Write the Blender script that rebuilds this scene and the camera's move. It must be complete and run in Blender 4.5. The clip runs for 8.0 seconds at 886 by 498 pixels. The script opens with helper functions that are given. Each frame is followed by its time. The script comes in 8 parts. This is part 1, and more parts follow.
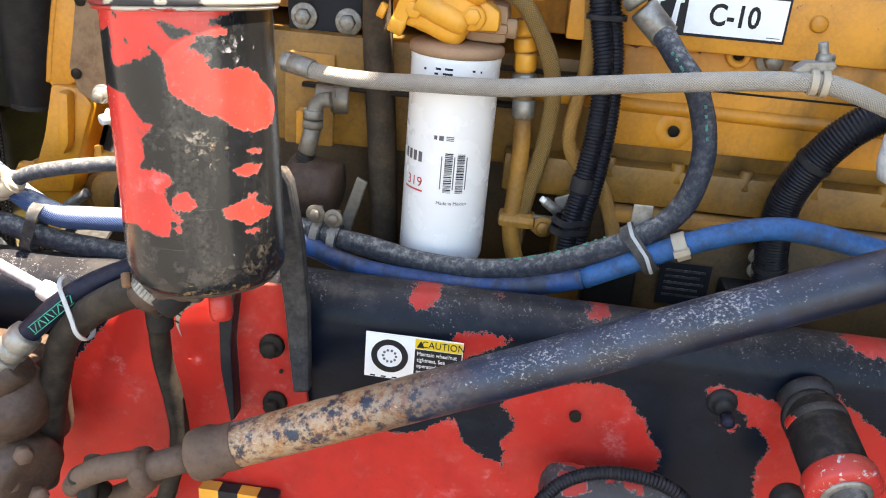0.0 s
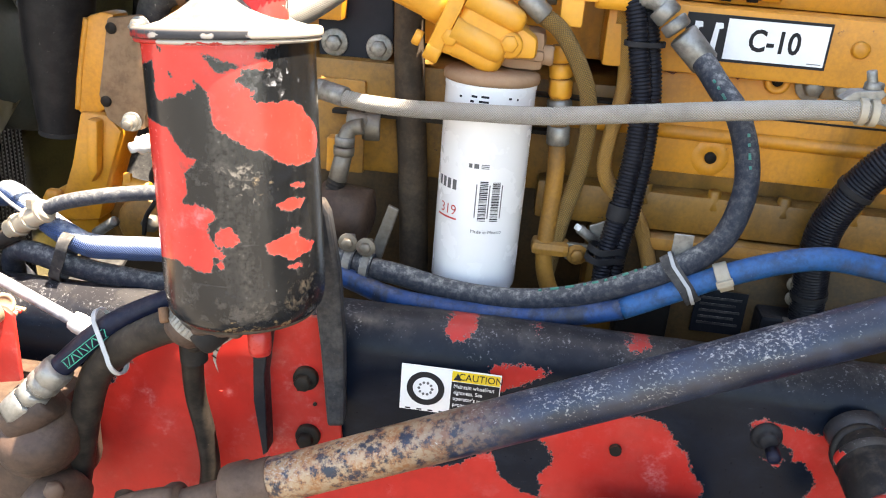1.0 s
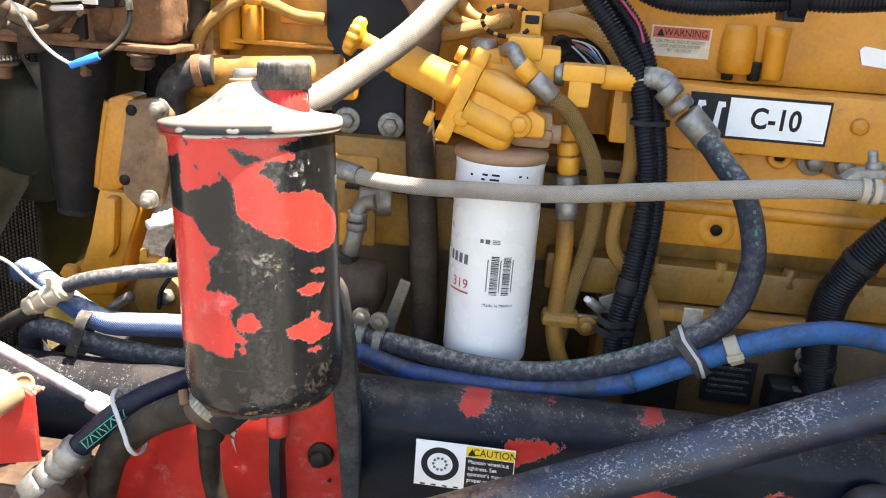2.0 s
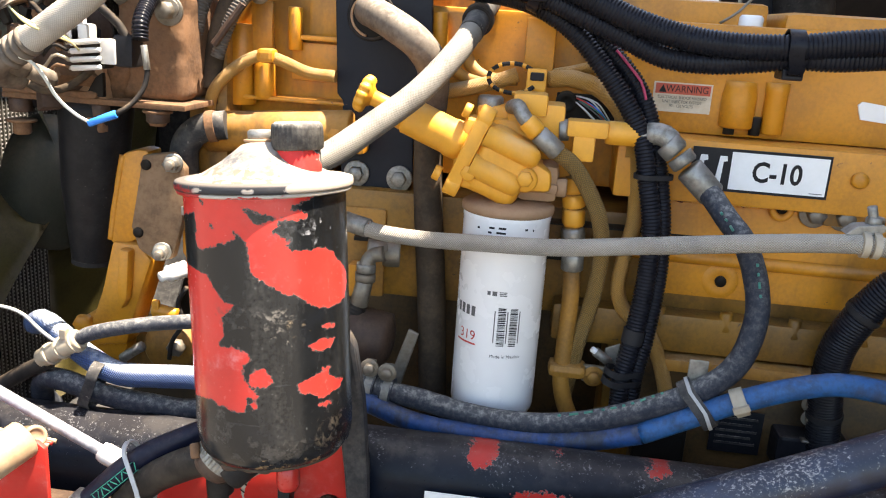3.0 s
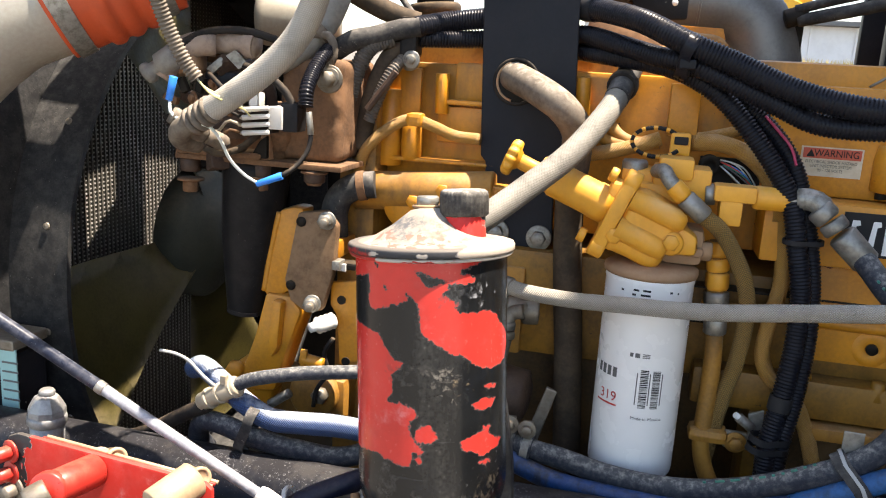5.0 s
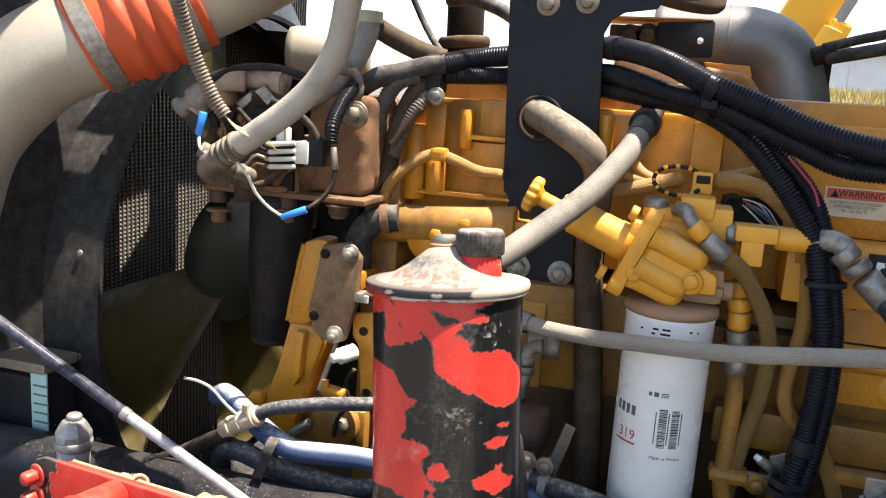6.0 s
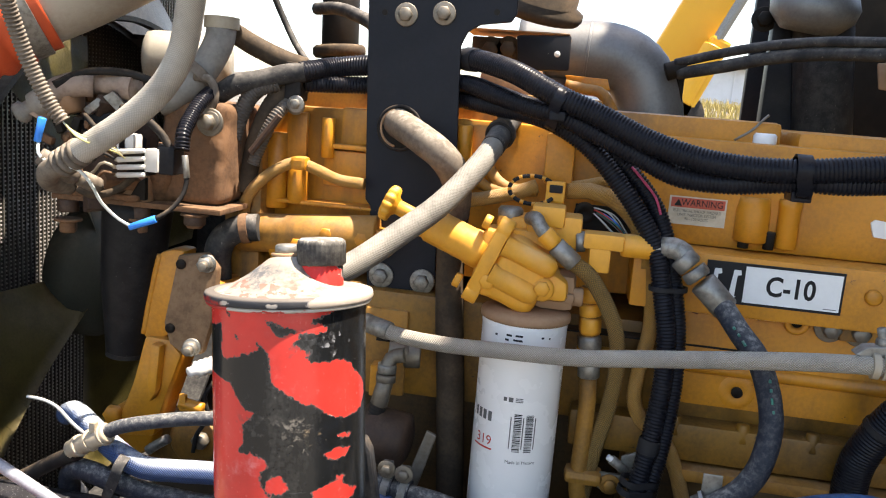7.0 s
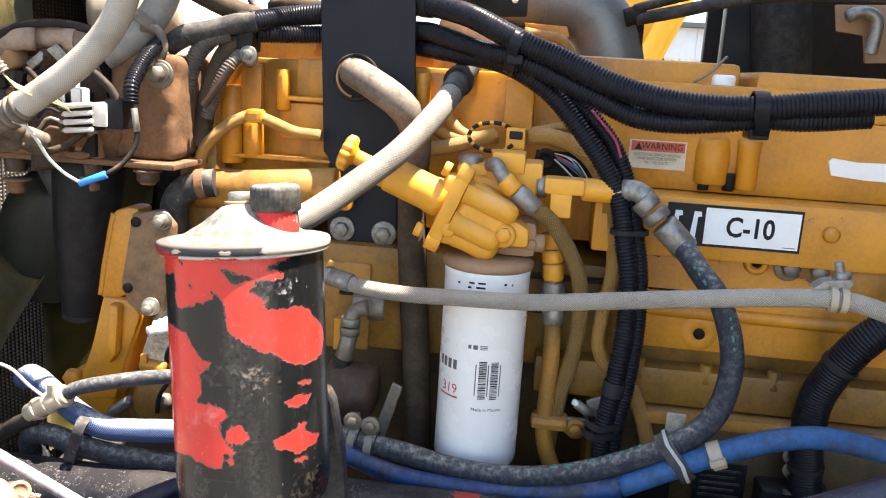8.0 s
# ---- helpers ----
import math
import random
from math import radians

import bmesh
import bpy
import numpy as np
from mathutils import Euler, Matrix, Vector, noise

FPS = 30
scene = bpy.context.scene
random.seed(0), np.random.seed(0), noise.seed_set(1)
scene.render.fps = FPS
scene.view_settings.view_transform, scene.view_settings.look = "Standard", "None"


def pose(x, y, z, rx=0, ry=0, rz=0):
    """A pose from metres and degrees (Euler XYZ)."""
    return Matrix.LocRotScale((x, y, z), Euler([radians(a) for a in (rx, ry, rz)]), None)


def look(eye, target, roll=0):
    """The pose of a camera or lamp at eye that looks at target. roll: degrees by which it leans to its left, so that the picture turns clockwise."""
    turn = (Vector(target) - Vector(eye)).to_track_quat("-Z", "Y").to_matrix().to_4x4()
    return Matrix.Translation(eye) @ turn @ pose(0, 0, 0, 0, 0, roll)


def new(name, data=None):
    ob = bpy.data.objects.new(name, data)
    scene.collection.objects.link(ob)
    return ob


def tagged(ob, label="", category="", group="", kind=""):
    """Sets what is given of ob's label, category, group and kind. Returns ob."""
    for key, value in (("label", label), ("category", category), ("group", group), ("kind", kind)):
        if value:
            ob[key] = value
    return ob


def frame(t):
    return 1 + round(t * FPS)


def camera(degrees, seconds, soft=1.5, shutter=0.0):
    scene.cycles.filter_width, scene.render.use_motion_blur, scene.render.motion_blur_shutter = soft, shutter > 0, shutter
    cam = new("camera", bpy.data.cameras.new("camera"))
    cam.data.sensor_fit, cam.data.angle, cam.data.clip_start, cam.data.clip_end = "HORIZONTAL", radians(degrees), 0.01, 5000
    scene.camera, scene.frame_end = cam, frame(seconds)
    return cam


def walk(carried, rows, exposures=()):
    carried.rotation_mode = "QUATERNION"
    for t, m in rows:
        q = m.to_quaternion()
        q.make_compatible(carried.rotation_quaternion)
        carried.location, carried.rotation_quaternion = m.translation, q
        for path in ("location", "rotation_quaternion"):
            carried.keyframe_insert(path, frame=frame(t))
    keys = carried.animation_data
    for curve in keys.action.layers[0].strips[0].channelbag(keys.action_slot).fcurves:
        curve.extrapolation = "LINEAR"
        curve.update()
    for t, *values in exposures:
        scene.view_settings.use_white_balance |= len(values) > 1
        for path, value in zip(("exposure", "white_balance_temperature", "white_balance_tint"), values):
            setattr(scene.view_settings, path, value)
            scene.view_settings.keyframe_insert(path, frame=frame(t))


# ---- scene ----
cam = camera(56.9, 8.0, soft=1.1)
METRES, EYE, TILT, LEAN, TURN = 0.25, 1.6, -23.0, -4.5, 7.0
ROWS = [
    (0, -0.0069, 0.0037, 0.0062, -0.114, -0.092, -0.018),
    (0.5, -0.062, 0.062, 0.0514, 0.137, 0.083, 0.121),
    (1, -0.1288, 0.0572, 0.0683, 0.26, 0.912, 0.078),
    (1.5, -0.1563, 0.0432, 0.1029, 0.329, 2.06, 0.293),
    (2, -0.1752, -0.0034, 0.1582, 0.337, 4.582, 0.529),
    (2.2, -0.1806, -0.0112, 0.1635, 0.348, 5.376, 0.63),
    (3.3, -0.185, -0.0744, 0.2093, 0.958, 8.053, 0.43),
    (3.5, -0.1944, -0.0774, 0.2128, 1.118, 8.411, 0.335),
    (4, -0.2223, -0.0917, 0.2091, 1.577, 9.24, 0.051),
    (4.5, -0.3036, -0.1398, 0.2256, 3.809, 10.071, -0.699),
    (5, -0.384, -0.1765, 0.2369, 7.129, 10.633, -1.755),
    (5.2, -0.4034, -0.1989, 0.2431, 7.91, 10.922, -2.086),
    (6.3, -0.2687, -0.2101, 0.2926, 9.252, 12.562, -3.263),
    (6.5, -0.2264, -0.1998, 0.2999, 7.588, 12.752, -2.77),
    (7, -0.1232, -0.1929, 0.2889, 2.754, 13.047, -1.219),
    (7.5, -0.0931, -0.1717, 0.2581, 1.04, 12.467, -0.143),
    (8, -0.0863, -0.1402, 0.223, 1.016, 10.701, 0.758),
]
walk(cam, [(t, pose(0, 0, EYE, TILT, LEAN, TURN) @ pose(METRES * x, METRES * y, METRES * z, 90 + pitch, roll, yaw)) for t, x, y, z, yaw, pitch, roll in ROWS],
     exposures=[(0.0, 2.80, 7600, 12), (1.0, 2.88, 7600, 12), (2.0, 2.54, 7500, 12), (3.5, 2.24, 7400, 12), (5.0, 1.88, 7300, 12), (6.5, 1.68, 7250, 12), (8.0, 2.32, 7300, 12)])

# ---- light ----
world = bpy.data.worlds.new("sky")
scene.world = world
world.use_nodes = True
wn = world.node_tree.nodes
sky = wn.new("ShaderNodeTexSky")
sky.sky_type = 'NISHITA'
sky.sun_disc = False
SUN = Vector((0.34, 0.0, 0.94)).normalized()
sky.sun_elevation = math.asin(SUN.z)
sky.sun_rotation = math.atan2(SUN.x, SUN.y)
sky.air_density, sky.dust_density, sky.ozone_density = 1.0, 1.0, 1.0
world.node_tree.links.new(sky.outputs[0], wn["Background"].inputs[0])
wn["Background"].inputs[1].default_value = 0.135
sun_data = bpy.data.lights.new("sun", 'SUN')
sun_data.energy, sun_data.angle, sun_data.color = 4.8, radians(0.5), (1.0, 0.95, 0.88)
sun = new("sun", sun_data)
sun.matrix_world = look((0, 0, 0), -SUN) @ Matrix.Identity(4)
sun.location = SUN * 20


# ---- materials ----
def rgb(c):
    return (c[0], c[1], c[2], 1.0)


class Nodes:
    """A small helper for writing node materials."""

    def __init__(self, name):
        self.mat = bpy.data.materials.new(name)
        self.mat.use_nodes = True
        self.tree = self.mat.node_tree
        self.bsdf = self.tree.nodes["Principled BSDF"]
        self.coord = self.tree.nodes.new("ShaderNodeTexCoord")

    def add(self, kind, operation="", use_clamp=False, data_type=""):
        n = self.tree.nodes.new(kind)
        if operation:
            n.operation = operation
        if use_clamp:
            n.use_clamp = True
        if data_type:
            n.data_type = data_type
        return n

    def link(self, a, b):
        self.tree.links.new(a, b)

    def put(self, socket, v):
        if isinstance(v, (int, float)):
            socket.default_value = v
        elif isinstance(v, (tuple, list, Vector)):
            socket.default_value = v if len(v) != 3 or socket.type == 'VECTOR' else rgb(v)
        else:
            self.link(v, socket)

    def math(self, op, a, b=0.0, c=0.0, clamp=False):
        n = self.add("ShaderNodeMath", operation=op, use_clamp=clamp)
        for i, v in enumerate((a, b, c)):
            self.put(n.inputs[i], v)
        return n.outputs[0]

    def mix(self, fac, a, b):
        n = self.add("ShaderNodeMix", data_type='RGBA')
        self.put(n.inputs[0], fac)
        self.put(n.inputs[6], a)
        self.put(n.inputs[7], b)
        return n.outputs[2]

    def ramp(self, v, lo, hi):
        n = self.add("ShaderNodeMapRange")
        n.interpolation_type = 'SMOOTHSTEP'
        self.put(n.inputs[0], v)
        n.inputs[1].default_value, n.inputs[2].default_value = lo, hi
        return n.outputs[0]

    def noise(self, scale, detail=4.0, rough=0.55, vector=None, stretch=None):
        n = self.add("ShaderNodeTexNoise")
        n.inputs["Scale"].default_value = scale
        n.inputs["Detail"].default_value = detail
        n.inputs["Roughness"].default_value = rough
        src = vector or self.coord.outputs["Object"]
        if stretch:
            m = self.add("ShaderNodeMapping")
            m.inputs["Scale"].default_value = stretch
            self.link(src, m.inputs[0])
            src = m.outputs[0]
        self.link(src, n.inputs["Vector"])
        return n.outputs[0]

    def bump(self, height, strength, distance=0.001, normal=None):
        n = self.add("ShaderNodeBump")
        n.inputs["Strength"].default_value = strength
        n.inputs["Distance"].default_value = distance
        self.link(height, n.inputs["Height"])
        if normal:
            self.link(normal, n.inputs["Normal"])
        return n.outputs[0]

    def up(self):
        g = self.add("ShaderNodeNewGeometry")
        s = self.add("ShaderNodeSeparateXYZ")
        self.link(g.outputs["Normal"], s.inputs[0])
        return s.outputs[2]

    def done(self, colour, rough, metal=0.0, normal=None, coat=0.0):
        self.put(self.bsdf.inputs["Base Color"], colour)
        self.put(self.bsdf.inputs["Roughness"], rough)
        self.put(self.bsdf.inputs["Metallic"], metal)
        self.bsdf.inputs["Coat Weight"].default_value = coat
        if normal:
            self.link(normal, self.bsdf.inputs["Normal"])
        return self.mat


DUST = (0.42, 0.30, 0.19)
RED = (0.41, 0.024, 0.018)
BLACK = (0.022, 0.023, 0.026)


def surf(name, a, b=None, rough=0.5, metal=0.0, scale=18.0, fine=220.0, mottle=0.5, bump=0.25, dust=0.25,
         dust_colour=DUST, stain=0.0, stain_colour=(0.05, 0.035, 0.02), chips=0.0, chip_colour=(0.35, 0.33, 0.3), coat=0.0, depth=0.0008, veil=0.1):
    """Paint, rubber, cast or sheet metal with mottling, stains, chips and settled dust."""
    n = Nodes(name)
    b = b or tuple(c * 0.6 for c in a)
    big, small = n.noise(scale, 5.0, 0.6), n.noise(fine, 3.0, 0.6)
    grime = n.math('ADD', n.math('MULTIPLY', big, 0.7), n.math('MULTIPLY', small, 0.3))
    colour = n.mix(n.math('MULTIPLY', n.ramp(grime, 0.38, 0.68), mottle), a, b)
    if stain:
        s = n.noise(scale * 0.45, 6.0, 0.65, stretch=(1.0, 1.0, 0.35))
        colour = n.mix(n.math('MULTIPLY', n.ramp(s, 0.52, 0.68), stain), colour, stain_colour)
    if chips:
        c = n.noise(scale * 4.5, 6.0, 0.7)
        colour = n.mix(n.ramp(c, 0.72 - 0.14 * chips, 0.735 - 0.14 * chips), colour, chip_colour)
    r = n.math('ADD', n.math('MULTIPLY', n.math('SUBTRACT', small, 0.5), 0.35), rough, clamp=True)
    if dust:
        lie = n.ramp(n.up(), 0.15, 0.95)
        film = n.ramp(n.noise(scale * 1.7, 6.0, 0.7), 0.42, 0.72)
        k = n.math('MULTIPLY', n.math('ADD', n.math('MULTIPLY', lie, 0.9), veil), n.math('ADD', n.math('MULTIPLY', film, 0.8), 0.2))
        k = n.math('MULTIPLY', k, dust, clamp=True)
        colour = n.mix(k, colour, dust_colour)
        r = n.math('ADD', r, n.math('MULTIPLY', k, 0.5), clamp=True)
    n.bsdf.inputs["Specular IOR Level"].default_value = 0.13 if max(a) < 0.06 else 0.4
    return n.done(colour, r, metal, n.bump(grime, bump, depth), coat)


def patched(name, under, over, blobs, jag=0.008, ragged=38.0, rough=0.35, edge=0.5, dust=0.35, speck=0.5, scuffs=(), lighter=(1.35, 0.002), settled=0.0, sheen_bands=0.0, field="", gloss=0.15, smear=(0.014, 0.016, 0.021)):
    """Two coats of paint: the lower shows where the upper has flaked away in ragged patches. blobs: x, z, half width, half height, turn;
    or field: the mesh attribute that holds the distance to the edge of the flaked patches."""
    n = Nodes(name)
    w1 = n.add("ShaderNodeTexNoise")
    w1.inputs["Scale"].default_value, w1.inputs["Detail"].default_value, w1.inputs["Roughness"].default_value = ragged, 9.0, 0.68
    n.link(n.coord.outputs["Object"], w1.inputs["Vector"])
    shift = n.add("ShaderNodeVectorMath", operation='MULTIPLY_ADD')
    n.link(w1.outputs["Color"], shift.inputs[0])
    shift.inputs[1].default_value = (jag * 4, jag * 4, jag * 4)
    chip = n.add("ShaderNodeTexVoronoi")
    chip.inputs["Scale"].default_value = ragged * 3.2
    n.link(n.coord.outputs["Object"], chip.inputs["Vector"])
    nudge = n.add("ShaderNodeVectorMath", operation='MULTIPLY_ADD')
    n.link(chip.outputs["Color"], nudge.inputs[0])
    nudge.inputs[1].default_value = (jag * 1.3, jag * 1.3, jag * 1.3)
    n.link(n.coord.outputs["Object"], nudge.inputs[2])
    base = n.add("ShaderNodeVectorMath", operation='ADD')
    n.link(nudge.outputs[0], base.inputs[0])
    base.inputs[1].default_value = (-jag * 2.65, -jag * 2.65, -jag * 2.65)
    n.link(base.outputs[0], shift.inputs[2])
    s = n.add("ShaderNodeSeparateXYZ")
    n.link(shift.outputs[0], s.inputs[0])
    x, z = s.outputs[0], s.outputs[2]
    best = None
    if field:
        a = n.add("ShaderNodeAttribute")
        a.attribute_name = field
        rough_edge = n.math('ADD', n.math('SUBTRACT', n.noise(ragged * 4, 8.0, 0.7), 0.5), n.math('MULTIPLY', n.math('SUBTRACT', n.noise(ragged * 14, 4.0, 0.7), 0.5), 0.35))
        best = n.math('ADD', a.outputs["Fac"], n.math('MULTIPLY', rough_edge, jag))
    for bx, bz, rx, rz, turn in blobs:
        c, d = math.cos(radians(turn)), math.sin(radians(turn))
        dx, dz = n.math('SUBTRACT', x, bx), n.math('SUBTRACT', z, bz)
        u = n.math('ADD', n.math('MULTIPLY', dx, c / rx), n.math('MULTIPLY', dz, d / rx))
        v = n.math('ADD', n.math('MULTIPLY', dx, -d / rz), n.math('MULTIPLY', dz, c / rz))
        q = n.math('SQRT', n.math('ADD', n.math('POWER', n.math('ABSOLUTE', u), 3.0), n.math('POWER', n.math('ABSOLUTE', v), 3.0)))
        f = n.math('MULTIPLY', n.math('SUBTRACT', 1.0, q), min(rx, rz))
        best = f if best is None else n.math('MAXIMUM', best, f)
    flaked = n.ramp(best, -0.0001, 0.0001)
    rim = n.math('MULTIPLY', n.ramp(best, -0.0009, -0.0002), n.math('SUBTRACT', 1.0, flaked))
    tone, grain = n.noise(24.0, 6.0, 0.65), n.noise(260.0, 3.0)
    lower = n.mix(n.math('MULTIPLY', n.ramp(tone, 0.4, 0.7), 0.45), under, tuple(c * 0.6 + 0.004 for c in under))
    worn = n.math('MULTIPLY', n.ramp(n.noise(42.0, 7.0, 0.7), 0.52, 0.72), 0.22)
    lower = n.mix(worn, lower, tuple(min(0.7, c * 0.9 + 0.10) for c in under))
    chalk = n.math('MULTIPLY', n.ramp(n.noise(21.0, 8.0, 0.62), 0.60, 0.74), n.ramp(grain, 0.25, 0.7))
    lower = n.mix(n.math('MULTIPLY', chalk, 0.5), lower, tuple(min(0.7, c * 0.7 + 0.22) for c in under))
    upper = n.mix(n.math('MULTIPLY', n.ramp(tone, 0.4, 0.7), 0.5), over, tuple(c * lighter[0] + lighter[1] for c in over))
    lying = n.math('ADD', 0.9, n.math('MULTIPLY', n.ramp(n.up(), 0.0, 0.8), 0.13))
    spots = n.math('ADD', n.noise(330.0, 5.0, 0.7), n.math('MULTIPLY', n.noise(11.0, 6.0, 0.65), 0.55))
    spots = n.math('MULTIPLY', n.ramp(n.math('MULTIPLY', spots, lying), 0.90, 0.96), speck)
    upper = n.mix(spots, upper, (0.24, 0.24, 0.25))
    smudge = n.math('MULTIPLY', n.ramp(n.noise(34.0, 9.0, 0.72, stretch=(0.6, 1.0, 1.3)), 0.5, 0.72), speck)
    upper = n.mix(smudge, upper, smear)
    scratch = n.math('MULTIPLY', n.ramp(n.noise(60.0, 5.0, 0.65, stretch=(0.35, 1.0, 3.2)), 0.66, 0.74), speck * 0.35)
    upper = n.mix(scratch, upper, (0.16, 0.16, 0.17))
    # grey upright bands in the upper coat's colour imitate soft reflections
    if sheen_bands:
        run = n.ramp(n.noise(34.0, 6.0, 0.65, stretch=(1.3, 1.3, 0.16)), 0.48, 0.74)
        upper = n.mix(n.math('MULTIPLY', n.math('MULTIPLY', run, n.ramp(grain, 0.3, 0.75)), sheen_bands), upper, (0.085, 0.080, 0.072))
    colour = n.mix(flaked, upper, lower)
    colour = n.mix(n.math('MULTIPLY', rim, edge), colour, (0.5, 0.44, 0.4))
    for bx, bz, rx, rz, shade in scuffs:
        u, v = n.math('DIVIDE', n.math('SUBTRACT', x, bx), rx), n.math('DIVIDE', n.math('SUBTRACT', z, bz), rz)
        near = n.math('SUBTRACT', 1.0, n.math('ADD', n.math('MULTIPLY', u, u), n.math('MULTIPLY', v, v)))
        near = n.math('MULTIPLY', n.ramp(near, -0.4, 0.8), n.ramp(n.noise(90.0, 7.0, 0.75), 0.42, 0.62))
        colour = n.mix(n.math('MULTIPLY', near, 0.85), colour, shade)
    film = n.math('MULTIPLY', n.ramp(n.noise(16.0, 7.0, 0.7), 0.45, 0.8), n.math('MULTIPLY', n.math('ADD', flaked, 0.3), dust))
    top = n.math('MULTIPLY', n.ramp(n.up(), 0.25, 0.9), dust * 1.3, clamp=True)
    k = n.math('MAXIMUM', film, top)
    colour = n.mix(k, colour, (0.36, 0.30, 0.24))
    if settled:
        bed = n.math('MULTIPLY', n.ramp(n.up(), 0.25, 0.85), n.ramp(n.noise(34.0, 9.0, 0.72), 0.46, 0.60))
        colour = n.mix(n.math('MULTIPLY', bed, settled), colour, (0.27, 0.245, 0.21))
    r = n.math('ADD', n.math('MULTIPLY', grain, 0.25), n.math('ADD', rough - 0.1, n.math('MULTIPLY', k, 0.6)), clamp=True)
    nor = n.bump(n.math('ADD', n.math('MULTIPLY', flaked, -0.6), n.math('MULTIPLY', grain, 0.25)), 0.6, 0.0006)
    n.bsdf.inputs["Specular IOR Level"].default_value = gloss
    return n.done(colour, r, 0.0, nor)


def woven(name, a, b, turns=18.0, rough=0.6, metal=0.0, dust=0.4, strength=0.8, dust_colour=(0.5, 0.44, 0.36), crown=(-0.1, 0.9), least=0.35):
    """Braided hose cover; runs along the hose's own length."""
    n = Nodes(name)
    s = n.add("ShaderNodeSeparateXYZ")
    n.link(n.coord.outputs["UV"], s.inputs[0])
    u, v = n.math('MULTIPLY', s.outputs[0], turns), n.math('MULTIPLY', s.outputs[1], turns)
    p = n.math('ABSOLUTE', n.math('SINE', n.math('MULTIPLY', n.math('ADD', u, v), math.pi)))
    q = n.math('ABSOLUTE', n.math('SINE', n.math('MULTIPLY', n.math('SUBTRACT', u, v), math.pi)))
    weave = n.math('MULTIPLY', p, q)
    colour = n.mix(n.ramp(weave, 0.05, 0.5), b, a)
    tone = n.noise(22.0, 6.0, 0.65)
    colour = n.mix(n.math('MULTIPLY', n.ramp(tone, 0.45, 0.7), 0.6), colour, tuple(c * 0.5 for c in a))
    # paler crown: settled dust, with sunlight painted in for blue_knit and sand
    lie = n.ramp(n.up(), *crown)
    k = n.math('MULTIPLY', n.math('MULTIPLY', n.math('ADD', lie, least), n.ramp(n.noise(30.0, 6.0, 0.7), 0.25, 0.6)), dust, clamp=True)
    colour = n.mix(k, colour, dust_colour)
    return n.done(colour, rough, metal, n.bump(weave, strength, 0.0012))


M = {}
YELLOW = (0.59, 0.238, 0.014)
M["yellow"] = surf("engine_yellow_paint", YELLOW, (0.37, 0.15, 0.016), rough=0.40, scale=14, mottle=0.85, dust=0.30, stain=0.75, stain_colour=(0.13, 0.065, 0.018), chips=0.3, chip_colour=(0.12, 0.055, 0.022))
M["yellow_clean"] = surf("filter_head_yellow_paint", (0.74, 0.335, 0.028), (0.56, 0.24, 0.022), rough=0.42, scale=22, mottle=0.55, dust=0.55, dust_colour=(0.60, 0.42, 0.21), stain=0.25, stain_colour=(0.2, 0.11, 0.03), chips=0.12, chip_colour=(0.22, 0.12, 0.04))
M["yellow_dirty"] = surf("oily_yellow_paint", (0.37, 0.168, 0.022), (0.16, 0.08, 0.02), rough=0.55, scale=20, mottle=0.8, dust=0.45, stain=0.7)
M["brown"] = surf("dust_caked_iron", (0.17, 0.085, 0.040), (0.06, 0.032, 0.018), rough=0.85, scale=26, mottle=0.8, bump=0.9, dust=0.25, depth=0.002, stain=0.6, stain_colour=(0.035, 0.02, 0.012))
M["brown_dark"] = surf("grease_caked_iron", (0.062, 0.034, 0.022), (0.022, 0.013, 0.009), rough=0.62, scale=45, mottle=0.8, bump=0.7, dust=0.12, depth=0.0015)
M["rusty_cap"] = surf("dusty_brown_cap", (0.34, 0.20, 0.11), (0.24, 0.13, 0.07), rough=0.75, scale=30, dust=0.4)
M["yoke"] = surf("dry_brown_dusted_iron", (0.105, 0.062, 0.040), (0.055, 0.032, 0.022), rough=0.72, scale=40, mottle=0.7, bump=0.5, dust=0.12, depth=0.0012)
M["gusset"] = surf("dusty_brown_plate", (0.21, 0.125, 0.065), (0.10, 0.055, 0.028), rough=0.75, scale=40, mottle=0.85, dust=0.15, bump=0.5)
M["black"] = surf("black_paint", (0.010, 0.011, 0.014), (0.026, 0.026, 0.03), rough=0.42, scale=16, dust=0.12, chips=0.05)
M["plate"] = surf("satin_black_plate", (0.012, 0.014, 0.019), (0.022, 0.024, 0.03), rough=0.5, scale=12, dust=0.10)
M["rubber"] = surf("black_rubber", (0.010, 0.010, 0.011), (0.03, 0.028, 0.026), rough=0.6, scale=40, mottle=0.6, dust=0.35)
M["rubber_dusty"] = surf("dusty_rubber", (0.018, 0.019, 0.021), (0.085, 0.08, 0.074), rough=0.65, scale=36, mottle=0.75, dust=0.55, dust_colour=(0.36, 0.32, 0.28), chips=0.5, chip_colour=(0.17, 0.155, 0.135))
M["hose_worn"] = surf("worn_dusty_hose", (0.006, 0.010, 0.022), (0.022, 0.027, 0.038), rough=0.5, scale=95, fine=420, mottle=0.8, dust=1.0, veil=0.17, dust_colour=(0.30, 0.29, 0.265), chips=0.14, chip_colour=(0.14, 0.13, 0.11), bump=0.4)
M["cap"] = surf("dusty_black_cap", (0.022, 0.021, 0.021), (0.07, 0.066, 0.060), rough=0.55, scale=70, mottle=0.8, dust=1.2, veil=0.12, dust_colour=(0.46, 0.42, 0.36))
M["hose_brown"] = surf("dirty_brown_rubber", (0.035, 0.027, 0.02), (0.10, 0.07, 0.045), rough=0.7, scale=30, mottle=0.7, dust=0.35)
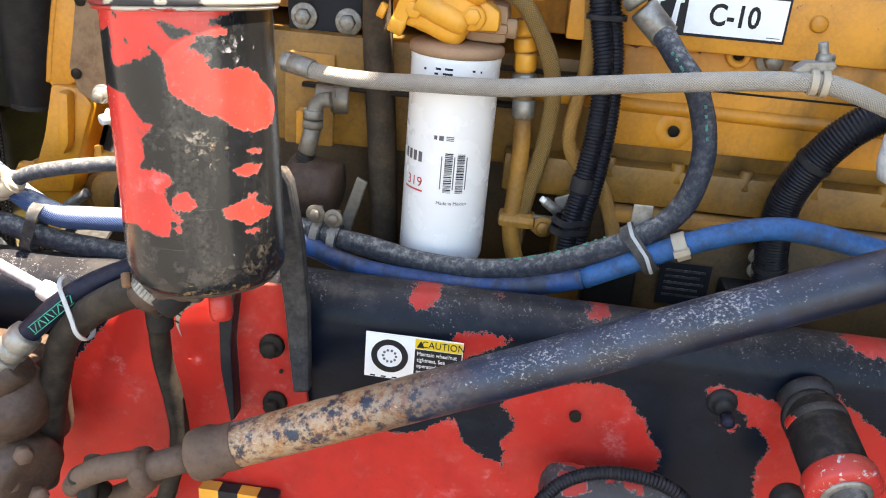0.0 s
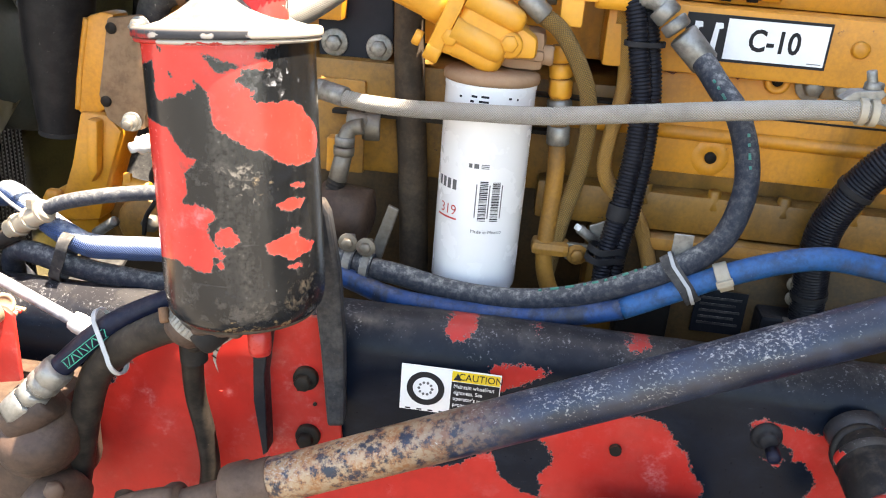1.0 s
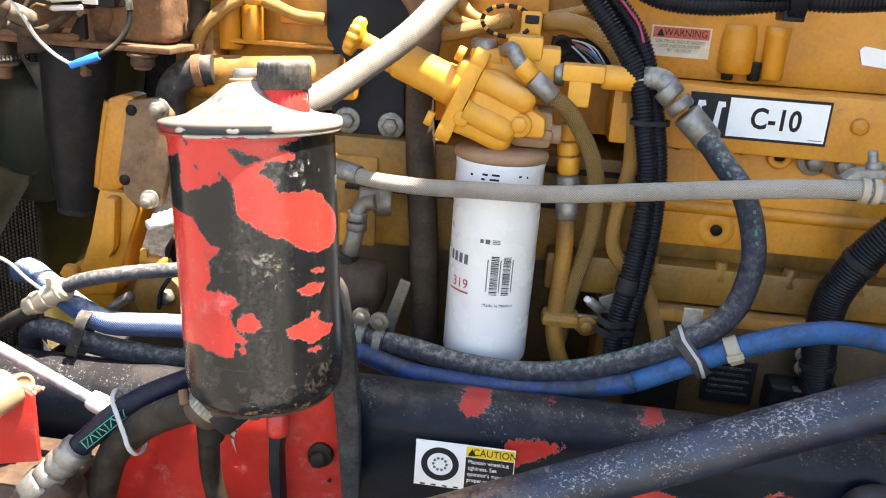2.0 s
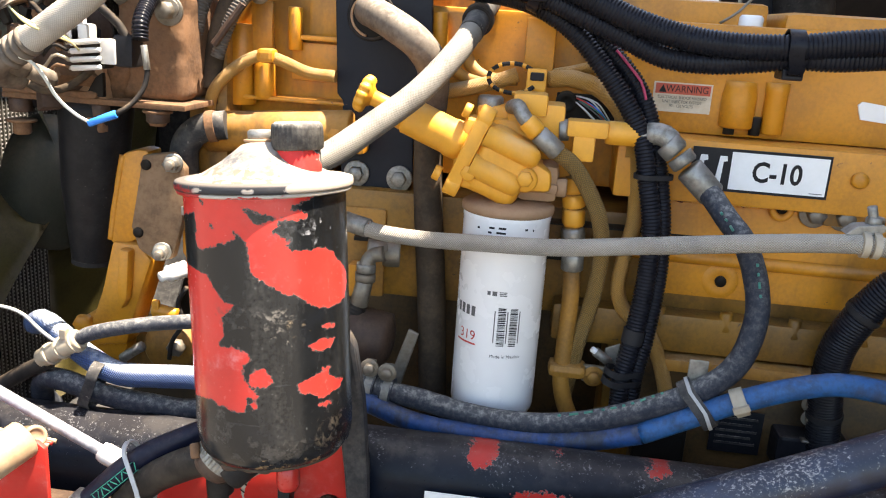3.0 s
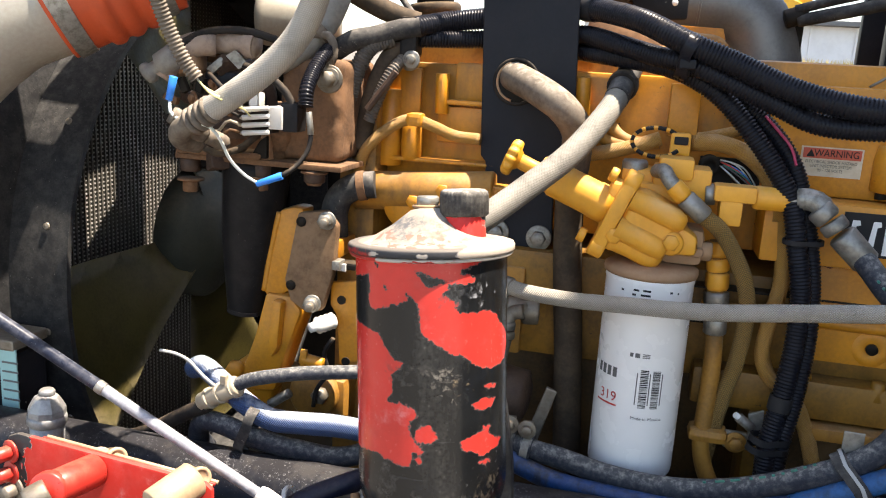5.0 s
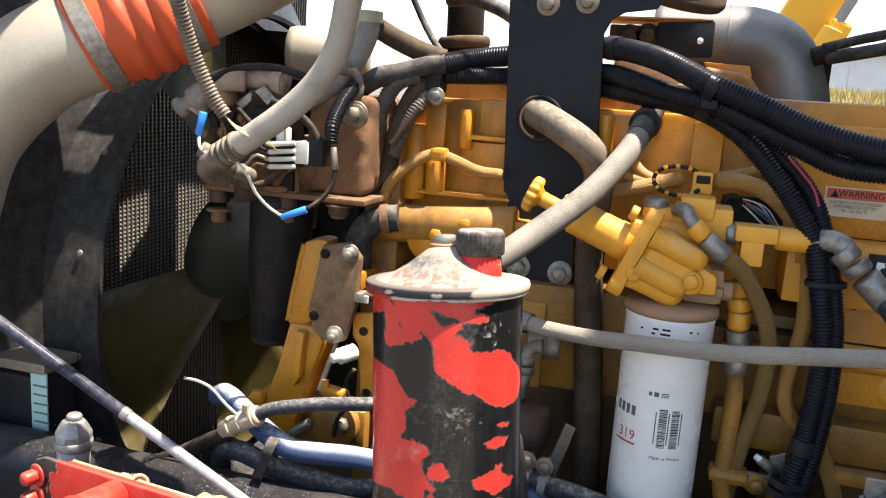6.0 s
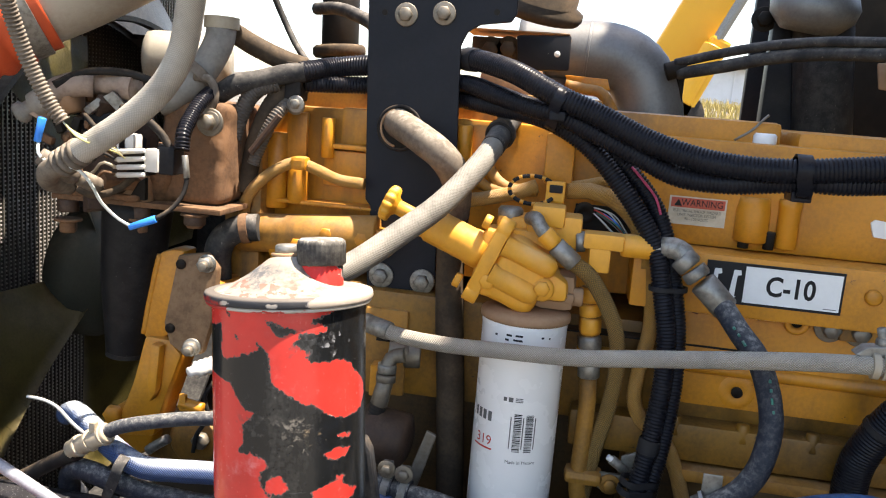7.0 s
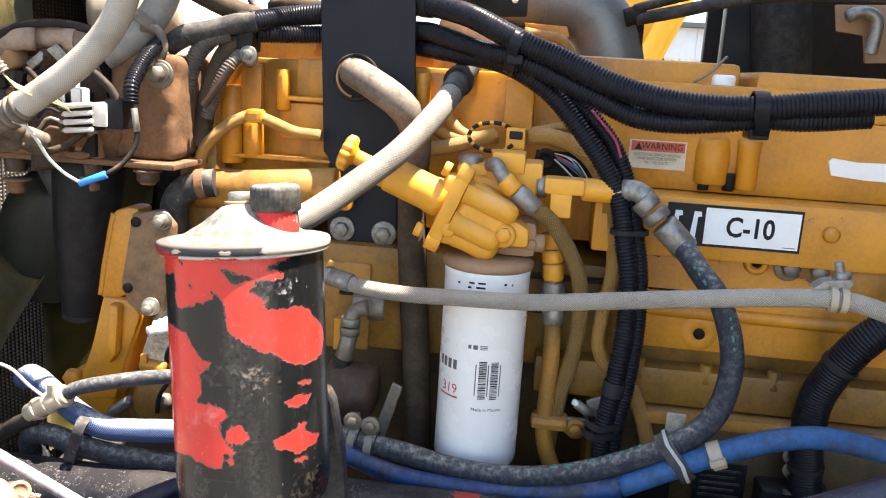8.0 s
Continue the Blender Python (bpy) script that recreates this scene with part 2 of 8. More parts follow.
M["corrugated"] = surf("black_corrugated_plastic", (0.006, 0.007, 0.011), (0.014, 0.015, 0.020), rough=0.30, scale=40, dust=0.06)
M["corrugated_dusty"] = surf("dusty_corrugated_plastic", (0.06, 0.055, 0.05), (0.14, 0.12, 0.1), rough=0.6, scale=30, dust=0.5)
M["blue"] = surf("blue_rubber_hose", (0.003, 0.080, 0.235), (0.006, 0.034, 0.090), rough=0.5, scale=55, mottle=0.85, dust=0.22, dust_colour=(0.20, 0.19, 0.18), stain=0.75, stain_colour=(0.022, 0.028, 0.045), chips=0.22, chip_colour=(0.16, 0.20, 0.26), bump=0.4)
M["blue_grimy"] = surf("grimy_blue_hose", (0.003, 0.050, 0.18), (0.006, 0.018, 0.050), rough=0.5, scale=60, mottle=1.0, dust=0.35, dust_colour=(0.20, 0.18, 0.16), stain=0.9, stain_colour=(0.014, 0.018, 0.030), chips=0.25, chip_colour=(0.14, 0.16, 0.20), bump=0.5)
# near-white crown puts the sleeve's sunlit top into the colour
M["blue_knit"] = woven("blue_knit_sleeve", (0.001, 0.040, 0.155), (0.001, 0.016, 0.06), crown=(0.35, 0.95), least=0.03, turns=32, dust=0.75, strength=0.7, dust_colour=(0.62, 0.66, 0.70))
# pale crown carries sunlight as well as dust in its colour
M["sand"] = woven("sand_coloured_braid", (0.145, 0.134, 0.115), (0.085, 0.078, 0.066), strength=0.40, turns=34, dust=0.42, rough=0.8, dust_colour=(0.34, 0.31, 0.26))
# lighter copy of the sand braid, puts sunlight into the air line's colour
M["sand_lit"] = woven("sunlit_dusty_braid", (0.36, 0.335, 0.29), (0.25, 0.232, 0.20), strength=0.28, turns=34, dust=0.4, rough=0.8, dust_colour=(0.55, 0.50, 0.42))
M["hose_oily"] = surf("oily_black_hose", (0.012, 0.010, 0.009), (0.042, 0.033, 0.025), rough=0.5, scale=60, mottle=0.8, dust=0.35, veil=0.05, dust_colour=(0.30, 0.25, 0.19), chips=0.15, chip_colour=(0.16, 0.13, 0.10))
M["steelbraid"] = woven("dull_steel_braid", (0.44, 0.405, 0.345), (0.20, 0.182, 0.15), turns=22, dust=0.35, rough=0.5, metal=0.1)
M["olive_braid"] = woven("dirty_yellow_braid", (0.30, 0.165, 0.032), (0.07, 0.048, 0.018), strength=0.8, turns=19, dust=0.15, rough=0.7, dust_colour=(0.40, 0.28, 0.14))
M["yellow_braid"] = woven("painted_yellow_loom", (0.46, 0.225, 0.028), (0.27, 0.135, 0.022), strength=0.6, turns=26, dust=0.2, rough=0.6)
# oil grime, with the shade behind the hoses darkened into the colour
M["oily_shade"] = surf("oily_shaded_casting", (0.10, 0.052, 0.014), (0.03, 0.018, 0.008), rough=0.5, scale=16, mottle=0.9, dust=0.25)
M["rust"] = surf("dark_rust", (0.13, 0.035, 0.015), (0.06, 0.02, 0.01), rough=0.9, scale=80, dust=0.1)
M["steel"] = surf("dulled_zinc_steel", (0.27, 0.26, 0.235), (0.13, 0.12, 0.10), rough=0.48, metal=0.55, scale=110, mottle=0.8, dust=0.4, dust_colour=(0.36, 0.30, 0.23), bump=0.5)
M["grey_fitting"] = surf("dusty_steel_fitting", (0.27, 0.26, 0.235), (0.12, 0.11, 0.095), rough=0.45, metal=0.6, scale=70, mottle=0.8, dust=0.4, dust_colour=(0.36, 0.32, 0.26), bump=0.5)
M["bolt"] = surf("dull_bolt_steel", (0.22, 0.195, 0.16), (0.11, 0.09, 0.065), rough=0.5, metal=0.6, scale=90, dust=0.3)
M["exhaust"] = surf("heat_greyed_pipe_steel", (0.19, 0.19, 0.185), (0.11, 0.108, 0.104), rough=0.45, metal=0.4, scale=14, mottle=0.7, dust=0.10)
M["intake"] = surf("dusty_aluminium_pipe", (0.42, 0.39, 0.33), (0.30, 0.26, 0.21), rough=0.5, metal=0.4, scale=9, dust=0.4)
M["white"] = surf("white_can_paint", (0.82, 0.815, 0.80), (0.74, 0.73, 0.71), rough=0.25, scale=9, fine=30, mottle=0.4, dust=0.06, bump=0.01)
M["label"] = surf("white_label", (0.78, 0.78, 0.77), (0.66, 0.66, 0.64), rough=0.45, scale=40, mottle=0.4, dust=0.08, bump=0.05)
M["ink"] = surf("black_print", (0.02, 0.02, 0.022), rough=0.5, dust=0.05, bump=0.02)
M["ink_grey"] = surf("grey_print", (0.12, 0.12, 0.12), rough=0.5, dust=0.05, bump=0.02)
M["ink_red"] = surf("red_print", (0.60, 0.05, 0.04), rough=0.5, dust=0.05, bump=0.02)
M["ink_yellow"] = surf("yellow_print", (0.80, 0.55, 0.02), rough=0.5, dust=0.05, bump=0.02)
M["ink_green"] = surf("green_hose_lettering", (0.03, 0.20, 0.15), (0.05, 0.10, 0.09), rough=0.5, dust=0.2, bump=0.02)
M["nylon"] = surf("aged_white_nylon", (0.36, 0.31, 0.23), (0.24, 0.18, 0.12), rough=0.45, scale=60, dust=0.25)
M["cable_tie"] = surf("white_cable_tie", (0.38, 0.38, 0.37), (0.22, 0.22, 0.21), rough=0.4, scale=60, dust=0.2)
M["wire_white"] = surf("white_wire", (0.62, 0.66, 0.62), rough=0.4, dust=0.1)
M["wire_yellow"] = surf("pale_yellow_wire", (0.62, 0.56, 0.25), rough=0.4, dust=0.1)
M["crimp"] = surf("blue_crimp_plastic", (0.02, 0.22, 0.75), (0.02, 0.15, 0.55), rough=0.35, dust=0.05)
M["connector"] = surf("light_grey_connector_plastic", (0.62, 0.61, 0.58), (0.45, 0.43, 0.4), rough=0.45, dust=0.2)
M["red"] = surf("red_paint", RED, (0.42, 0.02, 0.015), rough=0.32, scale=16, mottle=0.6, dust=0.3, chips=0.1, chip_colour=BLACK)
M["orange"] = surf("orange_silicone", (0.54, 0.075, 0.020), (0.40, 0.07, 0.03), rough=0.5, scale=20, dust=0.3)
M["shroud"] = surf("scuffed_black_shroud_plastic", (0.018, 0.018, 0.019), (0.052, 0.050, 0.048), rough=0.42, scale=60, fine=420, mottle=0.8, dust=0.18, veil=0.15, dust_colour=(0.34, 0.32, 0.29), chips=0.34, chip_colour=(0.2, 0.19, 0.17))
M["fan"] = surf("olive_yellow_fan_plastic", (0.105, 0.084, 0.020), (0.055, 0.045, 0.014), rough=0.5, scale=16, mottle=0.8, dust=0.3, stain=0.5, stain_colour=(0.05, 0.045, 0.02))
M["core"] = surf("radiator_aluminium", (0.16, 0.15, 0.13), (0.08, 0.075, 0.07), rough=0.5, metal=0.5, scale=60, dust=0.2)
M["flange"] = surf("dusty_black_flange", (0.016, 0.018, 0.022), (0.055, 0.055, 0.056), rough=0.5, scale=50, fine=300, mottle=0.85, dust=0.3, veil=0.14, chips=0.2, chip_colour=(0.2, 0.18, 0.15))
M["red_worn"] = patched("worn_red_paint", RED, BLACK, [(0.0, 0.0, 90.0, 90.0, 0)], dust=0.22)
M["blue_black"] = surf("blue_black_rubber", (0.006, 0.008, 0.020), (0.016, 0.019, 0.036), rough=0.36, scale=40, mottle=0.6, dust=0.12, chips=0.15, chip_colour=(0.1, 0.1, 0.11))
M["tan"] = surf("faded_tan_paint", (0.40, 0.30, 0.19), (0.26, 0.16, 0.09), rough=0.45, scale=40, mottle=0.7, dust=0.2, chips=0.2, chip_colour=(0.2, 0.12, 0.06))
# oily yellow, darkened further to hold the lower block's shade
M["oily_yellow_shade"] = surf("oily_shaded_yellow_paint", (0.25, 0.118, 0.013), (0.10, 0.050, 0.011), rough=0.45, scale=14, mottle=0.9, dust=0.14, stain=0.7, stain_colour=(0.05, 0.03, 0.012), chips=0.25, chip_colour=(0.06, 0.03, 0.015))
M["duct"] = surf("scuffed_black_duct", (0.008, 0.008, 0.009), (0.022, 0.021, 0.021), rough=0.42, scale=60, fine=400, mottle=0.6, dust=0.10, chips=0.3, chip_colour=(0.13, 0.12, 0.11))
M["dark"] = surf("oily_dark_iron", (0.009, 0.008, 0.007), (0.022, 0.018, 0.014), rough=0.6, scale=14, dust=0.2)
# dusty pale top and dark flanks also put sun and shade into the colour
M["pale_topped"] = surf("pale_topped_rubber", (0.14, 0.112, 0.085), (0.06, 0.042, 0.030), rough=0.75, scale=60, mottle=0.8, dust=0.85, veil=0.05, dust_colour=(0.46, 0.40, 0.32), chips=0.25, chip_colour=(0.07, 0.05, 0.035))
M["pale_hose"] = surf("pale_dusty_hose", (0.23, 0.215, 0.19), (0.13, 0.12, 0.105), rough=0.75, scale=60, mottle=0.7, dust=0.5, dust_colour=(0.42, 0.38, 0.33))
M["tan_hose"] = surf("pinkish_tan_hose", (0.33, 0.245, 0.19), (0.20, 0.14, 0.105), rough=0.7, scale=60, mottle=0.8, dust=0.4, dust_colour=(0.48, 0.42, 0.35))
M["teal"] = surf("pale_teal_panel", (0.30, 0.52, 0.50), (0.25, 0.42, 0.40), rough=0.5, scale=10, dust=0.1)
# set darker than the yard's pale gravel, to cut light bounced upward
M["gravel"] = surf("dimmed_gravel", (0.15, 0.135, 0.115), (0.08, 0.072, 0.06), rough=0.95, scale=6, fine=60, mottle=0.9, bump=1.0, dust=0.0, depth=0.01)
M["cladding"] = surf("pale_metal_cladding", (0.62, 0.62, 0.62), (0.5, 0.5, 0.5), rough=0.5, scale=1.0, fine=4, dust=0.0)
M["machine_yellow"] = surf("machine_yellow_paint", (0.72, 0.36, 0.02), (0.6, 0.3, 0.02), rough=0.4, scale=3, dust=0.1)
M["grass"] = surf("dry_grass", (0.50, 0.37, 0.12), (0.30, 0.24, 0.09), rough=0.9, scale=4, fine=30, mottle=0.9, dust=0.0)


# ---- mesh helpers ----
def part(name, bm, material, parent, label=""):
    me = bpy.data.meshes.new(name)
    bm.normal_update()
    bm.to_mesh(me)
    bm.free()
    me.materials.append(material)
    ob = new(name, me)
    ob.parent = parent
    if parent is not None:
        ob.matrix_parent_inverse = base_of(parent).inverted()
    if label:
        tagged(ob, label)
    return ob


def base_of(ob):
    m = ob.matrix_basis.copy()
    while ob.parent is not None:
        m = ob.parent.matrix_basis @ ob.matrix_parent_inverse @ m
        ob = ob.parent
    return m


def thing(name, at, label, category, group="", kind=""):
    ob = new(name)
    ob.empty_display_size = 0.02
    ob.location = at
    ob.matrix_basis = Matrix.Translation(at)
    return tagged(ob, label, category, group, kind)


def solid(name, bm, material, label, category, group="", kind=""):
    return tagged(part(name, bm, material, None), label, category, group, kind)


def mesh():
    return bmesh.new()


def smooth(bm, angle=40):
    for f in bm.faces:
        f.smooth = True
    lim = radians(angle)
    for e in bm.edges:
        if len(e.link_faces) == 2 and e.calc_face_angle(0) > lim:
            e.smooth = False
    return bm


def box(bm, b, bevel=0.003, m=None):
    x0, x1, y0, y1, z0, z1 = b
    g = bmesh.ops.create_cube(bm, size=1.0, matrix=Matrix.LocRotScale(((x0 + x1) / 2, (y0 + y1) / 2, (z0 + z1) / 2), None, (x1 - x0, y1 - y0, z1 - z0)))
    vs = g["verts"]
    if bevel:
        es = list({e for v in vs for e in v.link_edges})
        r = bmesh.ops.bevel(bm, geom=es, offset=min(bevel, 0.45 * min(x1 - x0, y1 - y0, z1 - z0)), segments=2, profile=0.6, affect='EDGES')
        vs = list({v for f in r["faces"] for v in f.verts} | {v for v in vs if v.is_valid})
    if m is not None:
        bmesh.ops.transform(bm, matrix=m, verts=vs)
    return bm


def caked(bm, amount, scale, cuts=5):
    """Uneven, dirt-caked casting: the surface is split up and pushed in and out."""
    bmesh.ops.subdivide_edges(bm, edges=[e for e in bm.edges if e.calc_length() > 0.018], cuts=cuts, use_grid_fill=True)
    bm.normal_update()
    for v in bm.verts:
        v.co += v.normal * (amount * noise.fractal(v.co * scale, 1.0, 2.0, 3))
    for f in bm.faces:
        f.smooth = True
    return bm


def lump(b, r, amount=0.0, scale=30.0, cuts=11):
    """A casting: a box with broadly rounded edges and an uneven skin."""
    bm = mesh()
    bmesh.ops.create_cube(bm, size=2.0)
    bmesh.ops.subdivide_edges(bm, edges=bm.edges[:], cuts=cuts, use_grid_fill=True)
    mid = Vector(((b[0] + b[1]) / 2, (b[2] + b[3]) / 2, (b[4] + b[5]) / 2))
    half = Vector(((b[1] - b[0]) / 2, (b[3] - b[2]) / 2, (b[5] - b[4]) / 2))
    r = min(r, 0.95 * min(half))
    for v in bm.verts:
        p = Vector([h * math.copysign(abs(c) ** 0.8, c) for c, h in zip(v.co, half)])
        core = Vector([max(-h + r, min(h - r, c)) for c, h in zip(p, half)])
        d = p - core
        v.co = mid + core + (d.normalized() * r if d.length > 1e-9 else d)
    bm.normal_update()
    if amount:
        for v in bm.verts:
            v.co += v.normal * (amount * noise.fractal(v.co * scale, 1.0, 2.0, 3))
    for f in bm.faces:
        f.smooth = True
    return bm


def plate(bm, outline, y0, y1, bevel=0.0015):
    """A flat plate of any outline (x, z), from y0 to y1."""
    vs = [bm.verts.new((x, y0, z)) for x, z in outline]
    f = bm.faces.new(vs)
    r = bmesh.ops.extrude_face_region(bm, geom=[f])
    top = [v for v in r["geom"] if isinstance(v, bmesh.types.BMVert)]
    bmesh.ops.translate(bm, vec=(0, y1 - y0, 0), verts=top)
    bmesh.ops.recalc_face_normals(bm, faces=bm.faces)
    if bevel:
        es = list({e for v in vs + top for e in v.link_edges})
        bmesh.ops.bevel(bm, geom=es, offset=bevel, segments=2, profile=0.5, affect='EDGES')
    return bm


def basis(axis):
    z = Vector(axis).normalized()
    x = z.orthogonal().normalized()
    if abs(z.z) < 0.95:
        x = Vector((0, 0, 1)).cross(z).normalized()
    return x, z.cross(x), z


def lathe(bm, at, axis, profile, n=28, phase=0.0):
    """Turned solid: profile of (radius, height along the axis) from at."""
    x, y, z = basis(axis)
    at = Vector(at)
    rings = []
    for r, h in profile:
        if r < 1e-6:
            rings.append([bm.verts.new(at + z * h)])
        else:
            rings.append([bm.verts.new(at + z * h + (x * math.cos(a) + y * math.sin(a)) * r) for a in [phase + 2 * math.pi * i / n for i in range(n)]])
    for a, b in zip(rings, rings[1:]):
        for i in range(n):
            j = (i + 1) % n
            if len(a) == 1 and len(b) == 1:
                continue
            if len(a) == 1:
                bm.faces.new((a[0], b[j], b[i]))
            elif len(b) == 1:
                bm.faces.new((a[i], a[j], b[0]))
            else:
                bm.faces.new((a[i], a[j], b[j], b[i]))
    if len(rings[0]) > 1:
        bm.faces.new(list(reversed(rings[0])))
    if len(rings[-1]) > 1:
        bm.faces.new(rings[-1])
    return bm


def rod(bm, p, q, r, r2=None, n=20, bevel=0.1):
    """A round bar from p to q with softened ends."""
    p, q = Vector(p), Vector(q)
    r2 = r if r2 is None else r2
    d = (q - p).length
    e, e2 = r * bevel, r2 * bevel
    return lathe(bm, p, q - p, [(r - e, 0), (r, min(e, d * 0.3)), (r2, d - min(e2, d * 0.3)), (r2 - e2, d)], n)


def hexa(bm, p, axis, r, h):
    return lathe(bm, p, axis, [(r * 0.93, 0), (r, h * 0.12), (r, h * 0.82), (r * 0.86, h)], 6)


def bolt(bm, p, axis, r, h=None):
    """A hexagon head on a washer."""
    h = h or r * 0.9
    p, z = Vector(p), Vector(axis).normalized()
    lathe(bm, p, z, [(r * 1.55, 0), (r * 1.6, r * 0.06), (r * 1.6, r * 0.24), (r * 1.5, r * 0.3)], 22)
    hexa(bm, p + z * (r * 0.3), z, r, h)
    return bm


def path_of(points, step):
    """A smooth line through the points, in even steps."""
    P = [Vector(p) for p in points]
    P = [P[0] * 2 - P[1]] + P + [P[-1] * 2 - P[-2]]
    fine = []
    for a, b, c, d in zip(P, P[1:], P[2:], P[3:]):
        k = max(4, int((c - b).length / step * 2))
        for i in range(k):
            t = i / k
            fine.append(0.5 * ((2 * b) + (c - a) * t + (2 * a - 5 * b + 4 * c - d) * t * t + (3 * b - a - 3 * c + d) * t ** 3))
    fine.append(P[-2].copy())
    out, left = [fine[0]], step
    for a, b in zip(fine, fine[1:]):
        d = (b - a).length
        while d >= left and d > 1e-9:
            a = a + (b - a) * (left / d)
            out.append(a.copy())
            d = (b - a).length
            left = step
        left -= d
    out.append(fine[-1])
    return out


def tube(bm, points, r, n=16, step=0.006, rings=None, wobble=0.0, r2=None):
    """A hose along a smooth line. rings: (pitch, depth) of a corrugated wall."""
    if rings:
        step = rings[0] / 4
    line = path_of(points, step)
    uv = bm.loops.layers.uv.verify()
    t0 = (line[1] - line[0]).normalized()
    side = t0.orthogonal().normalized()
    last, run, prev, loops = None, 0.0, None, 2 * math.pi * r
    for i, p in enumerate(line):
        t = (line[min(i + 1, len(line) - 1)] - line[max(i - 1, 0)])
        if t.length > 1e-9:
            t.normalize()
        else:
            t = t0
        side = (side - t * side.dot(t)).normalized()
        up = t.cross(side)
        k = r if r2 is None else r + (r2 - r) * i / (len(line) - 1)
        if rings and i % 4 in (2, 3):
            k -= rings[1]
        if wobble:
            k *= 1 + wobble * noise.noise(p * 40)
        ring = [bm.verts.new(p + (side * math.cos(2 * math.pi * j / n) + up * math.sin(2 * math.pi * j / n)) * k) for j in range(n)]
        if last:
            new_run = run + (p - prev).length / loops
            for j in range(n):
                f = bm.faces.new((last[j], last[(j + 1) % n], ring[(j + 1) % n], ring[j]))
                f.smooth = True
                for l, (u, v) in zip(f.loops, ((run, j / n), (run, (j + 1) / n), (new_run, (j + 1) / n), (new_run, j / n))):
                    l[uv].uv = (u, v)
            run = new_run
        else:
            bm.faces.new(list(reversed(ring)))
        last, prev = ring, p
    bm.faces.new(last)
    return bm


def band(bm, p, axis, r, w, t=0.0015, n=24):
    """A strap round a hose."""
    z = Vector(axis).normalized()
    p = Vector(p) - z * (w / 2)
    x, y, _ = basis(z)
    prof = [(r, 0), (r + t, 0.0004), (r + t, w - 0.0004), (r, w)]
    rings = [[bm.verts.new(p + z * h + (x * math.cos(2 * math.pi * i / n) + y * math.sin(2 * math.pi * i / n)) * k) for i in range(n)] for k, h in prof]
    for a, b in zip(rings, rings[1:] + rings[:1]):
        for i in range(n):
            bm.faces.new((a[i], a[(i + 1) % n], b[(i + 1) % n], b[i]))
    bmesh.ops.recalc_face_normals(bm, faces=bm.faces)
    return bm


def letters(text, size, extrude=0.0002, spacing=1.0, heavy=0.0):
    """A mesh of letters in the x-y plane, centred."""
    cu = bpy.data.curves.new("letters", 'FONT')
    cu.body, cu.size, cu.extrude, cu.space_character, cu.offset = text, size, extrude, spacing, size * heavy
    cu.align_x, cu.align_y = 'CENTER', 'CENTER'
    cu.resolution_u = 3
    ob = bpy.data.objects.new("letters", cu)
    scene.collection.objects.link(ob)
    bpy.context.view_layer.update()
    me = bpy.data.meshes.new_from_object(ob.evaluated_get(bpy.context.evaluated_depsgraph_get()))
    bpy.data.objects.remove(ob)
    bm = bmesh.new()
    bm.from_mesh(me)
    bpy.data.meshes.remove(me)
    return bm


def flat_letters(text, size, x, y, z, bold=0.0, narrow=1.0):
    """Letters standing on a face that looks towards -y."""
    bm = letters(text, size, heavy=bold)
    for v in bm.verts:
        v.co = Vector((x + v.co.x * narrow, y - v.co.z * 1.0, z + v.co.y))
    return bm


def hose(name, points, r, material, label, category="hose", group="", **more):
    ob = thing(name, points[0], label, category, group)
    part("tube", tube(mesh(), points, r, **more), material, ob)
    return ob


def edge_distance(points, outline):
    """For each point, metres inside (+) or outside (-) a closed outline."""
    best, inside = np.full(len(points), 1e9), np.zeros(len(points), bool)
    for a, b in zip(outline, np.roll(outline, -1, 0)):
        d = b - a
        k = np.clip(((points - a) @ d) / (d @ d), 0, 1)
        best = np.minimum(best, np.hypot(*(points - a - k[:, None] * d).T))
        crosses = (a[1] > points[:, 1]) != (b[1] > points[:, 1])
        at = a[0] + (points[:, 1] - a[1]) * d[0] / (d[1] if abs(d[1]) > 1e-12 else 1e-12)
        inside ^= crosses & (points[:, 0] < at)
    return np.where(inside, best, -best)


# ---- ground and distance ----
def lie_of_land(x, y):
    far = max(0.0, y - 8.0)
    return 0.02 * noise.noise(Vector((x * 0.7, y * 0.7, 0))) + min(far * 0.105, 2.2 + far * 0.001)


def build_ground():
    bm = mesh()
    xs = [-3000, -600, -120, -40] + [-20 + i for i in range(41)] + [40, 120, 600, 3000]
    ys = [-3000, -600, -120, -30, -12] + [-6 + i * 1.0 for i in range(46)] + [60, 120, 600, 3000]
    grid = [[bm.verts.new((x, y, lie_of_land(x, y) if abs(x) < 100 and y < 100 else lie_of_land(0, min(y, 60)))) for x in xs] for y in ys]
    for a, b in zip(grid, grid[1:]):
        for i in range(len(xs) - 1):
            bm.faces.new((a[i], a[i + 1], b[i + 1], b[i])).smooth = True
    solid("ground", bm, M["gravel"], "gravel yard rising to a dry field, darkened overall", "ground", kind="structure")


build_ground()


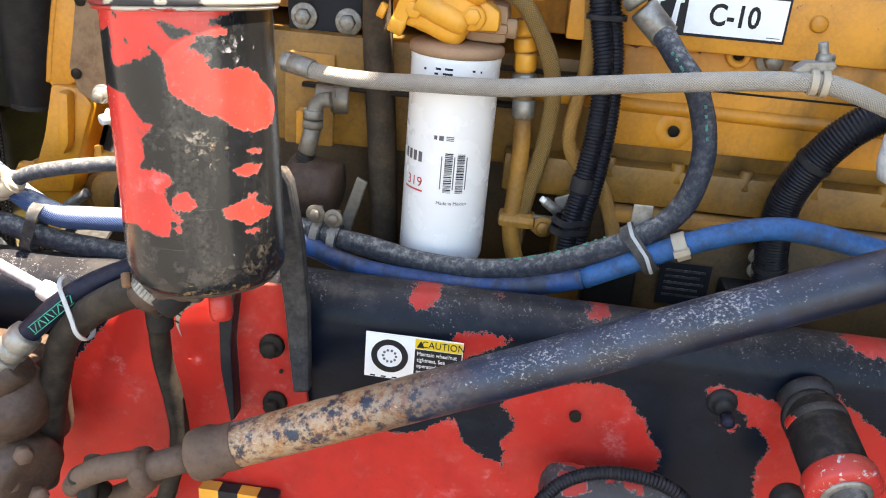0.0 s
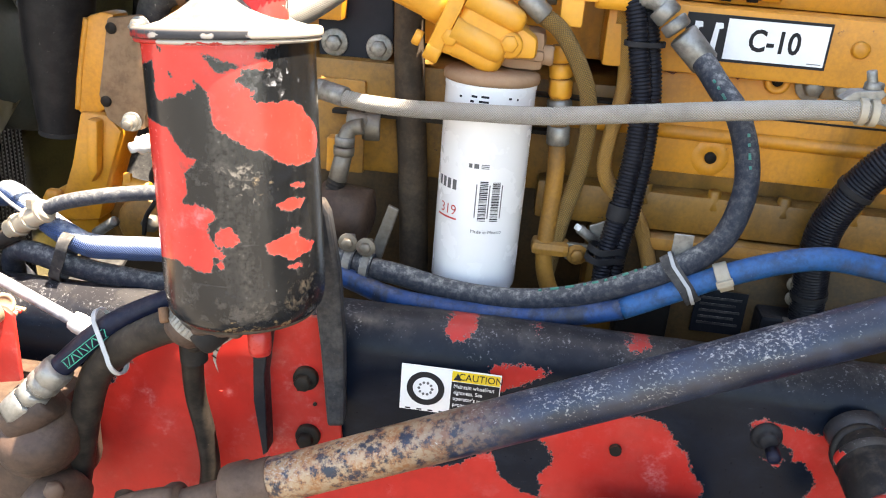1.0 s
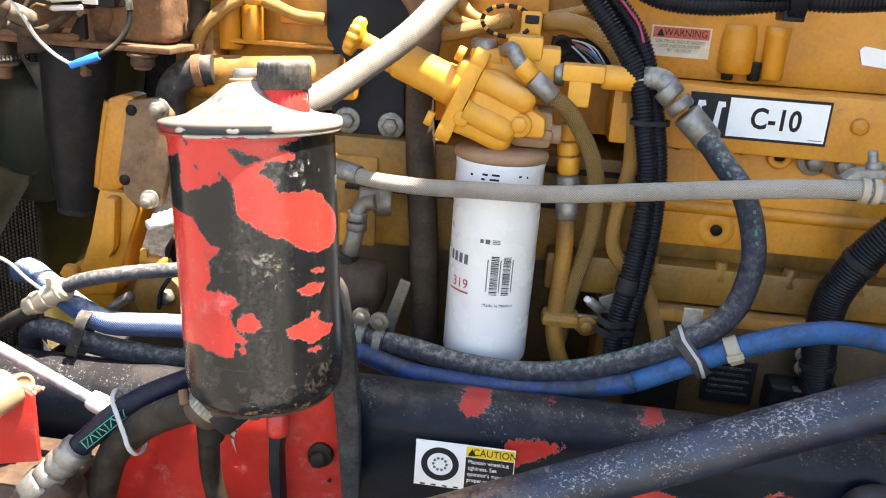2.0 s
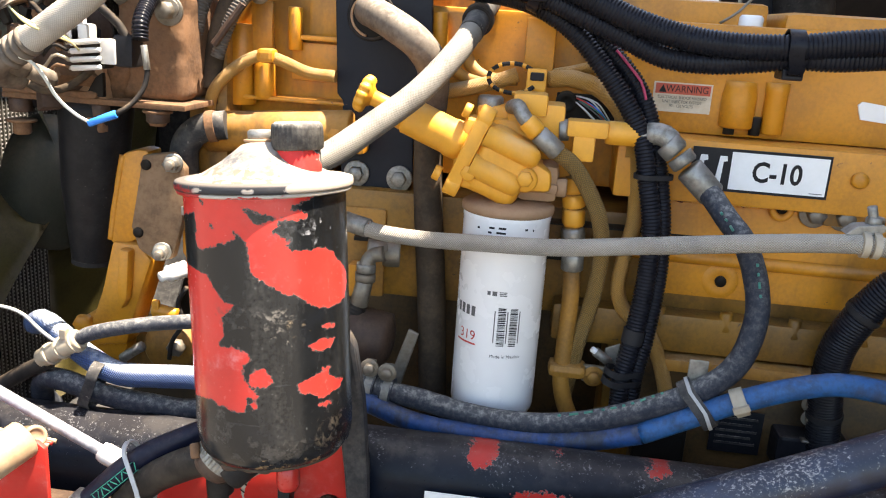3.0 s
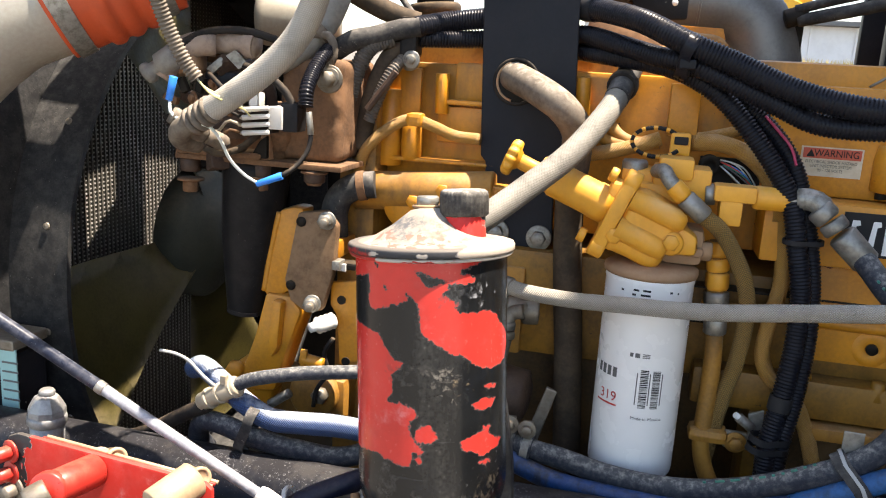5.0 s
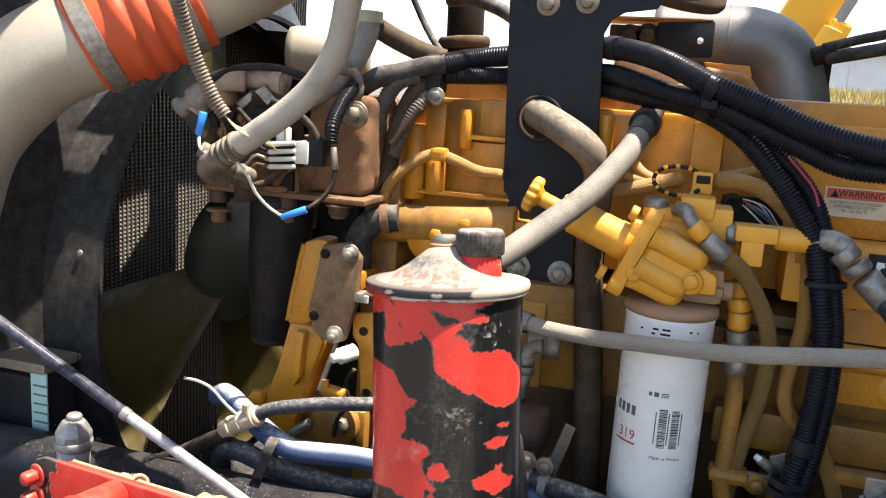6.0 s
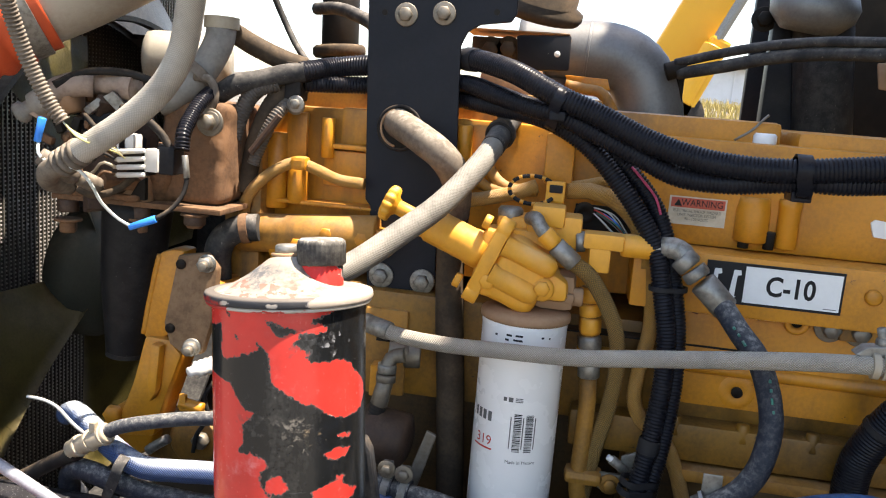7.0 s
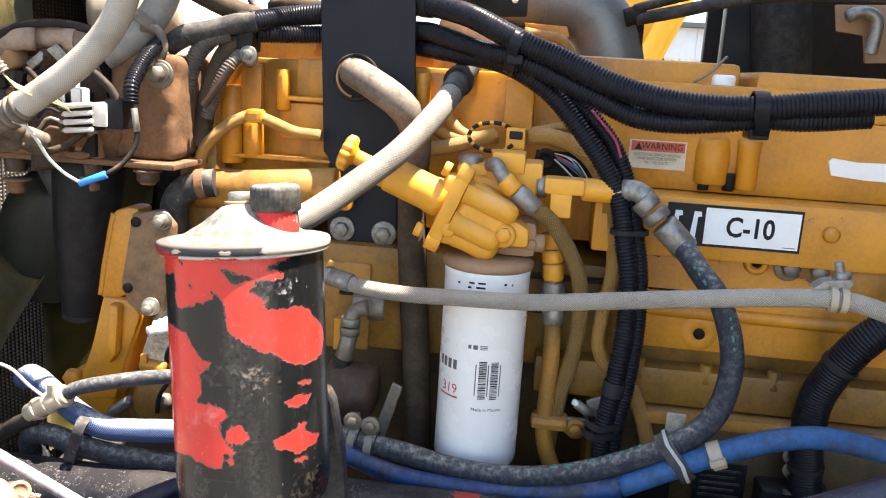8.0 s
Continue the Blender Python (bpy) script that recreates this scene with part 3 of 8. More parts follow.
def build_grass():
    bm = mesh()
    rnd = random.Random(4)
    for _ in range(9000):
        y = rnd.uniform(19, 34)
        x = y * rnd.uniform(0.06, 0.42)
        z = lie_of_land(x, y)
        h, w = rnd.uniform(0.12, 0.42), rnd.uniform(0.012, 0.03)
        lean, a = Vector((rnd.uniform(-.3, .3), rnd.uniform(-.2, .2), 1)) * h, rnd.uniform(0, 3.14)
        s = Vector((math.cos(a), math.sin(a), 0)) * w
        p = Vector((x, y, z - 0.02))
        bm.faces.new([bm.verts.new(v) for v in (p - s, p + s, p + lean)])
    solid("dry_grass", bm, M["grass"], "tall dry yellow grass on the field", "grass", kind="stuff")


build_grass()


def build_shed():
    ob = thing("storage_shed", (11, 45, 2.2), "long pale metal shed beyond the field", "shed")
    part("wall", box(mesh(), (-4, 26, 45, 53, 2.0, 4.55), 0.02), M["cladding"], ob)
    bm = mesh()
    box(bm, (-4.4, 26.4, 44.4, 53.6, 4.56, 4.8), 0.03)
    part("roof", bm, M["ink_grey"], ob, "dark roof edge")
    for i in range(14):
        part("rib", box(mesh(), (-3.4 + i * 2.1, -3.3 + i * 2.1, 44.93, 44.995, 2.05, 4.5), 0.0), M["cladding"], ob)


build_shed()


def beam(bm, p, q, w, h, bevel=0.03):
    """A box beam from p to q."""
    p, q = Vector(p), Vector(q)
    z = (q - p).normalized()
    x = Vector((0, 1, 0)).cross(z).normalized()
    m = Matrix((x, Vector((0, 1, 0)) - z * z.y, z)).transposed().to_4x4()
    m.translation = p
    d = (q - p).length
    return box(bm, (-w / 2, w / 2, -h / 2, h / 2, 0, d), bevel, m)


def build_excavator():
    ob = thing("excavator", (0.856, 9, 1.583), "yellow excavator parked at the edge of the yard", "excavator")
    part("boom", beam(mesh(), (0.494, 9, 1.672), (1.257, 9, 3.266), 0.55, 0.5), M["machine_yellow"], ob)
    part("arm", beam(mesh(), (0.806, 8.6, 1.672), (1.162, 8.6, 2.5), 0.2, 0.3), M["machine_yellow"], ob)
    part("cylinder_rod", rod(mesh(), (1.086, 8.5, 2.433), (1.362, 8.5, 3.032), 0.05), M["steel"], ob, "bright hydraulic cylinder rod")
    part("cylinder", rod(mesh(), (0.853, 8.5, 1.871), (1.086, 8.5, 2.433), 0.1), M["machine_yellow"], ob)
    bm = mesh()
    lathe(bm, (0.826, 8.6, 1.73), (0, 1, 0), [(0.16, -0.15), (0.26, -0.12), (0.26, 0.12), (0.16, 0.15)], 26)
    part("wheel", smooth(bm), M["rubber"], ob)


build_excavator()


# ---- radiator, shroud and fan ----
def build_radiator():
    ob = thing("radiator", (-1.08, 1.28, 0.7), "tall radiator with fine aluminium core", "radiator")
    part("core", box(mesh(), (-1.06, -1.03, 0.72, 1.85, 0.75, 1.9), 0.0), M["dark"], ob)
    bm = mesh()
    for i in range(96):
        y = 0.735 + i * 0.0115
        box(bm, (-1.03, -1.0, y, y + 0.0035, 0.76, 1.89), 0)
    tagged(part("tube_bank", bm, M["core"], ob), kind="stuff")
    bm = mesh()
    for i in range(150):
        z = 0.77 + i * 0.0075
        box(bm, (-1.027, -1.003, 0.735, 1.84, z, z + 0.0026), 0)
    tagged(part("cooling_fin", bm, surf("bright_fin_aluminium", (0.42, 0.41, 0.38), (0.26, 0.25, 0.23), rough=0.5, metal=0.2, scale=60, dust=0.1), ob), kind="stuff")
    part("top_tank", box(mesh(), (-1.12, -0.99, 0.70, 1.87, 1.9, 2.02), 0.02), M["shroud"], ob)
    part("side_frame", box(mesh(), (-1.12, -0.97, 0.66, 0.72, 0.7, 1.95), 0.01), M["shroud"], ob)


build_radiator()
FAN = Vector((-0.86, 1.28, 1.34))


def build_shroud():
    ob = thing("fan_shroud", (-0.9, 1.28, 0.85), "scuffed black plastic fan shroud round the fan", "fan shroud")
    bm = mesh()
    prof = [(0.435, -0.80), (0.443, -0.80), (0.444, -0.818), (0.446, -0.885), (0.52, -0.905), (0.62, -0.95), (0.66, -1.0), (0.65, -1.0), (0.60, -0.955), (0.51, -0.912), (0.437, -0.892), (0.4355, -0.818)]
    n = 96
    rings = [[bm.verts.new((x, FAN.y + r * math.cos(2 * math.pi * i / n), FAN.z + r * math.sin(2 * math.pi * i / n))) for i in range(n)] for r, x in prof]
    # two invented slots in the barrel's top let sun strips onto the radiator
    for k, (a, b) in enumerate(zip(rings, rings[1:] + rings[:1])):
        for i in range(n):
            y = FAN.y + 0.44 * math.cos(2 * math.pi * (i + 0.5) / n)
            if k in (2, 10) and i < n // 2 and (1.135 < y < 1.215 or 1.315 < y < 1.425):
                continue
            bm.faces.new((a[i], a[(i + 1) % n], b[(i + 1) % n], b[i]))
    bmesh.ops.recalc_face_normals(bm, faces=bm.faces)
    part("ring", smooth(bm, 35), M["shroud"], ob)
    for a in (150, 168, 186, 204, 222):
        p = FAN + Vector((0.03, 0.447 * math.cos(radians(a)), 0.447 * math.sin(radians(a))))
        part("rivet", lathe(mesh(), p, (0, math.cos(radians(a)), math.sin(radians(a))), [(0.005, 0), (0.004, 0.002), (0, 0.003)], 10), M["bolt"], ob)


build_shroud()


def build_fan():
    ob = thing("cooling_fan", FAN, "olive yellow cooling fan with broad blades", "fan")
    part("hub", smooth(lathe(mesh(), FAN - Vector((0.04, 0, 0)), (1, 0, 0), [(0.09, 0), (0.115, 0.01), (0.115, 0.05), (0.10, 0.065), (0.07, 0.07), (0.06, 0.09), (0, 0.09)], 40)), surf("grey_green_hub", (0.055, 0.058, 0.045), (0.035, 0.036, 0.03), rough=0.6, scale=12, dust=0.2), ob)
    for k in range(4):
        bm = mesh()
        grid = []
        for i in range(9):
            r = 0.09 + 0.315 * i / 8
            row = []
            for j in range(7):
                s = j / 6 - 0.5
                a = s * (0.58 + 0.12 * i / 8) + 0.06 * (i / 8) ** 2
                row.append(bm.verts.new((0.035 * s + 0.01 * math.sin(3 * s), r * math.cos(a), r * math.sin(a))))
            grid.append(row)
        for a, b in zip(grid, grid[1:]):
            for j in range(6):
                bm.faces.new((a[j], a[j + 1], b[j + 1], b[j])).smooth = True
        r = bmesh.ops.solidify(bm, geom=list(bm.faces), thickness=0.004)
        bmesh.ops.transform(bm, matrix=Matrix.Translation(FAN) @ Matrix.Rotation(radians(k * 90 + 196), 4, 'X'), verts=bm.verts)
        part("blade", bm, M["fan"], ob)


build_fan()


def build_sun_panels():
    """Unseen panels over the bay, added to shape the sun on fan and shroud."""
    ob = thing("hood", (-1.0, 1.2, 2.1), "unseen panels added over the bay to shape the sunlight", "hood", kind="structure")
    # bar sized to shade the lower fan and leave the bottle lit
    part("shade_bar", box(mesh(), (-0.64, -0.50, 0.85, 2.1, 2.08, 2.10), 0.004), M["shroud"], ob)
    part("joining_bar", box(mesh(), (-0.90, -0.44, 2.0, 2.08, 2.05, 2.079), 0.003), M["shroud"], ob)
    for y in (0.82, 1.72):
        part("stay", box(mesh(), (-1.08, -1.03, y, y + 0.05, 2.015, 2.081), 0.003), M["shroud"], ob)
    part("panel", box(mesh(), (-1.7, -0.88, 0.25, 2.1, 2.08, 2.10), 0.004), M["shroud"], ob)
    # wing and lip added to leave one sunlit band on the shroud
    part("shade_wing", box(mesh(), (-0.705, -0.64, 0.908, 2.0, 2.082, 2.098), 0.003), M["shroud"], ob)
    part("shade_lip", box(mesh(), (-0.88, -0.625, 0.25, 0.88, 2.08, 2.10), 0.004), M["shroud"], ob)


build_sun_panels()
# unseen block added to keep direct sun off the bay's right side
sun_block = thing("wall_sun_block", (1.6, 0.9, 0.0), "unseen dark block added to keep sun off the right side", "wall", kind="structure")
part("lower_side", box(mesh(), (1.30, 2.7, -0.4, 2.3, 0.0, 2.25), 0.03), M["plate"], sun_block)
part("upper_side", box(mesh(), (0.72, 2.7, -0.4, 1.5, 2.25, 3.90), 0.03), M["plate"], sun_block)

# ---- frame rail ----
# patches where the rail's black coat is gone: millimetres along and up
RAIL_FLAKED = [
    [(-383, 891), (-324, 991), (-228, 1067), (-155, 1097), (-95, 1091), (-72, 1096), (-55, 1108), (-41, 1120), (-34, 1117), (-30, 1099), (-18, 1088), (-4, 1078), (13, 1072), (27, 1066), (61, 1059), (72, 900)],
    [(21, 1059), (18, 1084), (13, 1100), (28, 1119), (21, 1132), (10, 1141), (18, 1156), (34, 1165), (60, 1173), (90, 1181), (109, 1180), (126, 1176), (136, 1161), (150, 1147), (159, 1128), (172, 1113), (172, 1089), (149, 1087), (107, 1067), (83, 1026), (36, 930)],
    [(-46, 1213), (-19, 1219), (-3, 1217), (11, 1216), (4, 1210), (-12, 1200), (-25, 1194), (-44, 1188)],
    [(-93, 1243), (-84, 1249), (-70, 1249), (-63, 1251), (-65, 1240), (-74, 1232), (-85, 1231), (-92, 1236)],
    [(-14, 1250), (1, 1255), (6, 1251), (-4, 1245)],
    [(80, 1243), (98, 1249), (104, 1244), (86, 1238)],
    [(203, 1191), (214, 1196), (222, 1194), (244, 1191), (261, 1188), (272, 1185), (278, 1195), (282, 1197), (333, 1193), (352, 1180), (371, 1167), (396, 1151), (415, 1086), (276, 1061), (267, 1095), (268, 1119), (275, 1131), (264, 1152), (249, 1156), (246, 1166), (235, 1174), (229, 1186), (204, 1186)],
    [(313, 1258), (420, 1262), (420, 1236), (346, 1238), (332, 1243), (317, 1252)],
    [(318, 1201), (325, 1201), (328, 1195), (322, 1194)],
    [(219, 1158), (231, 1153), (238, 1158), (241, 1150), (235, 1147), (223, 1152)],
    [(-515, 883), (-448, 1117), (-393, 1186), (-314, 1222), (-273, 1228), (-262, 1178), (-258, 1084), (-318, 984)],
]
# blue in over and smear stands for sky reflected by the black coat
RAIL = patched("flaking_black_over_red", RED, (0.002, 0.0045, 0.010), [], smear=(0.010, 0.0155, 0.026), field="flake", jag=0.021, ragged=52.0, rough=0.30, dust=0.045, speck=0.45, edge=0.35, lighter=(1.6, 0.002), settled=0.08, gloss=0.13)


def build_rail():
    ob = thing("frame_rail", (0.1, 0.78, 0.9), "black frame rail with paint flaking to red", "frame rail")
    bm = mesh()
    prof = [(0.70, 0.86), (0.698, 1.08), (0.70, 1.196), (0.703, 1.215), (0.711, 1.231), (0.722, 1.242), (0.734, 1.246), (0.748, 1.245), (0.757, 1.238), (0.76, 1.225), (0.76, 0.86)]
    fine = []
    for (y0, z0), (y1, z1) in zip(prof, prof[1:]):
        k = max(1, int(math.hypot(y1 - y0, z1 - z0) / 0.006)) if y0 < 0.75 else 1
        fine += [(y0 + (y1 - y0) * i / k, z0 + (z1 - z0) * i / k) for i in range(k)]
    prof = fine + prof[-1:]
    xs = [-1.05 + 0.006 * i for i in range(376)]
    def sink(x, z):
        k = min(1.0, max(0.0, (-0.27 - x) / 0.12))
        return z - 0.019 * k * k * (3 - 2 * k) * (z > 1.15)

    rings = [[bm.verts.new((x, y + 0.0015 * noise.noise(Vector((x * 5, y * 30, z * 9))), sink(x, z))) for y, z in prof] for x in xs]
    k = len(prof)
    for a, b in zip(rings, rings[1:]):
        for i in range(k):
            bm.faces.new((a[i], a[(i + 1) % k], b[(i + 1) % k], b[i]))
    bm.faces.new(rings[0])
    bm.faces.new(list(reversed(rings[-1])))
    bmesh.ops.recalc_face_normals(bm, faces=bm.faces)
    places = np.array([(v.co.x, v.co.z) for v in bm.verts])
    flake = np.max([edge_distance(places, np.array(o) / 1000) for o in RAIL_FLAKED], 0)
    layer = bm.verts.layers.float.new("flake")
    for v, f in zip(bm.verts, flake):
        v[layer] = f
    part("beam", smooth(bm, 50), RAIL, ob)
    hole = (0.083, 0.697, 1.143)
    # no hole is cut: a dark disc holds its shade as colour
    part("hole", lathe(mesh(), Vector(hole) + Vector((0, 0.003, 0)), (0, -1, 0), [(0.0058, 0), (0.0058, 0.0062), (0, 0.0062)], 20), M["dark"], ob, "dark disc standing for a drilled hole")
    p = Vector((0.219, 0.7, 1.179))
    bm = mesh()
    lathe(bm, p, (0, -1, 0), [(0.0145, -0.004), (0.0145, 0.002), (0.012, 0.005), (0.009, 0.005), (0.009, 0.010), (0.007, 0.012), (0, 0.012)], 26)
    part("stud", smooth(bm), M["black"], ob)
    bm = mesh()
    lathe(bm, p + Vector((0.004, -0.012, -0.008)), (0, -1, -0.2), [(0.0065, 0), (0.0065, 0.010), (0.005, 0.012), (0, 0.012)], 16)
    part("stud_end", smooth(bm), M["blue_black"], ob)


build_rail()


# ---- engine ----
def build_engine():
    ob = thing("engine", (0.3, 1.25, 0.9), "large yellow diesel engine, dusty and oil-stained", "engine")

    def P(name, bm, mat="yellow", label=""):
        return part(name, smooth(bm, 35), M[mat], ob, label)

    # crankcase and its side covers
    P("crankcase", box(mesh(), (-0.42, 1.25, 0.93, 1.6, 1.322, 1.452), 0.008), "oily_yellow_shade")
    P("lower_crankcase", box(mesh(), (0.05, 1.25, 0.935, 1.6, 0.95, 1.324), 0.008), "oily_yellow_shade")
    P("inner_wall", box(mesh(), (-0.42, 0.06, 1.0, 1.6, 0.95, 1.324), 0.008), "oily_shade")
    P("side_cover", box(mesh(), (0.093, 1.25, 0.908, 0.94, 1.366, 1.478), 0.006))
    bm = mesh()
    rod(bm, (-0.02, 0.910, 1.413), (1.25, 0.910, 1.406), 0.008)
    P("rib", bm)
    bm = mesh()
    box(bm, (-0.1, 1.25, 0.9065, 0.935, 1.4350, 1.4372), 0.0005)
    P("seam", bm, "dark")
    hole = Vector((0.162, 0.905, 1.388))
    bm = mesh()
    lathe(bm, hole + Vector((0, 0.008, 0)), (0, -1, 0), [(0.021, 0), (0.021, 0.0035), (0.0195, 0.0055), (0.0082, 0.0055), (0.0068, 0.0045), (0.0065, 0.002), (0, 0.002)], 32)
    P("boss", bm)
    # dark disc gives the bore its shade
    P("plug_hole", lathe(mesh(), hole + Vector((0, 0.003, 0)), (0, -1, 0), [(0.0062, 0), (0.0062, 0.004), (0, 0.004)], 20), "dark", "dark disc standing for a threaded hole")
    # name bar and upper row of bosses
    P("name_bar", box(mesh(), (0.03, 1.25, 0.886, 0.95, 1.478, 1.545), 0.004))
    for px in [(0.279, 0.884, 1.517), (0.444, 0.884, 1.516)]:
        bm = mesh()
        lathe(bm, px, (0, -1, 0), [(0.0085, -0.004), (0.0085, 0.003), (0.006, 0.005), (0, 0.005)], 20)
        P("rivet_head", bm)
    bm = mesh()
    lathe(bm, Vector((0.213, 0.905, 1.476)), (0, -1, 0), [(0.013, -0.003), (0.013, 0.003), (0.011, 0.004), (0.0065, 0.004), (0.006, 0), (0, 0)], 24)
    P("small_boss", bm)
    P("boss_hole", lathe(mesh(), Vector((0.213, 0.904, 1.477)), (0, -1, 0), [(0.006, 0), (0.006, 0.001), (0, 0.001)], 18), "dark", "dark disc standing for a round hole")
    for q in [(0.247, 0.905, 1.475), (0.277, 0.905, 1.474)]:
        P("bolt", bolt(mesh(), q, (0, -1, 0), 0.010, 0.014), "bolt")
    P("end_plate", box(mesh(), (0.256, 0.296, 0.897, 0.917, 1.463, 1.487), 0.004), "yellow_dirty")
    # lower flange
    bm = mesh()
    box(bm, (-0.02, 1.25, 0.90, 0.95, 1.30, 1.345), 0.006)
    for i in range(12):
        x = 0.10 + i * 0.075
        rod(bm, (x, 0.908, 1.330), (x, 0.908, 1.352), 0.009, 0.007)
    P("pan_flange", bm, "oily_yellow_shade")
    P("oil_pan", box(mesh(), (-0.3, 0.09, 1.01, 1.55, 0.80, 1.335), 0.02), "oily_shade")
    P("rear_housing", box(mesh(), (0.09, 1.25, 0.918, 1.55, 0.80, 1.30), 0.01), "oily_shade")
    P("flange_strip", box(mesh(), (0.10, 1.25, 0.885, 0.93, 1.282, 1.297), 0.004), "yellow_dirty")
    # head and covers
    P("cylinder_head", box(mesh(), (-0.44, 1.25, 0.975, 1.5, 1.47, 1.665), 0.006), "yellow")
    P("rocker_base", box(mesh(), (0.03, 1.25, 0.938, 1.0, 1.545, 1.632), 0.006))
    P("rocker_ledge", box(mesh(), (-0.02, 1.25, 0.95, 1.0, 1.632, 1.645), 0.003))
    P("rocker_cover", box(mesh(), (-0.02, 0.19, 1.0, 1.42, 1.645, 1.690), 0.008))
    P("rocker_cover", box(mesh(), (0.205, 1.25, 0.99, 1.42, 1.645, 1.683), 0.012))
    P("cover_pad", lathe(mesh(), (0.1575, 0.936, 1.556), (0, 0, 1), [(0.0165, 0), (0.0185, 0.002), (0.0185, 0.036), (0.0170, 0.042), (0.0160, 0.050), (0, 0.050)], 32))
    P("cover_tab", lathe(mesh(), (0.1955, 0.934, 1.552), (0, 0, 1), [(0.0105, 0), (0.0118, 0.002), (0.0118, 0.044), (0.0125, 0.046), (0.0125, 0.055), (0, 0.055)], 28))
    for q in [(0.15, 0.93, 1.549), (0.177, 0.93, 1.55)]:
        P("pad_foot", rod(mesh(), q, Vector(q) + Vector((0, 0, 0.02)), 0.006), "dark")
    for out in ([(0.092, 1.481), (0.109, 1.484), (0.114, 1.478), (0.107, 1.473), (0.097, 1.476)], [(0.167, 1.486), (0.187, 1.487), (0.19, 1.479), (0.181, 1.481), (0.173, 1.474), (0.165, 1.478)], [(0.116, 1.482), (0.125, 1.482), (0.125, 1.477), (0.118, 1.477)]):
        P("rust_patch", plate(mesh(), out, 0.9040, 0.909, 0), "rust")
    bm = mesh()
    box(bm, (-0.079, -0.046, 0.93, 0.975, 1.6, 1.658), 0.003)
    P("strap", bm)
    # loose-looking row of head parts beside the dark plate
    P("unit_body", box(mesh(), (-0.355, -0.294, 0.965, 1.025, 1.569, 1.614), 0.004))
    P("unit_top", box(mesh(), (-0.336, -0.297, 0.97, 1.03, 1.621, 1.667), 0.004))
    P("unit_ledge", box(mesh(), (-0.357, -0.292, 0.958, 0.998, 1.616, 1.622), 0.002))
    for q, r in (([(-0.349, 0.962, 1.604), (-0.35, 0.962, 1.653)], 0.0085), ([(-0.383, 0.955, 1.546), (-0.384, 0.955, 1.592)], 0.013), ([(-0.413, 0.96, 1.536), (-0.414, 0.96, 1.63)], 0.016), ([(-0.177, 0.965, 1.61), (-0.18, 0.965, 1.658)], 0.009)):
        bm = mesh()
        rod(bm, q[0], q[1], r)
        P("column", bm)
    P("strap", box(mesh(), (-0.401, -0.375, 0.955, 0.965, 1.6, 1.657), 0.002))
    P("strap_bolt", bolt(mesh(), Vector((-0.39, 0.953, 1.665)), (0, -1, 0), 0.0075), "bolt")
    P("head_ledge", box(mesh(), (-0.423, -0.274, 0.945, 1.005, 1.544, 1.549), 0.004))
    P("rear_wall", box(mesh(), (-0.44, -0.02, 1.0, 1.04, 1.60, 1.70), 0.004), "yellow_dirty")
    bm = mesh()
    q = [(-0.445, 0.93, 1.504), (-0.269, 0.93, 1.519)]
    rod(bm, q[0], q[1], 0.024)
    P("water_manifold", bm, "yellow_dirty")
    P("mount_plate", box(mesh(), (-0.351, -0.252, 0.915, 0.945, 1.494, 1.527), 0.004))
    for q in [(-0.329, 0.913, 1.516), (-0.285, 0.913, 1.515)]:
        P("plate_bolt", hexa(mesh(), q, (0, -1, 0), 0.009, 0.007))
    bm = mesh()
    lathe(bm, (-0.372, 0.93, 1.495), (0, -1, 0), [(0.033, -0.02), (0.033, 0.012), (0.03, 0.016), (0, 0.016)], 28)
    P("cover_disc", bm)
    P("disc_bolt", hexa(mesh(), (-0.364, 0.912, 1.5), (0, -1, 0), 0.009, 0.008))
    P("shelf", box(mesh(), (-0.488, -0.443, 0.87, 0.93, 1.427, 1.45), 0.004))
    # dark hollow behind the hoses
    P("timing_cover", box(mesh(), (-0.47, -0.42, 0.93, 1.5, 1.0, 1.62), 0.01), "yellow_dirty")
    P("side_pad", box(mesh(), (-0.284, -0.224, 0.925, 0.94, 1.32, 1.43), 0.005), "yellow_dirty")
    bm = mesh()
    q = [(-0.26, 0.916, 1.381), (-0.014, 0.916, 1.394)]
    box(bm, (q[0][0], q[1][0], 0.914, 0.935, q[1][2] - 0.002, q[1][2] + 0.003), 0.001)
    P("side_seam", bm, "dark")
    return ob


ENGINE = build_engine()


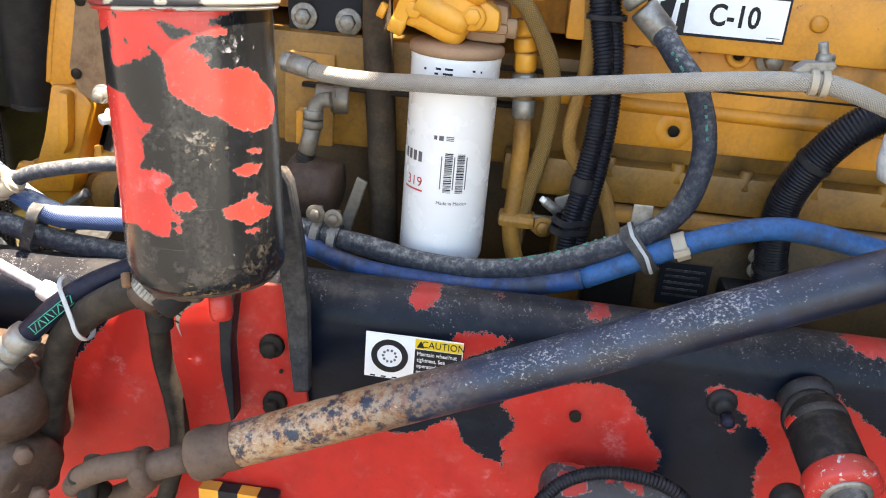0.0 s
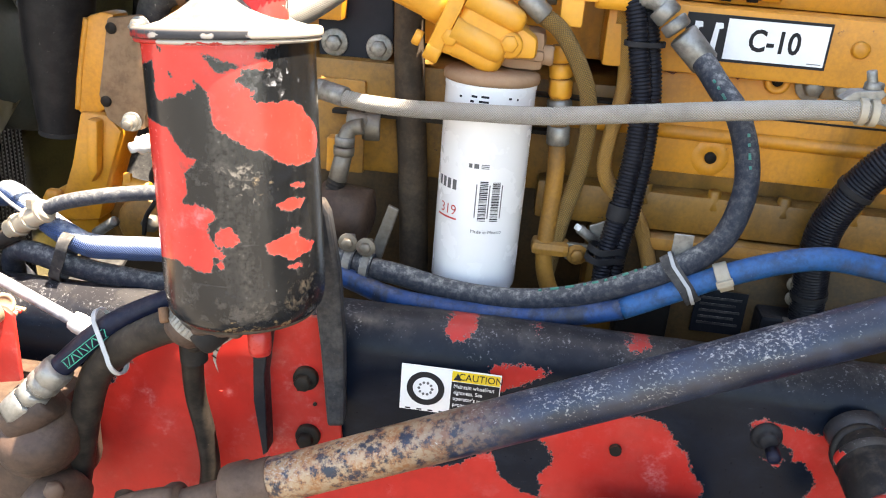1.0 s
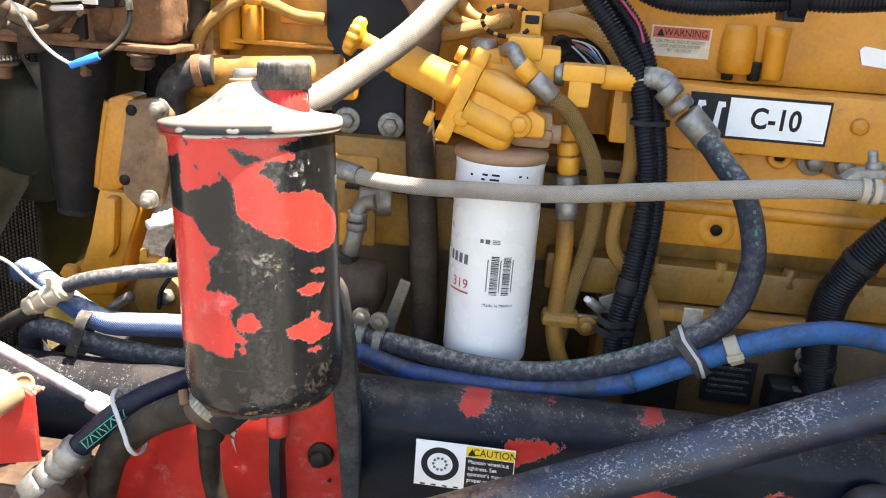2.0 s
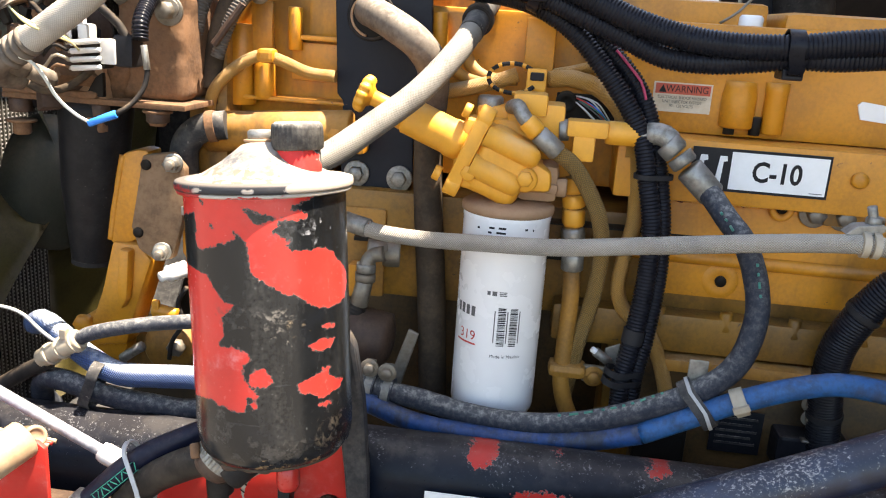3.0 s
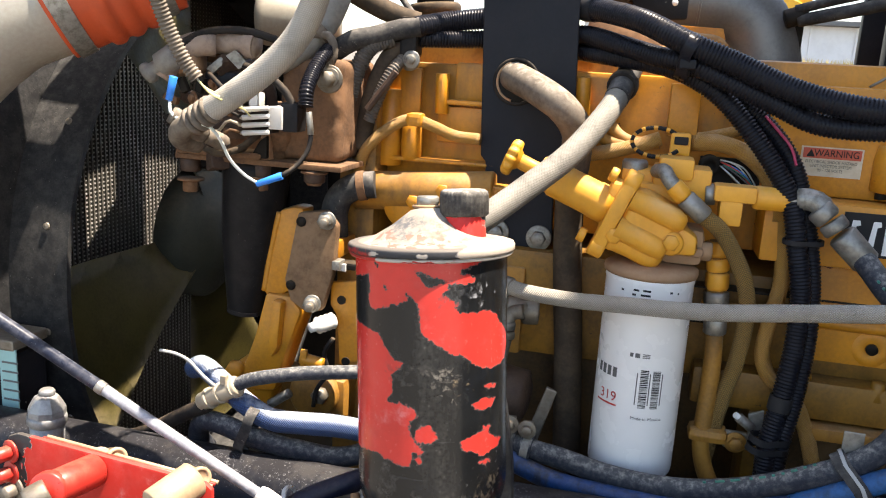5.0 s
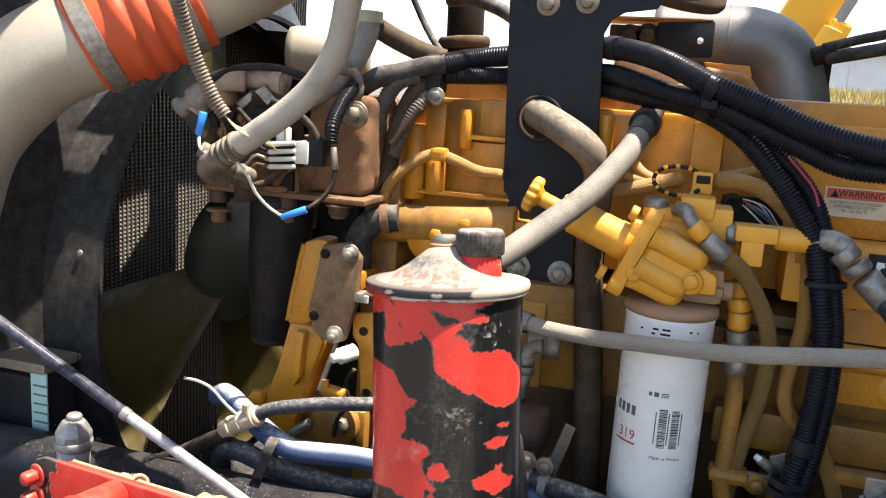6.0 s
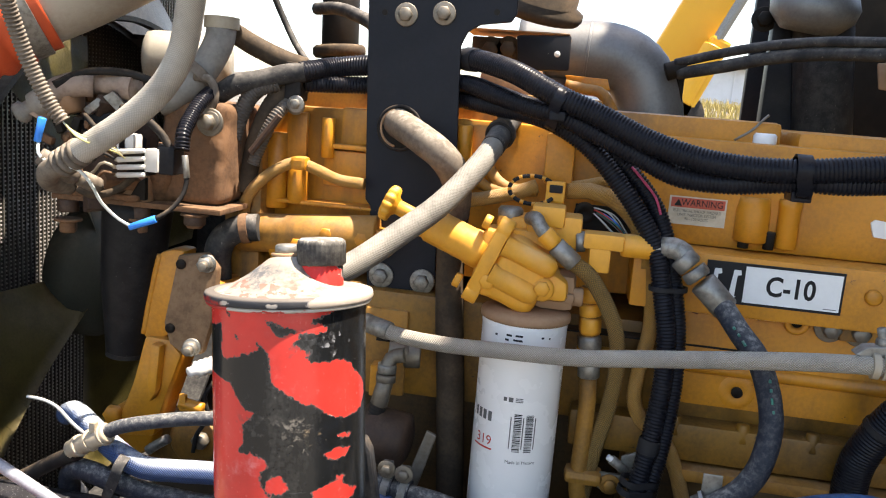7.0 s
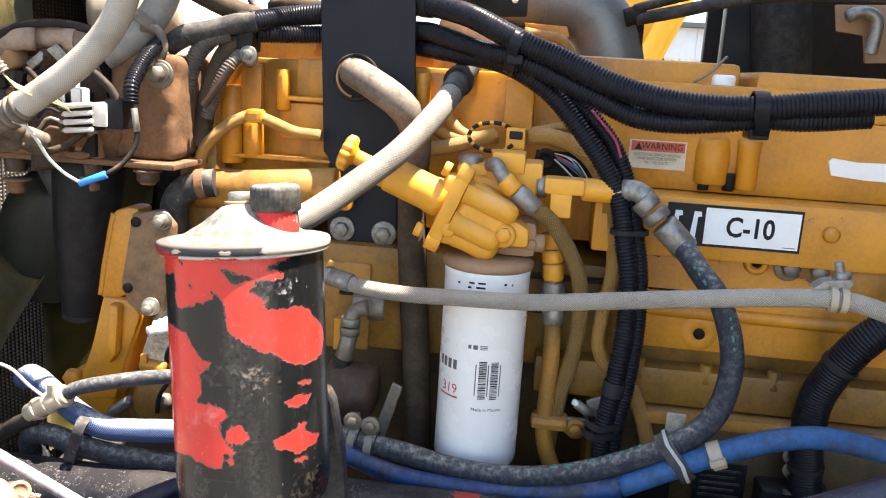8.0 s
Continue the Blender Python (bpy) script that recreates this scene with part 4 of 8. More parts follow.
# ---- dark plate with hoses through it ----
def build_plate():
    ob = thing("mounting_plate", (-0.24, 0.95, 1.5), "satin black steel plate bolted upright to the engine", "plate")
    bm = mesh()
    out = [(-0.278, 1.445), (-0.284, 1.451), (-0.286, 1.475), (-0.286, 1.551), (-0.293, 1.559), (-0.308, 1.882), (-0.085, 1.891), (-0.121, 1.841), (-0.129, 1.816), (-0.128, 1.788), (-0.134, 1.779), (-0.169, 1.774), (-0.183, 1.765), (-0.19, 1.75), (-0.183, 1.585), (-0.202, 1.539), (-0.198, 1.462), (-0.203, 1.454)]
    plate(bm, out, 0.945, 0.951)
    part("panel", bm, M["plate"], ob)
    for q in [(-0.257, 0.945, 1.78), (-0.212, 0.945, 1.784)]:
        part("bolt", smooth(bolt(mesh(), q, (0, -1, 0), 0.0085), 35), M["bolt"], ob)
    for q in [(-0.266, 0.945, 1.467), (-0.214, 0.945, 1.465)]:
        bm = mesh()
        lathe(bm, q, (0, -1, 0), [(0.0150, 0), (0.0155, 0.001), (0.0155, 0.003), (0.0145, 0.0036)], 26)
        hexa(bm, Vector(q) + Vector((0, -0.0036, 0)), (0, -1, 0), 0.0095, 0.008)
        part("bolt", smooth(bm, 35), M["steel"], ob)
    q = Vector((-0.2555, 0.945, 1.6485))
    # dark disc paints the shaded gap round the hose
    part("hole", lathe(mesh(), q + Vector((0, 0.001, 0)), (0, -1, 0), [(0.0255, 0), (0.0255, 0.0016), (0, 0.0016)], 40), M["dark"], ob, "dark disc standing for a round hole")
    ring = [q + Vector((0.0258 * math.cos(w), -0.0015, 0.0258 * math.sin(w))) for w in [2 * math.pi * i / 32 for i in range(33)]]
    part("grommet", tube(mesh(), ring, 0.0022, n=10, step=0.003), M["rubber"], ob, "black rubber grommet round the hole")
    # tan arc painted in only where the hole's edge catches light
    lit = [q + Vector((0.0228 * math.cos(w), -0.0022, 0.0228 * math.sin(w))) for w in [1.9 + 2.6 * i / 20 for i in range(21)]]
    part("hole_edge", tube(mesh(), lit, 0.0016, n=8, step=0.003), M["rusty_cap"], ob, "tan arc for the hole's lit edge")
    for q in [(-0.151, 0.945, 1.789), (-0.283, 0.945, 1.781)]:
        part("small_hole", lathe(mesh(), q, (0, -1, 0), [(0.0035, -0.002), (0.0035, 0.0006), (0, 0.0006)], 14), M["dark"], ob)


build_plate()


# ---- red and black canister ----
CAN = Matrix.Translation((-0.2432, 0.5891, 1.30)) @ Vector((0, 0, 1)).rotation_difference(Vector((-0.0825, 0.0811, 0.9933))).to_matrix().to_4x4()
CAN_R = 0.0624
# patches where the black coat is gone: degrees round the can from its front, millimetres up
FLAKED = [
    [(-120, 219), (-30, 219), (21, 217), (58, 216), (46, 210), (36, 208), (35, 204), (42, 204), (47, 200), (45, 197), (37, 197), (27, 198), (26, 194), (22, 188), (14, 180), (5, 182), (1, 187), (-3, 191), (-3, 185), (-9, 181), (-14, 183), (-19, 178), (-33, 175), (-36, 178), (-37, 183), (-35, 194), (-37, 203), (-46, 200), (-64, 197), (-120, 190)],
    [(22, 189), (28, 185), (34, 182), (31, 179), (36, 175), (48, 173), (57, 175), (67, 170), (77, 161), (88, 151), (92, 141), (83, 130), (72, 128), (62, 127), (50, 131), (42, 137), (36, 142), (32, 142), (26, 146), (19, 150), (12, 156), (9, 159), (7, 166), (6, 176), (4, 186), (10, 194), (20, 194)],
    [(-120, 170), (-64, 162), (-39, 159), (-27, 157), (-24, 152), (-18, 144), (-12, 137), (-7, 136), (-8, 131), (-15, 126), (-15, 110), (-20, 107), (-17, 103), (-6, 104), (1, 100), (5, 95), (0, 91), (-2, 85), (-2, 80), (2, 75), (7, 69), (8, 65), (5, 64), (1, 66), (-1, 60), (-1, 54), (-6, 54), (-14, 55), (-21, 57), (-29, 60), (-40, 59), (-64, 55), (-120, 50)],
    [(3, 83), (6, 86), (13, 87), (16, 82), (18, 76), (13, 74), (8, 73), (4, 75), (2, 80)],
    [(2, 60), (6, 61), (7, 58), (4, 56)],
    [(56, 115), (63, 115), (68, 113), (68, 111), (61, 111)],
    [(43, 101), (47, 102), (54, 105), (69, 102), (63, 97), (56, 95), (51, 96)],
    [(36, 73), (43, 75), (50, 78), (59, 78), (64, 71), (77, 66), (73, 61), (63, 60), (54, 58), (47, 63), (37, 66)],
    [(55, 82), (62, 82), (63, 80), (56, 79)],
    [(50, 54), (58, 54), (64, 53), (62, 50), (55, 51)],
]
LEFT_BLACK = [[(2, 208), (7, 206), (12, 204), (19, 202), (27, 200), (22, 198), (15, 195), (11, 196), (8, 201)], [(-31, 213), (-27, 212), (-25, 208), (-29, 209)], [(-22, 196), (-19, 195), (-18, 191), (-21, 192)]]


def on_sheet(outline):
    return np.array([(radians(a) * CAN_R, h / 1000) for a, h in outline])


CAN_PAINT = patched("flaking_black_over_red_can", (0.56, 0.034, 0.026), (0.007, 0.0075, 0.008), [], field="flake", jag=0.010, ragged=60.0, rough=0.20, dust=0.035, speck=0.5, edge=0.16, gloss=0.42, lighter=(1.6, 0.004), sheen_bands=0.38, scuffs=[
    (0.018, 0.125, 0.018, 0.0028, (0.22, 0.195, 0.165)), (0.0365, 0.118, 0.0060, 0.0040, (0.46, 0.34, 0.21)), (0.0, 0.128, 0.020, 0.0060, (0.05, 0.047, 0.043)), (0.027, 0.1137, 0.0050, 0.0022, (0.40, 0.36, 0.30)), (0.0452, 0.189, 0.0024, 0.0055, (0.45, 0.45, 0.47)), (0.036, 0.190, 0.0090, 0.0085, (0.055, 0.055, 0.058)), (0.055, 0.028, 0.0065, 0.010, (0.13, 0.10, 0.07)), (0.010, 0.020, 0.035, 0.005, (0.055, 0.050, 0.045)), (0.02, 0.0025, 0.06, 0.0035, (0.40, 0.26, 0.13)), (-0.022, 0.036, 0.009, 0.012, (0.06, 0.055, 0.05))])
M["lid"] = patched("bleached_flaking_lid", (0.36, 0.105, 0.08), (0.235, 0.205, 0.170), [(-0.006, 0.2268, 0.034, 0.0020, 0)], scuffs=[(-0.018, 0.2375, 0.020, 0.0095, (0.070, 0.080, 0.095)), (-0.012, 0.2385, 0.016, 0.008, (0.060, 0.068, 0.080)), (0.014, 0.240, 0.012, 0.009, (0.10, 0.07, 0.055)), (-0.004, 0.2285, 0.034, 0.003, (0.30, 0.10, 0.075)), (0.035, 0.231, 0.02, 0.004, (0.15, 0.105, 0.07))], jag=0.006, rough=0.5, dust=0.10, speck=0.3)


def build_canister():
    ob = new("separator_canister")
    ob.empty_display_size = 0.02
    ob.matrix_basis = CAN
    tagged(ob, "upright canister, black paint flaking to red, dusty lid", "canister")

    def P(name, bm, mat, label="", parent=None):
        me = bpy.data.meshes.new(name)
        bm.normal_update()
        bm.to_mesh(me)
        bm.free()
        me.materials.append(mat)
        o = new(name, me)
        o.parent = parent or ob
        if label:
            tagged(o, label)
        return o

    Z = (0, 0, 1)
    bm = mesh()
    prof = [(0, -0.004), (0.028, -0.003), (0.046, 0.001), (0.0555, 0.005), (0.0600, 0.011), (0.0615, 0.017), (CAN_R - 0.0002, 0.024)] + [(CAN_R, 0.026 + 0.0018 * i) for i in range(104)] + [(0.0632, 0.2155)]
    lathe(bm, (0, 0, 0), Z, prof, 180)
    places = np.array([(math.atan2(v.co.x, -v.co.y) * CAN_R, v.co.z) for v in bm.verts])
    flake = np.max([edge_distance(places, on_sheet(o)) for o in FLAKED], 0)
    for o in LEFT_BLACK:
        flake = np.minimum(flake, -edge_distance(places, on_sheet(o)))
    layer = bm.verts.layers.float.new("flake")
    for v, f in zip(bm.verts, flake):
        v[layer] = f
    P("body", smooth(bm), CAN_PAINT)
    P("lower_seam", smooth(lathe(mesh(), (0, 0, 0), Z, [(0.046, -0.0008), (0.0535, 0.002), (0.0542, 0.0035), (0.051, 0.004)], 64)), M["hose_brown"], "dirty rolled seam")
    P("rolled_edge", smooth(lathe(mesh(), (0, 0, 0), Z, [(0.0625, 0.2130), (0.0662, 0.2136), (0.0672, 0.2149), (0.0662, 0.2163), (0.0640, 0.2166)], 72)), patched("worn_rolled_edge", RED, (0.42, 0.37, 0.31), [(-0.055, 0.2145, 0.026, 0.004, 0), (0.012, 0.2135, 0.02, 0.0008, 0)], jag=0.003, dust=0.2, speck=0.6), "pale worn roll under the lid")
    P("rim", smooth(lathe(mesh(), (0, 0, 0), Z, [(0.0640, 0.2166), (0.0678, 0.2168), (0.0685, 0.2180), (0.0685, 0.2215), (0.0678, 0.2232), (0.0655, 0.2240)], 72)), patched("chipped_rim", (0.46, 0.39, 0.32), (0.035, 0.035, 0.038), [(0.054, 0.2195, 0.018, 0.006, 0), (-0.03, 0.2185, 0.004, 0.0016, 0), (0.012, 0.219, 0.003, 0.0014, 0)], jag=0.002, dust=0.25, scuffs=[(-0.05, 0.2185, 0.02, 0.003, RED)]))
    P("lid", smooth(lathe(mesh(), (0, 0, 0), Z, [(0.0660, 0.2228), (0.058, 0.2245), (0.048, 0.2275), (0.034, 0.2355), (0.024, 0.2430), (0.017, 0.2485), (0.011, 0.2505), (0, 0.251)], 64)), M["lid"])
    nut = P("vent_nut", smooth(hexa(mesh(), (-0.004, 0.004, 0.2525), Z, 0.0105, 0.0075), 30), M["steel"])
    P("washer", smooth(lathe(mesh(), (-0.004, 0.004, 0.2500), Z, [(0.012, 0), (0.0128, 0.001), (0.0128, 0.0025), (0.011, 0.003)], 24)), M["rusty_cap"], "", nut)
    neck = P("neck", smooth(lathe(mesh(), (0.0285, -0.004, 0.222), Z, [(0.0205, 0), (0.0178, 0.006), (0.0172, 0.024), (0.0165, 0.025)], 36)), patched("neck_paint", (0.62, 0.03, 0.025), BLACK, [(0.026, 0.236, 0.017, 0.010, 0), (0.04, 0.228, 0.012, 0.008, 0)], jag=0.004, dust=0.2))
    bm = mesh()
    n = 96
    rows = [(0.0182, 0.245), (0.0198, 0.2465), (0.0198, 0.2610), (0.0190, 0.2645), (0.0165, 0.2662), (0.0, 0.2665)]
    rings = []
    for k, (r, h) in enumerate(rows):
        if r == 0:
            rings.append([bm.verts.new((0.0285, -0.004, h))])
        else:
            rings.append([bm.verts.new((0.0285 + (r - (0.0009 if k in (1, 2) and i % 3 == 0 else 0)) * math.cos(2 * math.pi * i / n), -0.004 + (r - (0.0009 if k in (1, 2) and i % 3 == 0 else 0)) * math.sin(2 * math.pi * i / n), h)) for i in range(n)])
    for a, b in zip(rings, rings[1:]):
        for i in range(n):
            if len(b) == 1:
                bm.faces.new((a[i], a[(i + 1) % n], b[0]))
            else:
                bm.faces.new((a[i], a[(i + 1) % n], b[(i + 1) % n], b[i]))
    bm.faces.new(list(reversed(rings[0])))
    P("cap", smooth(bm, 30), M["cap"], "knurled black plastic cap", neck)
    P("drain", smooth(lathe(mesh(), (0.012, -0.012, -0.002), (0.0, 0, -1), [(0.0095, 0), (0.0095, 0.024), (0.008, 0.029), (0, 0.030)], 20)), M["red"], "red drain stub")
    P("outlet_casting", lump((-0.040, 0.004, -0.030, 0.010, -0.012, 0.001), 0.005, 0.003, 60, 12), M["brown_dark"], "grease-caked outlet casting")
    P("outlet", smooth(lathe(mesh(), (-0.012, -0.008, 0.0), (-0.75, -0.2, -0.62), [(0.0140, 0), (0.0140, 0.032), (0.013, 0.034)], 24)), M["rubber"])


build_canister()


# ---- white spin-on filter ----
FX, FY, FZ = -0.0800, 0.862, 1.228
FR = 0.0468


def on_can(bm, x0, z0, lift=0.0002):
    """Wraps flat print (x, y) round the white filter, at the angle x0 / FR and the height z0."""
    for v in bm.verts:
        a = (v.co.x + x0) / FR
        r = FR + lift + abs(v.co.z)
        v.co = Vector((FX + r * math.sin(a), FY - r * math.cos(a), z0 + v.co.y))
    return bm


def strip(bm, x0, x1, z0, z1, k=1):
    k = max(1, int((x1 - x0) / 0.003))
    for i in range(k):
        a, b = x0 + (x1 - x0) * i / k, x0 + (x1 - x0) * (i + 1) / k
        bm.faces.new([bm.verts.new((x, y, 0)) for x, y in ((a, z0), (b, z0), (b, z1), (a, z1))])
    return bm


def build_filter():
    ob = thing("fuel_filter", (FX, FY, FZ), "white spin-on fuel filter with printed bar codes", "filter")
    C = (FX, FY, FZ)
    part("can", smooth(lathe(mesh(), C, (0, 0, 1), [(0, 0.001), (0.040, 0), (0.0438, 0.002), (0.0460, 0.006), (FR, 0.011), (FR, 0.222), (0.0474, 0.224), (0.0474, 0.229), (0.046, 0.231)], 56)), M["white"], ob)
    part("collar", smooth(lathe(mesh(), C, (0, 0, 1), [(0.047, 0.2288), (0.0492, 0.2298), (0.0498, 0.233), (0.0492, 0.237), (0.044, 0.240), (0.030, 0.242)], 56)), M["rusty_cap"], ob, "dust-brown collar")
    rnd = random.Random(3)
    for k, x in enumerate((0.0055, 0.0185)):
        bm = mesh()
        z = -0.0215
        while z < 0.0215:
            h = rnd.choice((0.0006, 0.0006, 0.001, 0.0014))
            strip(bm, x - 0.0042, x + 0.0042, z, z + h)
            z += h + rnd.choice((0.0005, 0.0005, 0.0008))
        tagged(part("bar_code", on_can(bm, 0, 1.3395), M["ink"], ob), "printed bar code", kind="stuff")
    for x in (-0.002, 0.0115, 0.025):
        bm = mesh()
        strip(bm, x - 0.0006, x + 0.0006, -0.018, 0.018)
        part("fine_print", on_can(bm, 0, 1.3395), M["ink_grey"], ob)
    part("made_in_print", on_can(letters("Made in Mexico", 0.0052), 0.012, 1.3060), M["ink"], ob)
    part("number_print", on_can(letters("319", 0.0155), -0.0335, 1.3245), M["ink_red"], ob, "pale red part number")
    bm = mesh()
    strip(bm, -0.05, -0.0215, -0.001, 0.001)
    part("red_line", on_can(bm, 0, 1.3155), M["ink_red"], ob)
    bm = mesh()
    for i in range(4):
        strip(bm, -0.052 + i * 0.0075, -0.047 + i * 0.0075, -0.005, 0.006)
    part("maker_mark", on_can(bm, 0, 1.3520), M["ink_grey"], ob, "dark lettering worn past reading")
    bm = mesh()
    strip(bm, -0.012, -0.0085, -0.0022, 0.0022)
    strip(bm, -0.0065, -0.0015, -0.0025, 0.0025)
    for i in range(3):
        strip(bm, 0.001, 0.009, -0.0022 + i * 0.0018, -0.0012 + i * 0.0018)
    part("small_print", on_can(bm, 0, 1.3765), M["ink_grey"], ob)
    bm = mesh()
    for i, (x, z, w) in enumerate(((-0.016, 0.002, 0.006), (-0.006, 0.0025, 0.008), (-0.017, -0.003, 0.004), (-0.008, -0.0025, 0.01), (0.022, 0.002, 0.003), (0.031, 0.001, 0.002), (-0.03, 0.0, 0.003))):
        strip(bm, x, x + w, z, z + 0.0022)
    part("date_stamp", on_can(bm, 0, 1.4435), M["ink"], ob, "smudged black date stamp")


build_filter()


# ---- hoses ----
# black hose that runs from the tee fitting, round in a bow and along the rail to the front
BOW = [(0.122, 0.845, 1.499), (0.138, 0.82, 1.478), (0.156, 0.8, 1.456), (0.169, 0.785, 1.418), (0.17, 0.775, 1.384), (0.157, 0.768, 1.344), (0.124, 0.767, 1.312), (0.074, 0.77, 1.285), (0.021, 0.778, 1.261), (-0.036, 0.785, 1.248), (-0.096, 0.795, 1.245), (-0.153, 0.805, 1.251), (-0.192, 0.81, 1.254), (-0.231, 0.812, 1.26), (-0.282, 0.81, 1.257), (-0.346, 0.79, 1.241), (-0.392, 0.77, 1.226), (-0.447, 0.757, 1.232), (-0.496, 0.752, 1.241), (-0.538, 0.757, 1.248), (-0.564, 0.765, 1.243), (-0.576, 0.775, 1.22), (-0.574, 0.79, 1.197)]
bow = hose("fluid_hose", BOW, 0.0117, M["hose_worn"], "dusty black rubber hose with faded green lettering", wobble=0.03)
GREEN = [[(0.129, 0.808, 1.486), (0.139, 0.792, 1.473), (0.15, 0.785, 1.454)], [(0.163, 0.777, 1.446), (0.17, 0.772, 1.414)], [(0.091, 0.758, 1.312), (0.055, 0.757, 1.294), (0.018, 0.762, 1.279), (-0.009, 0.766, 1.27)]]
for line in GREEN:
    fine = path_of(line, 0.003)
    k = 0
    while k + 2 < len(fine):
        d = (2, 3, 5, 2, 4)[k % 5]
        part("lettering_dash", tube(mesh(), fine[k:k + d], 0.0013, n=6, step=0.003), M["ink_green"], bow, "faded green lettering")
        k += d + (1, 1, 2)[k % 3]

BLUE_LINE = [(-0.228, 0.8, 1.249), (-0.162, 0.79, 1.232), (-0.106, 0.782, 1.23), (-0.034, 0.776, 1.233), (0.023, 0.77, 1.244), (0.076, 0.763, 1.263), (0.126, 0.757, 1.293), (0.165, 0.753, 1.315), (0.208, 0.75, 1.334), (0.246, 0.748, 1.344), (0.285, 0.745, 1.343), (0.344, 0.74, 1.335)]
blue = thing("coolant_hose", BLUE_LINE[0], "bright blue rubber coolant hose, grimy along one run", "hose")
part("clean_run", tube(mesh(), BLUE_LINE[5:], 0.0110, wobble=0.02), M["blue"], blue)
part("grimy_run", tube(mesh(), BLUE_LINE[:6], 0.0110, wobble=0.03), M["blue_grimy"], blue, "grimy dark blue run")
BLUE_SLEEVE = [(-0.333, 0.79, 1.25), (-0.393, 0.765, 1.265), (-0.431, 0.752, 1.268), (-0.467, 0.748, 1.268), (-0.493, 0.75, 1.276), (-0.526, 0.762, 1.287), (-0.554, 0.775, 1.297), (-0.579, 0.79, 1.3), (-0.596, 0.8, 1.291)]
hose("sleeved_hose", BLUE_SLEEVE, 0.0125, M["blue_knit"], "hose in a blue knitted sleeve, faded top painted sunlit-pale", wobble=0.04)

BRAID = [(-0.248, 0.845, 1.431), (-0.211, 0.83, 1.427), (-0.16, 0.812, 1.429), (-0.105, 0.795, 1.435), (-0.026, 0.78, 1.442), (0.057, 0.765, 1.456), (0.126, 0.752, 1.468), (0.191, 0.742, 1.478), (0.243, 0.735, 1.483), (0.274, 0.735, 1.478), (0.327, 0.74, 1.461)]
braid = hose("braided_steel_hose", BRAID, 0.0086, M["steelbraid"], "grey steel-braided hose stretched across the engine", n=18)
bm = mesh()
a, b = Vector(BRAID[0]), Vector(BRAID[1])
d = (b - a).normalized()
rod(bm, a - d * 0.004, a + d * 0.024, 0.0105)
hexa(bm, a - d * 0.014, d, 0.011, 0.011)
part("end_fitting", smooth(bm, 35), M["steel"], braid, "bright crimped end fitting")

SAND = [(-0.261, 0.69, 1.515), (-0.241, 0.72, 1.524), (-0.21, 0.765, 1.549), (-0.175, 0.81, 1.58), (-0.146, 0.86, 1.619), (-0.135, 0.905, 1.643), (-0.129, 0.95, 1.663), (-0.126, 0.985, 1.672)]
sand = hose("vent_hose", SAND, 0.0127, M["sand"], "sand-coloured braided hose, sunlit and dusty", n=20)
p, q = Vector(SAND[-3]), Vector(SAND[-2])
part("rubber_end", tube(mesh(), [p.lerp(q, -0.25), p.lerp(q, 0.4), q, SAND[-1]], 0.0136), M["rubber_dusty"], sand, "grey rubber end sleeve")
z = (q - p).normalized()
bm = band(mesh(), p.lerp(q, 0.45), z, 0.0138, 0.010, 0.0035)
part("clamp", smooth(bm, 35), M["rubber"], sand, "black hose clamp")

DOWN = [(-0.265, 0.962, 1.655), (-0.251, 0.935, 1.652), (-0.221, 0.905, 1.64), (-0.191, 0.892, 1.622), (-0.176, 0.905, 1.596), (-0.178, 0.925, 1.554), (-0.179, 0.928, 1.506), (-0.174, 0.925, 1.43), (-0.164, 0.92, 1.333), (-0.154, 0.915, 1.204), (-0.152, 0.91, 1.146)]
down = thing("breather_hose", DOWN[0], "thick dirty hose, pale at its bend, running down", "hose")
part("upper_bend", tube(mesh(), DOWN[:6], 0.0176, n=20, wobble=0.02), M["pale_topped"], down, "upper bend, dusty and pale on top")
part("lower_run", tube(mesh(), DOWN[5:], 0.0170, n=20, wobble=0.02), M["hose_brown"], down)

# corrugated looms
LOOM = dict(n=16, rings=(0.0038, 0.0012))
H1 = [(-0.379, 0.93, 1.704), (-0.342, 0.968, 1.715), (-0.272, 0.968, 1.724), (-0.204, 0.972, 1.734), (-0.178, 0.962, 1.735), (-0.15, 0.93, 1.73), (-0.114, 0.89, 1.719), (-0.068, 0.862, 1.698), (-0.025, 0.855, 1.682), (0.028, 0.84, 1.66), (0.078, 0.825, 1.647), (0.125, 0.812, 1.643), (0.168, 0.8, 1.645), (0.206, 0.795, 1.65), (0.253, 0.79, 1.656), (0.3, 0.79, 1.661)]
H2 = [(-0.377, 0.945, 1.692), (-0.307, 0.975, 1.696), (-0.23, 0.978, 1.704), (-0.18, 0.965, 1.706), (-0.14, 0.925, 1.696), (-0.098, 0.893, 1.685), (-0.066, 0.872, 1.679), (-0.023, 0.862, 1.662), (0.02, 0.85, 1.644), (0.06, 0.838, 1.628), (0.103, 0.825, 1.626), (0.143, 0.815, 1.631), (0.171, 0.806, 1.636), (0.21, 0.8, 1.637), (0.268, 0.8, 1.644)]
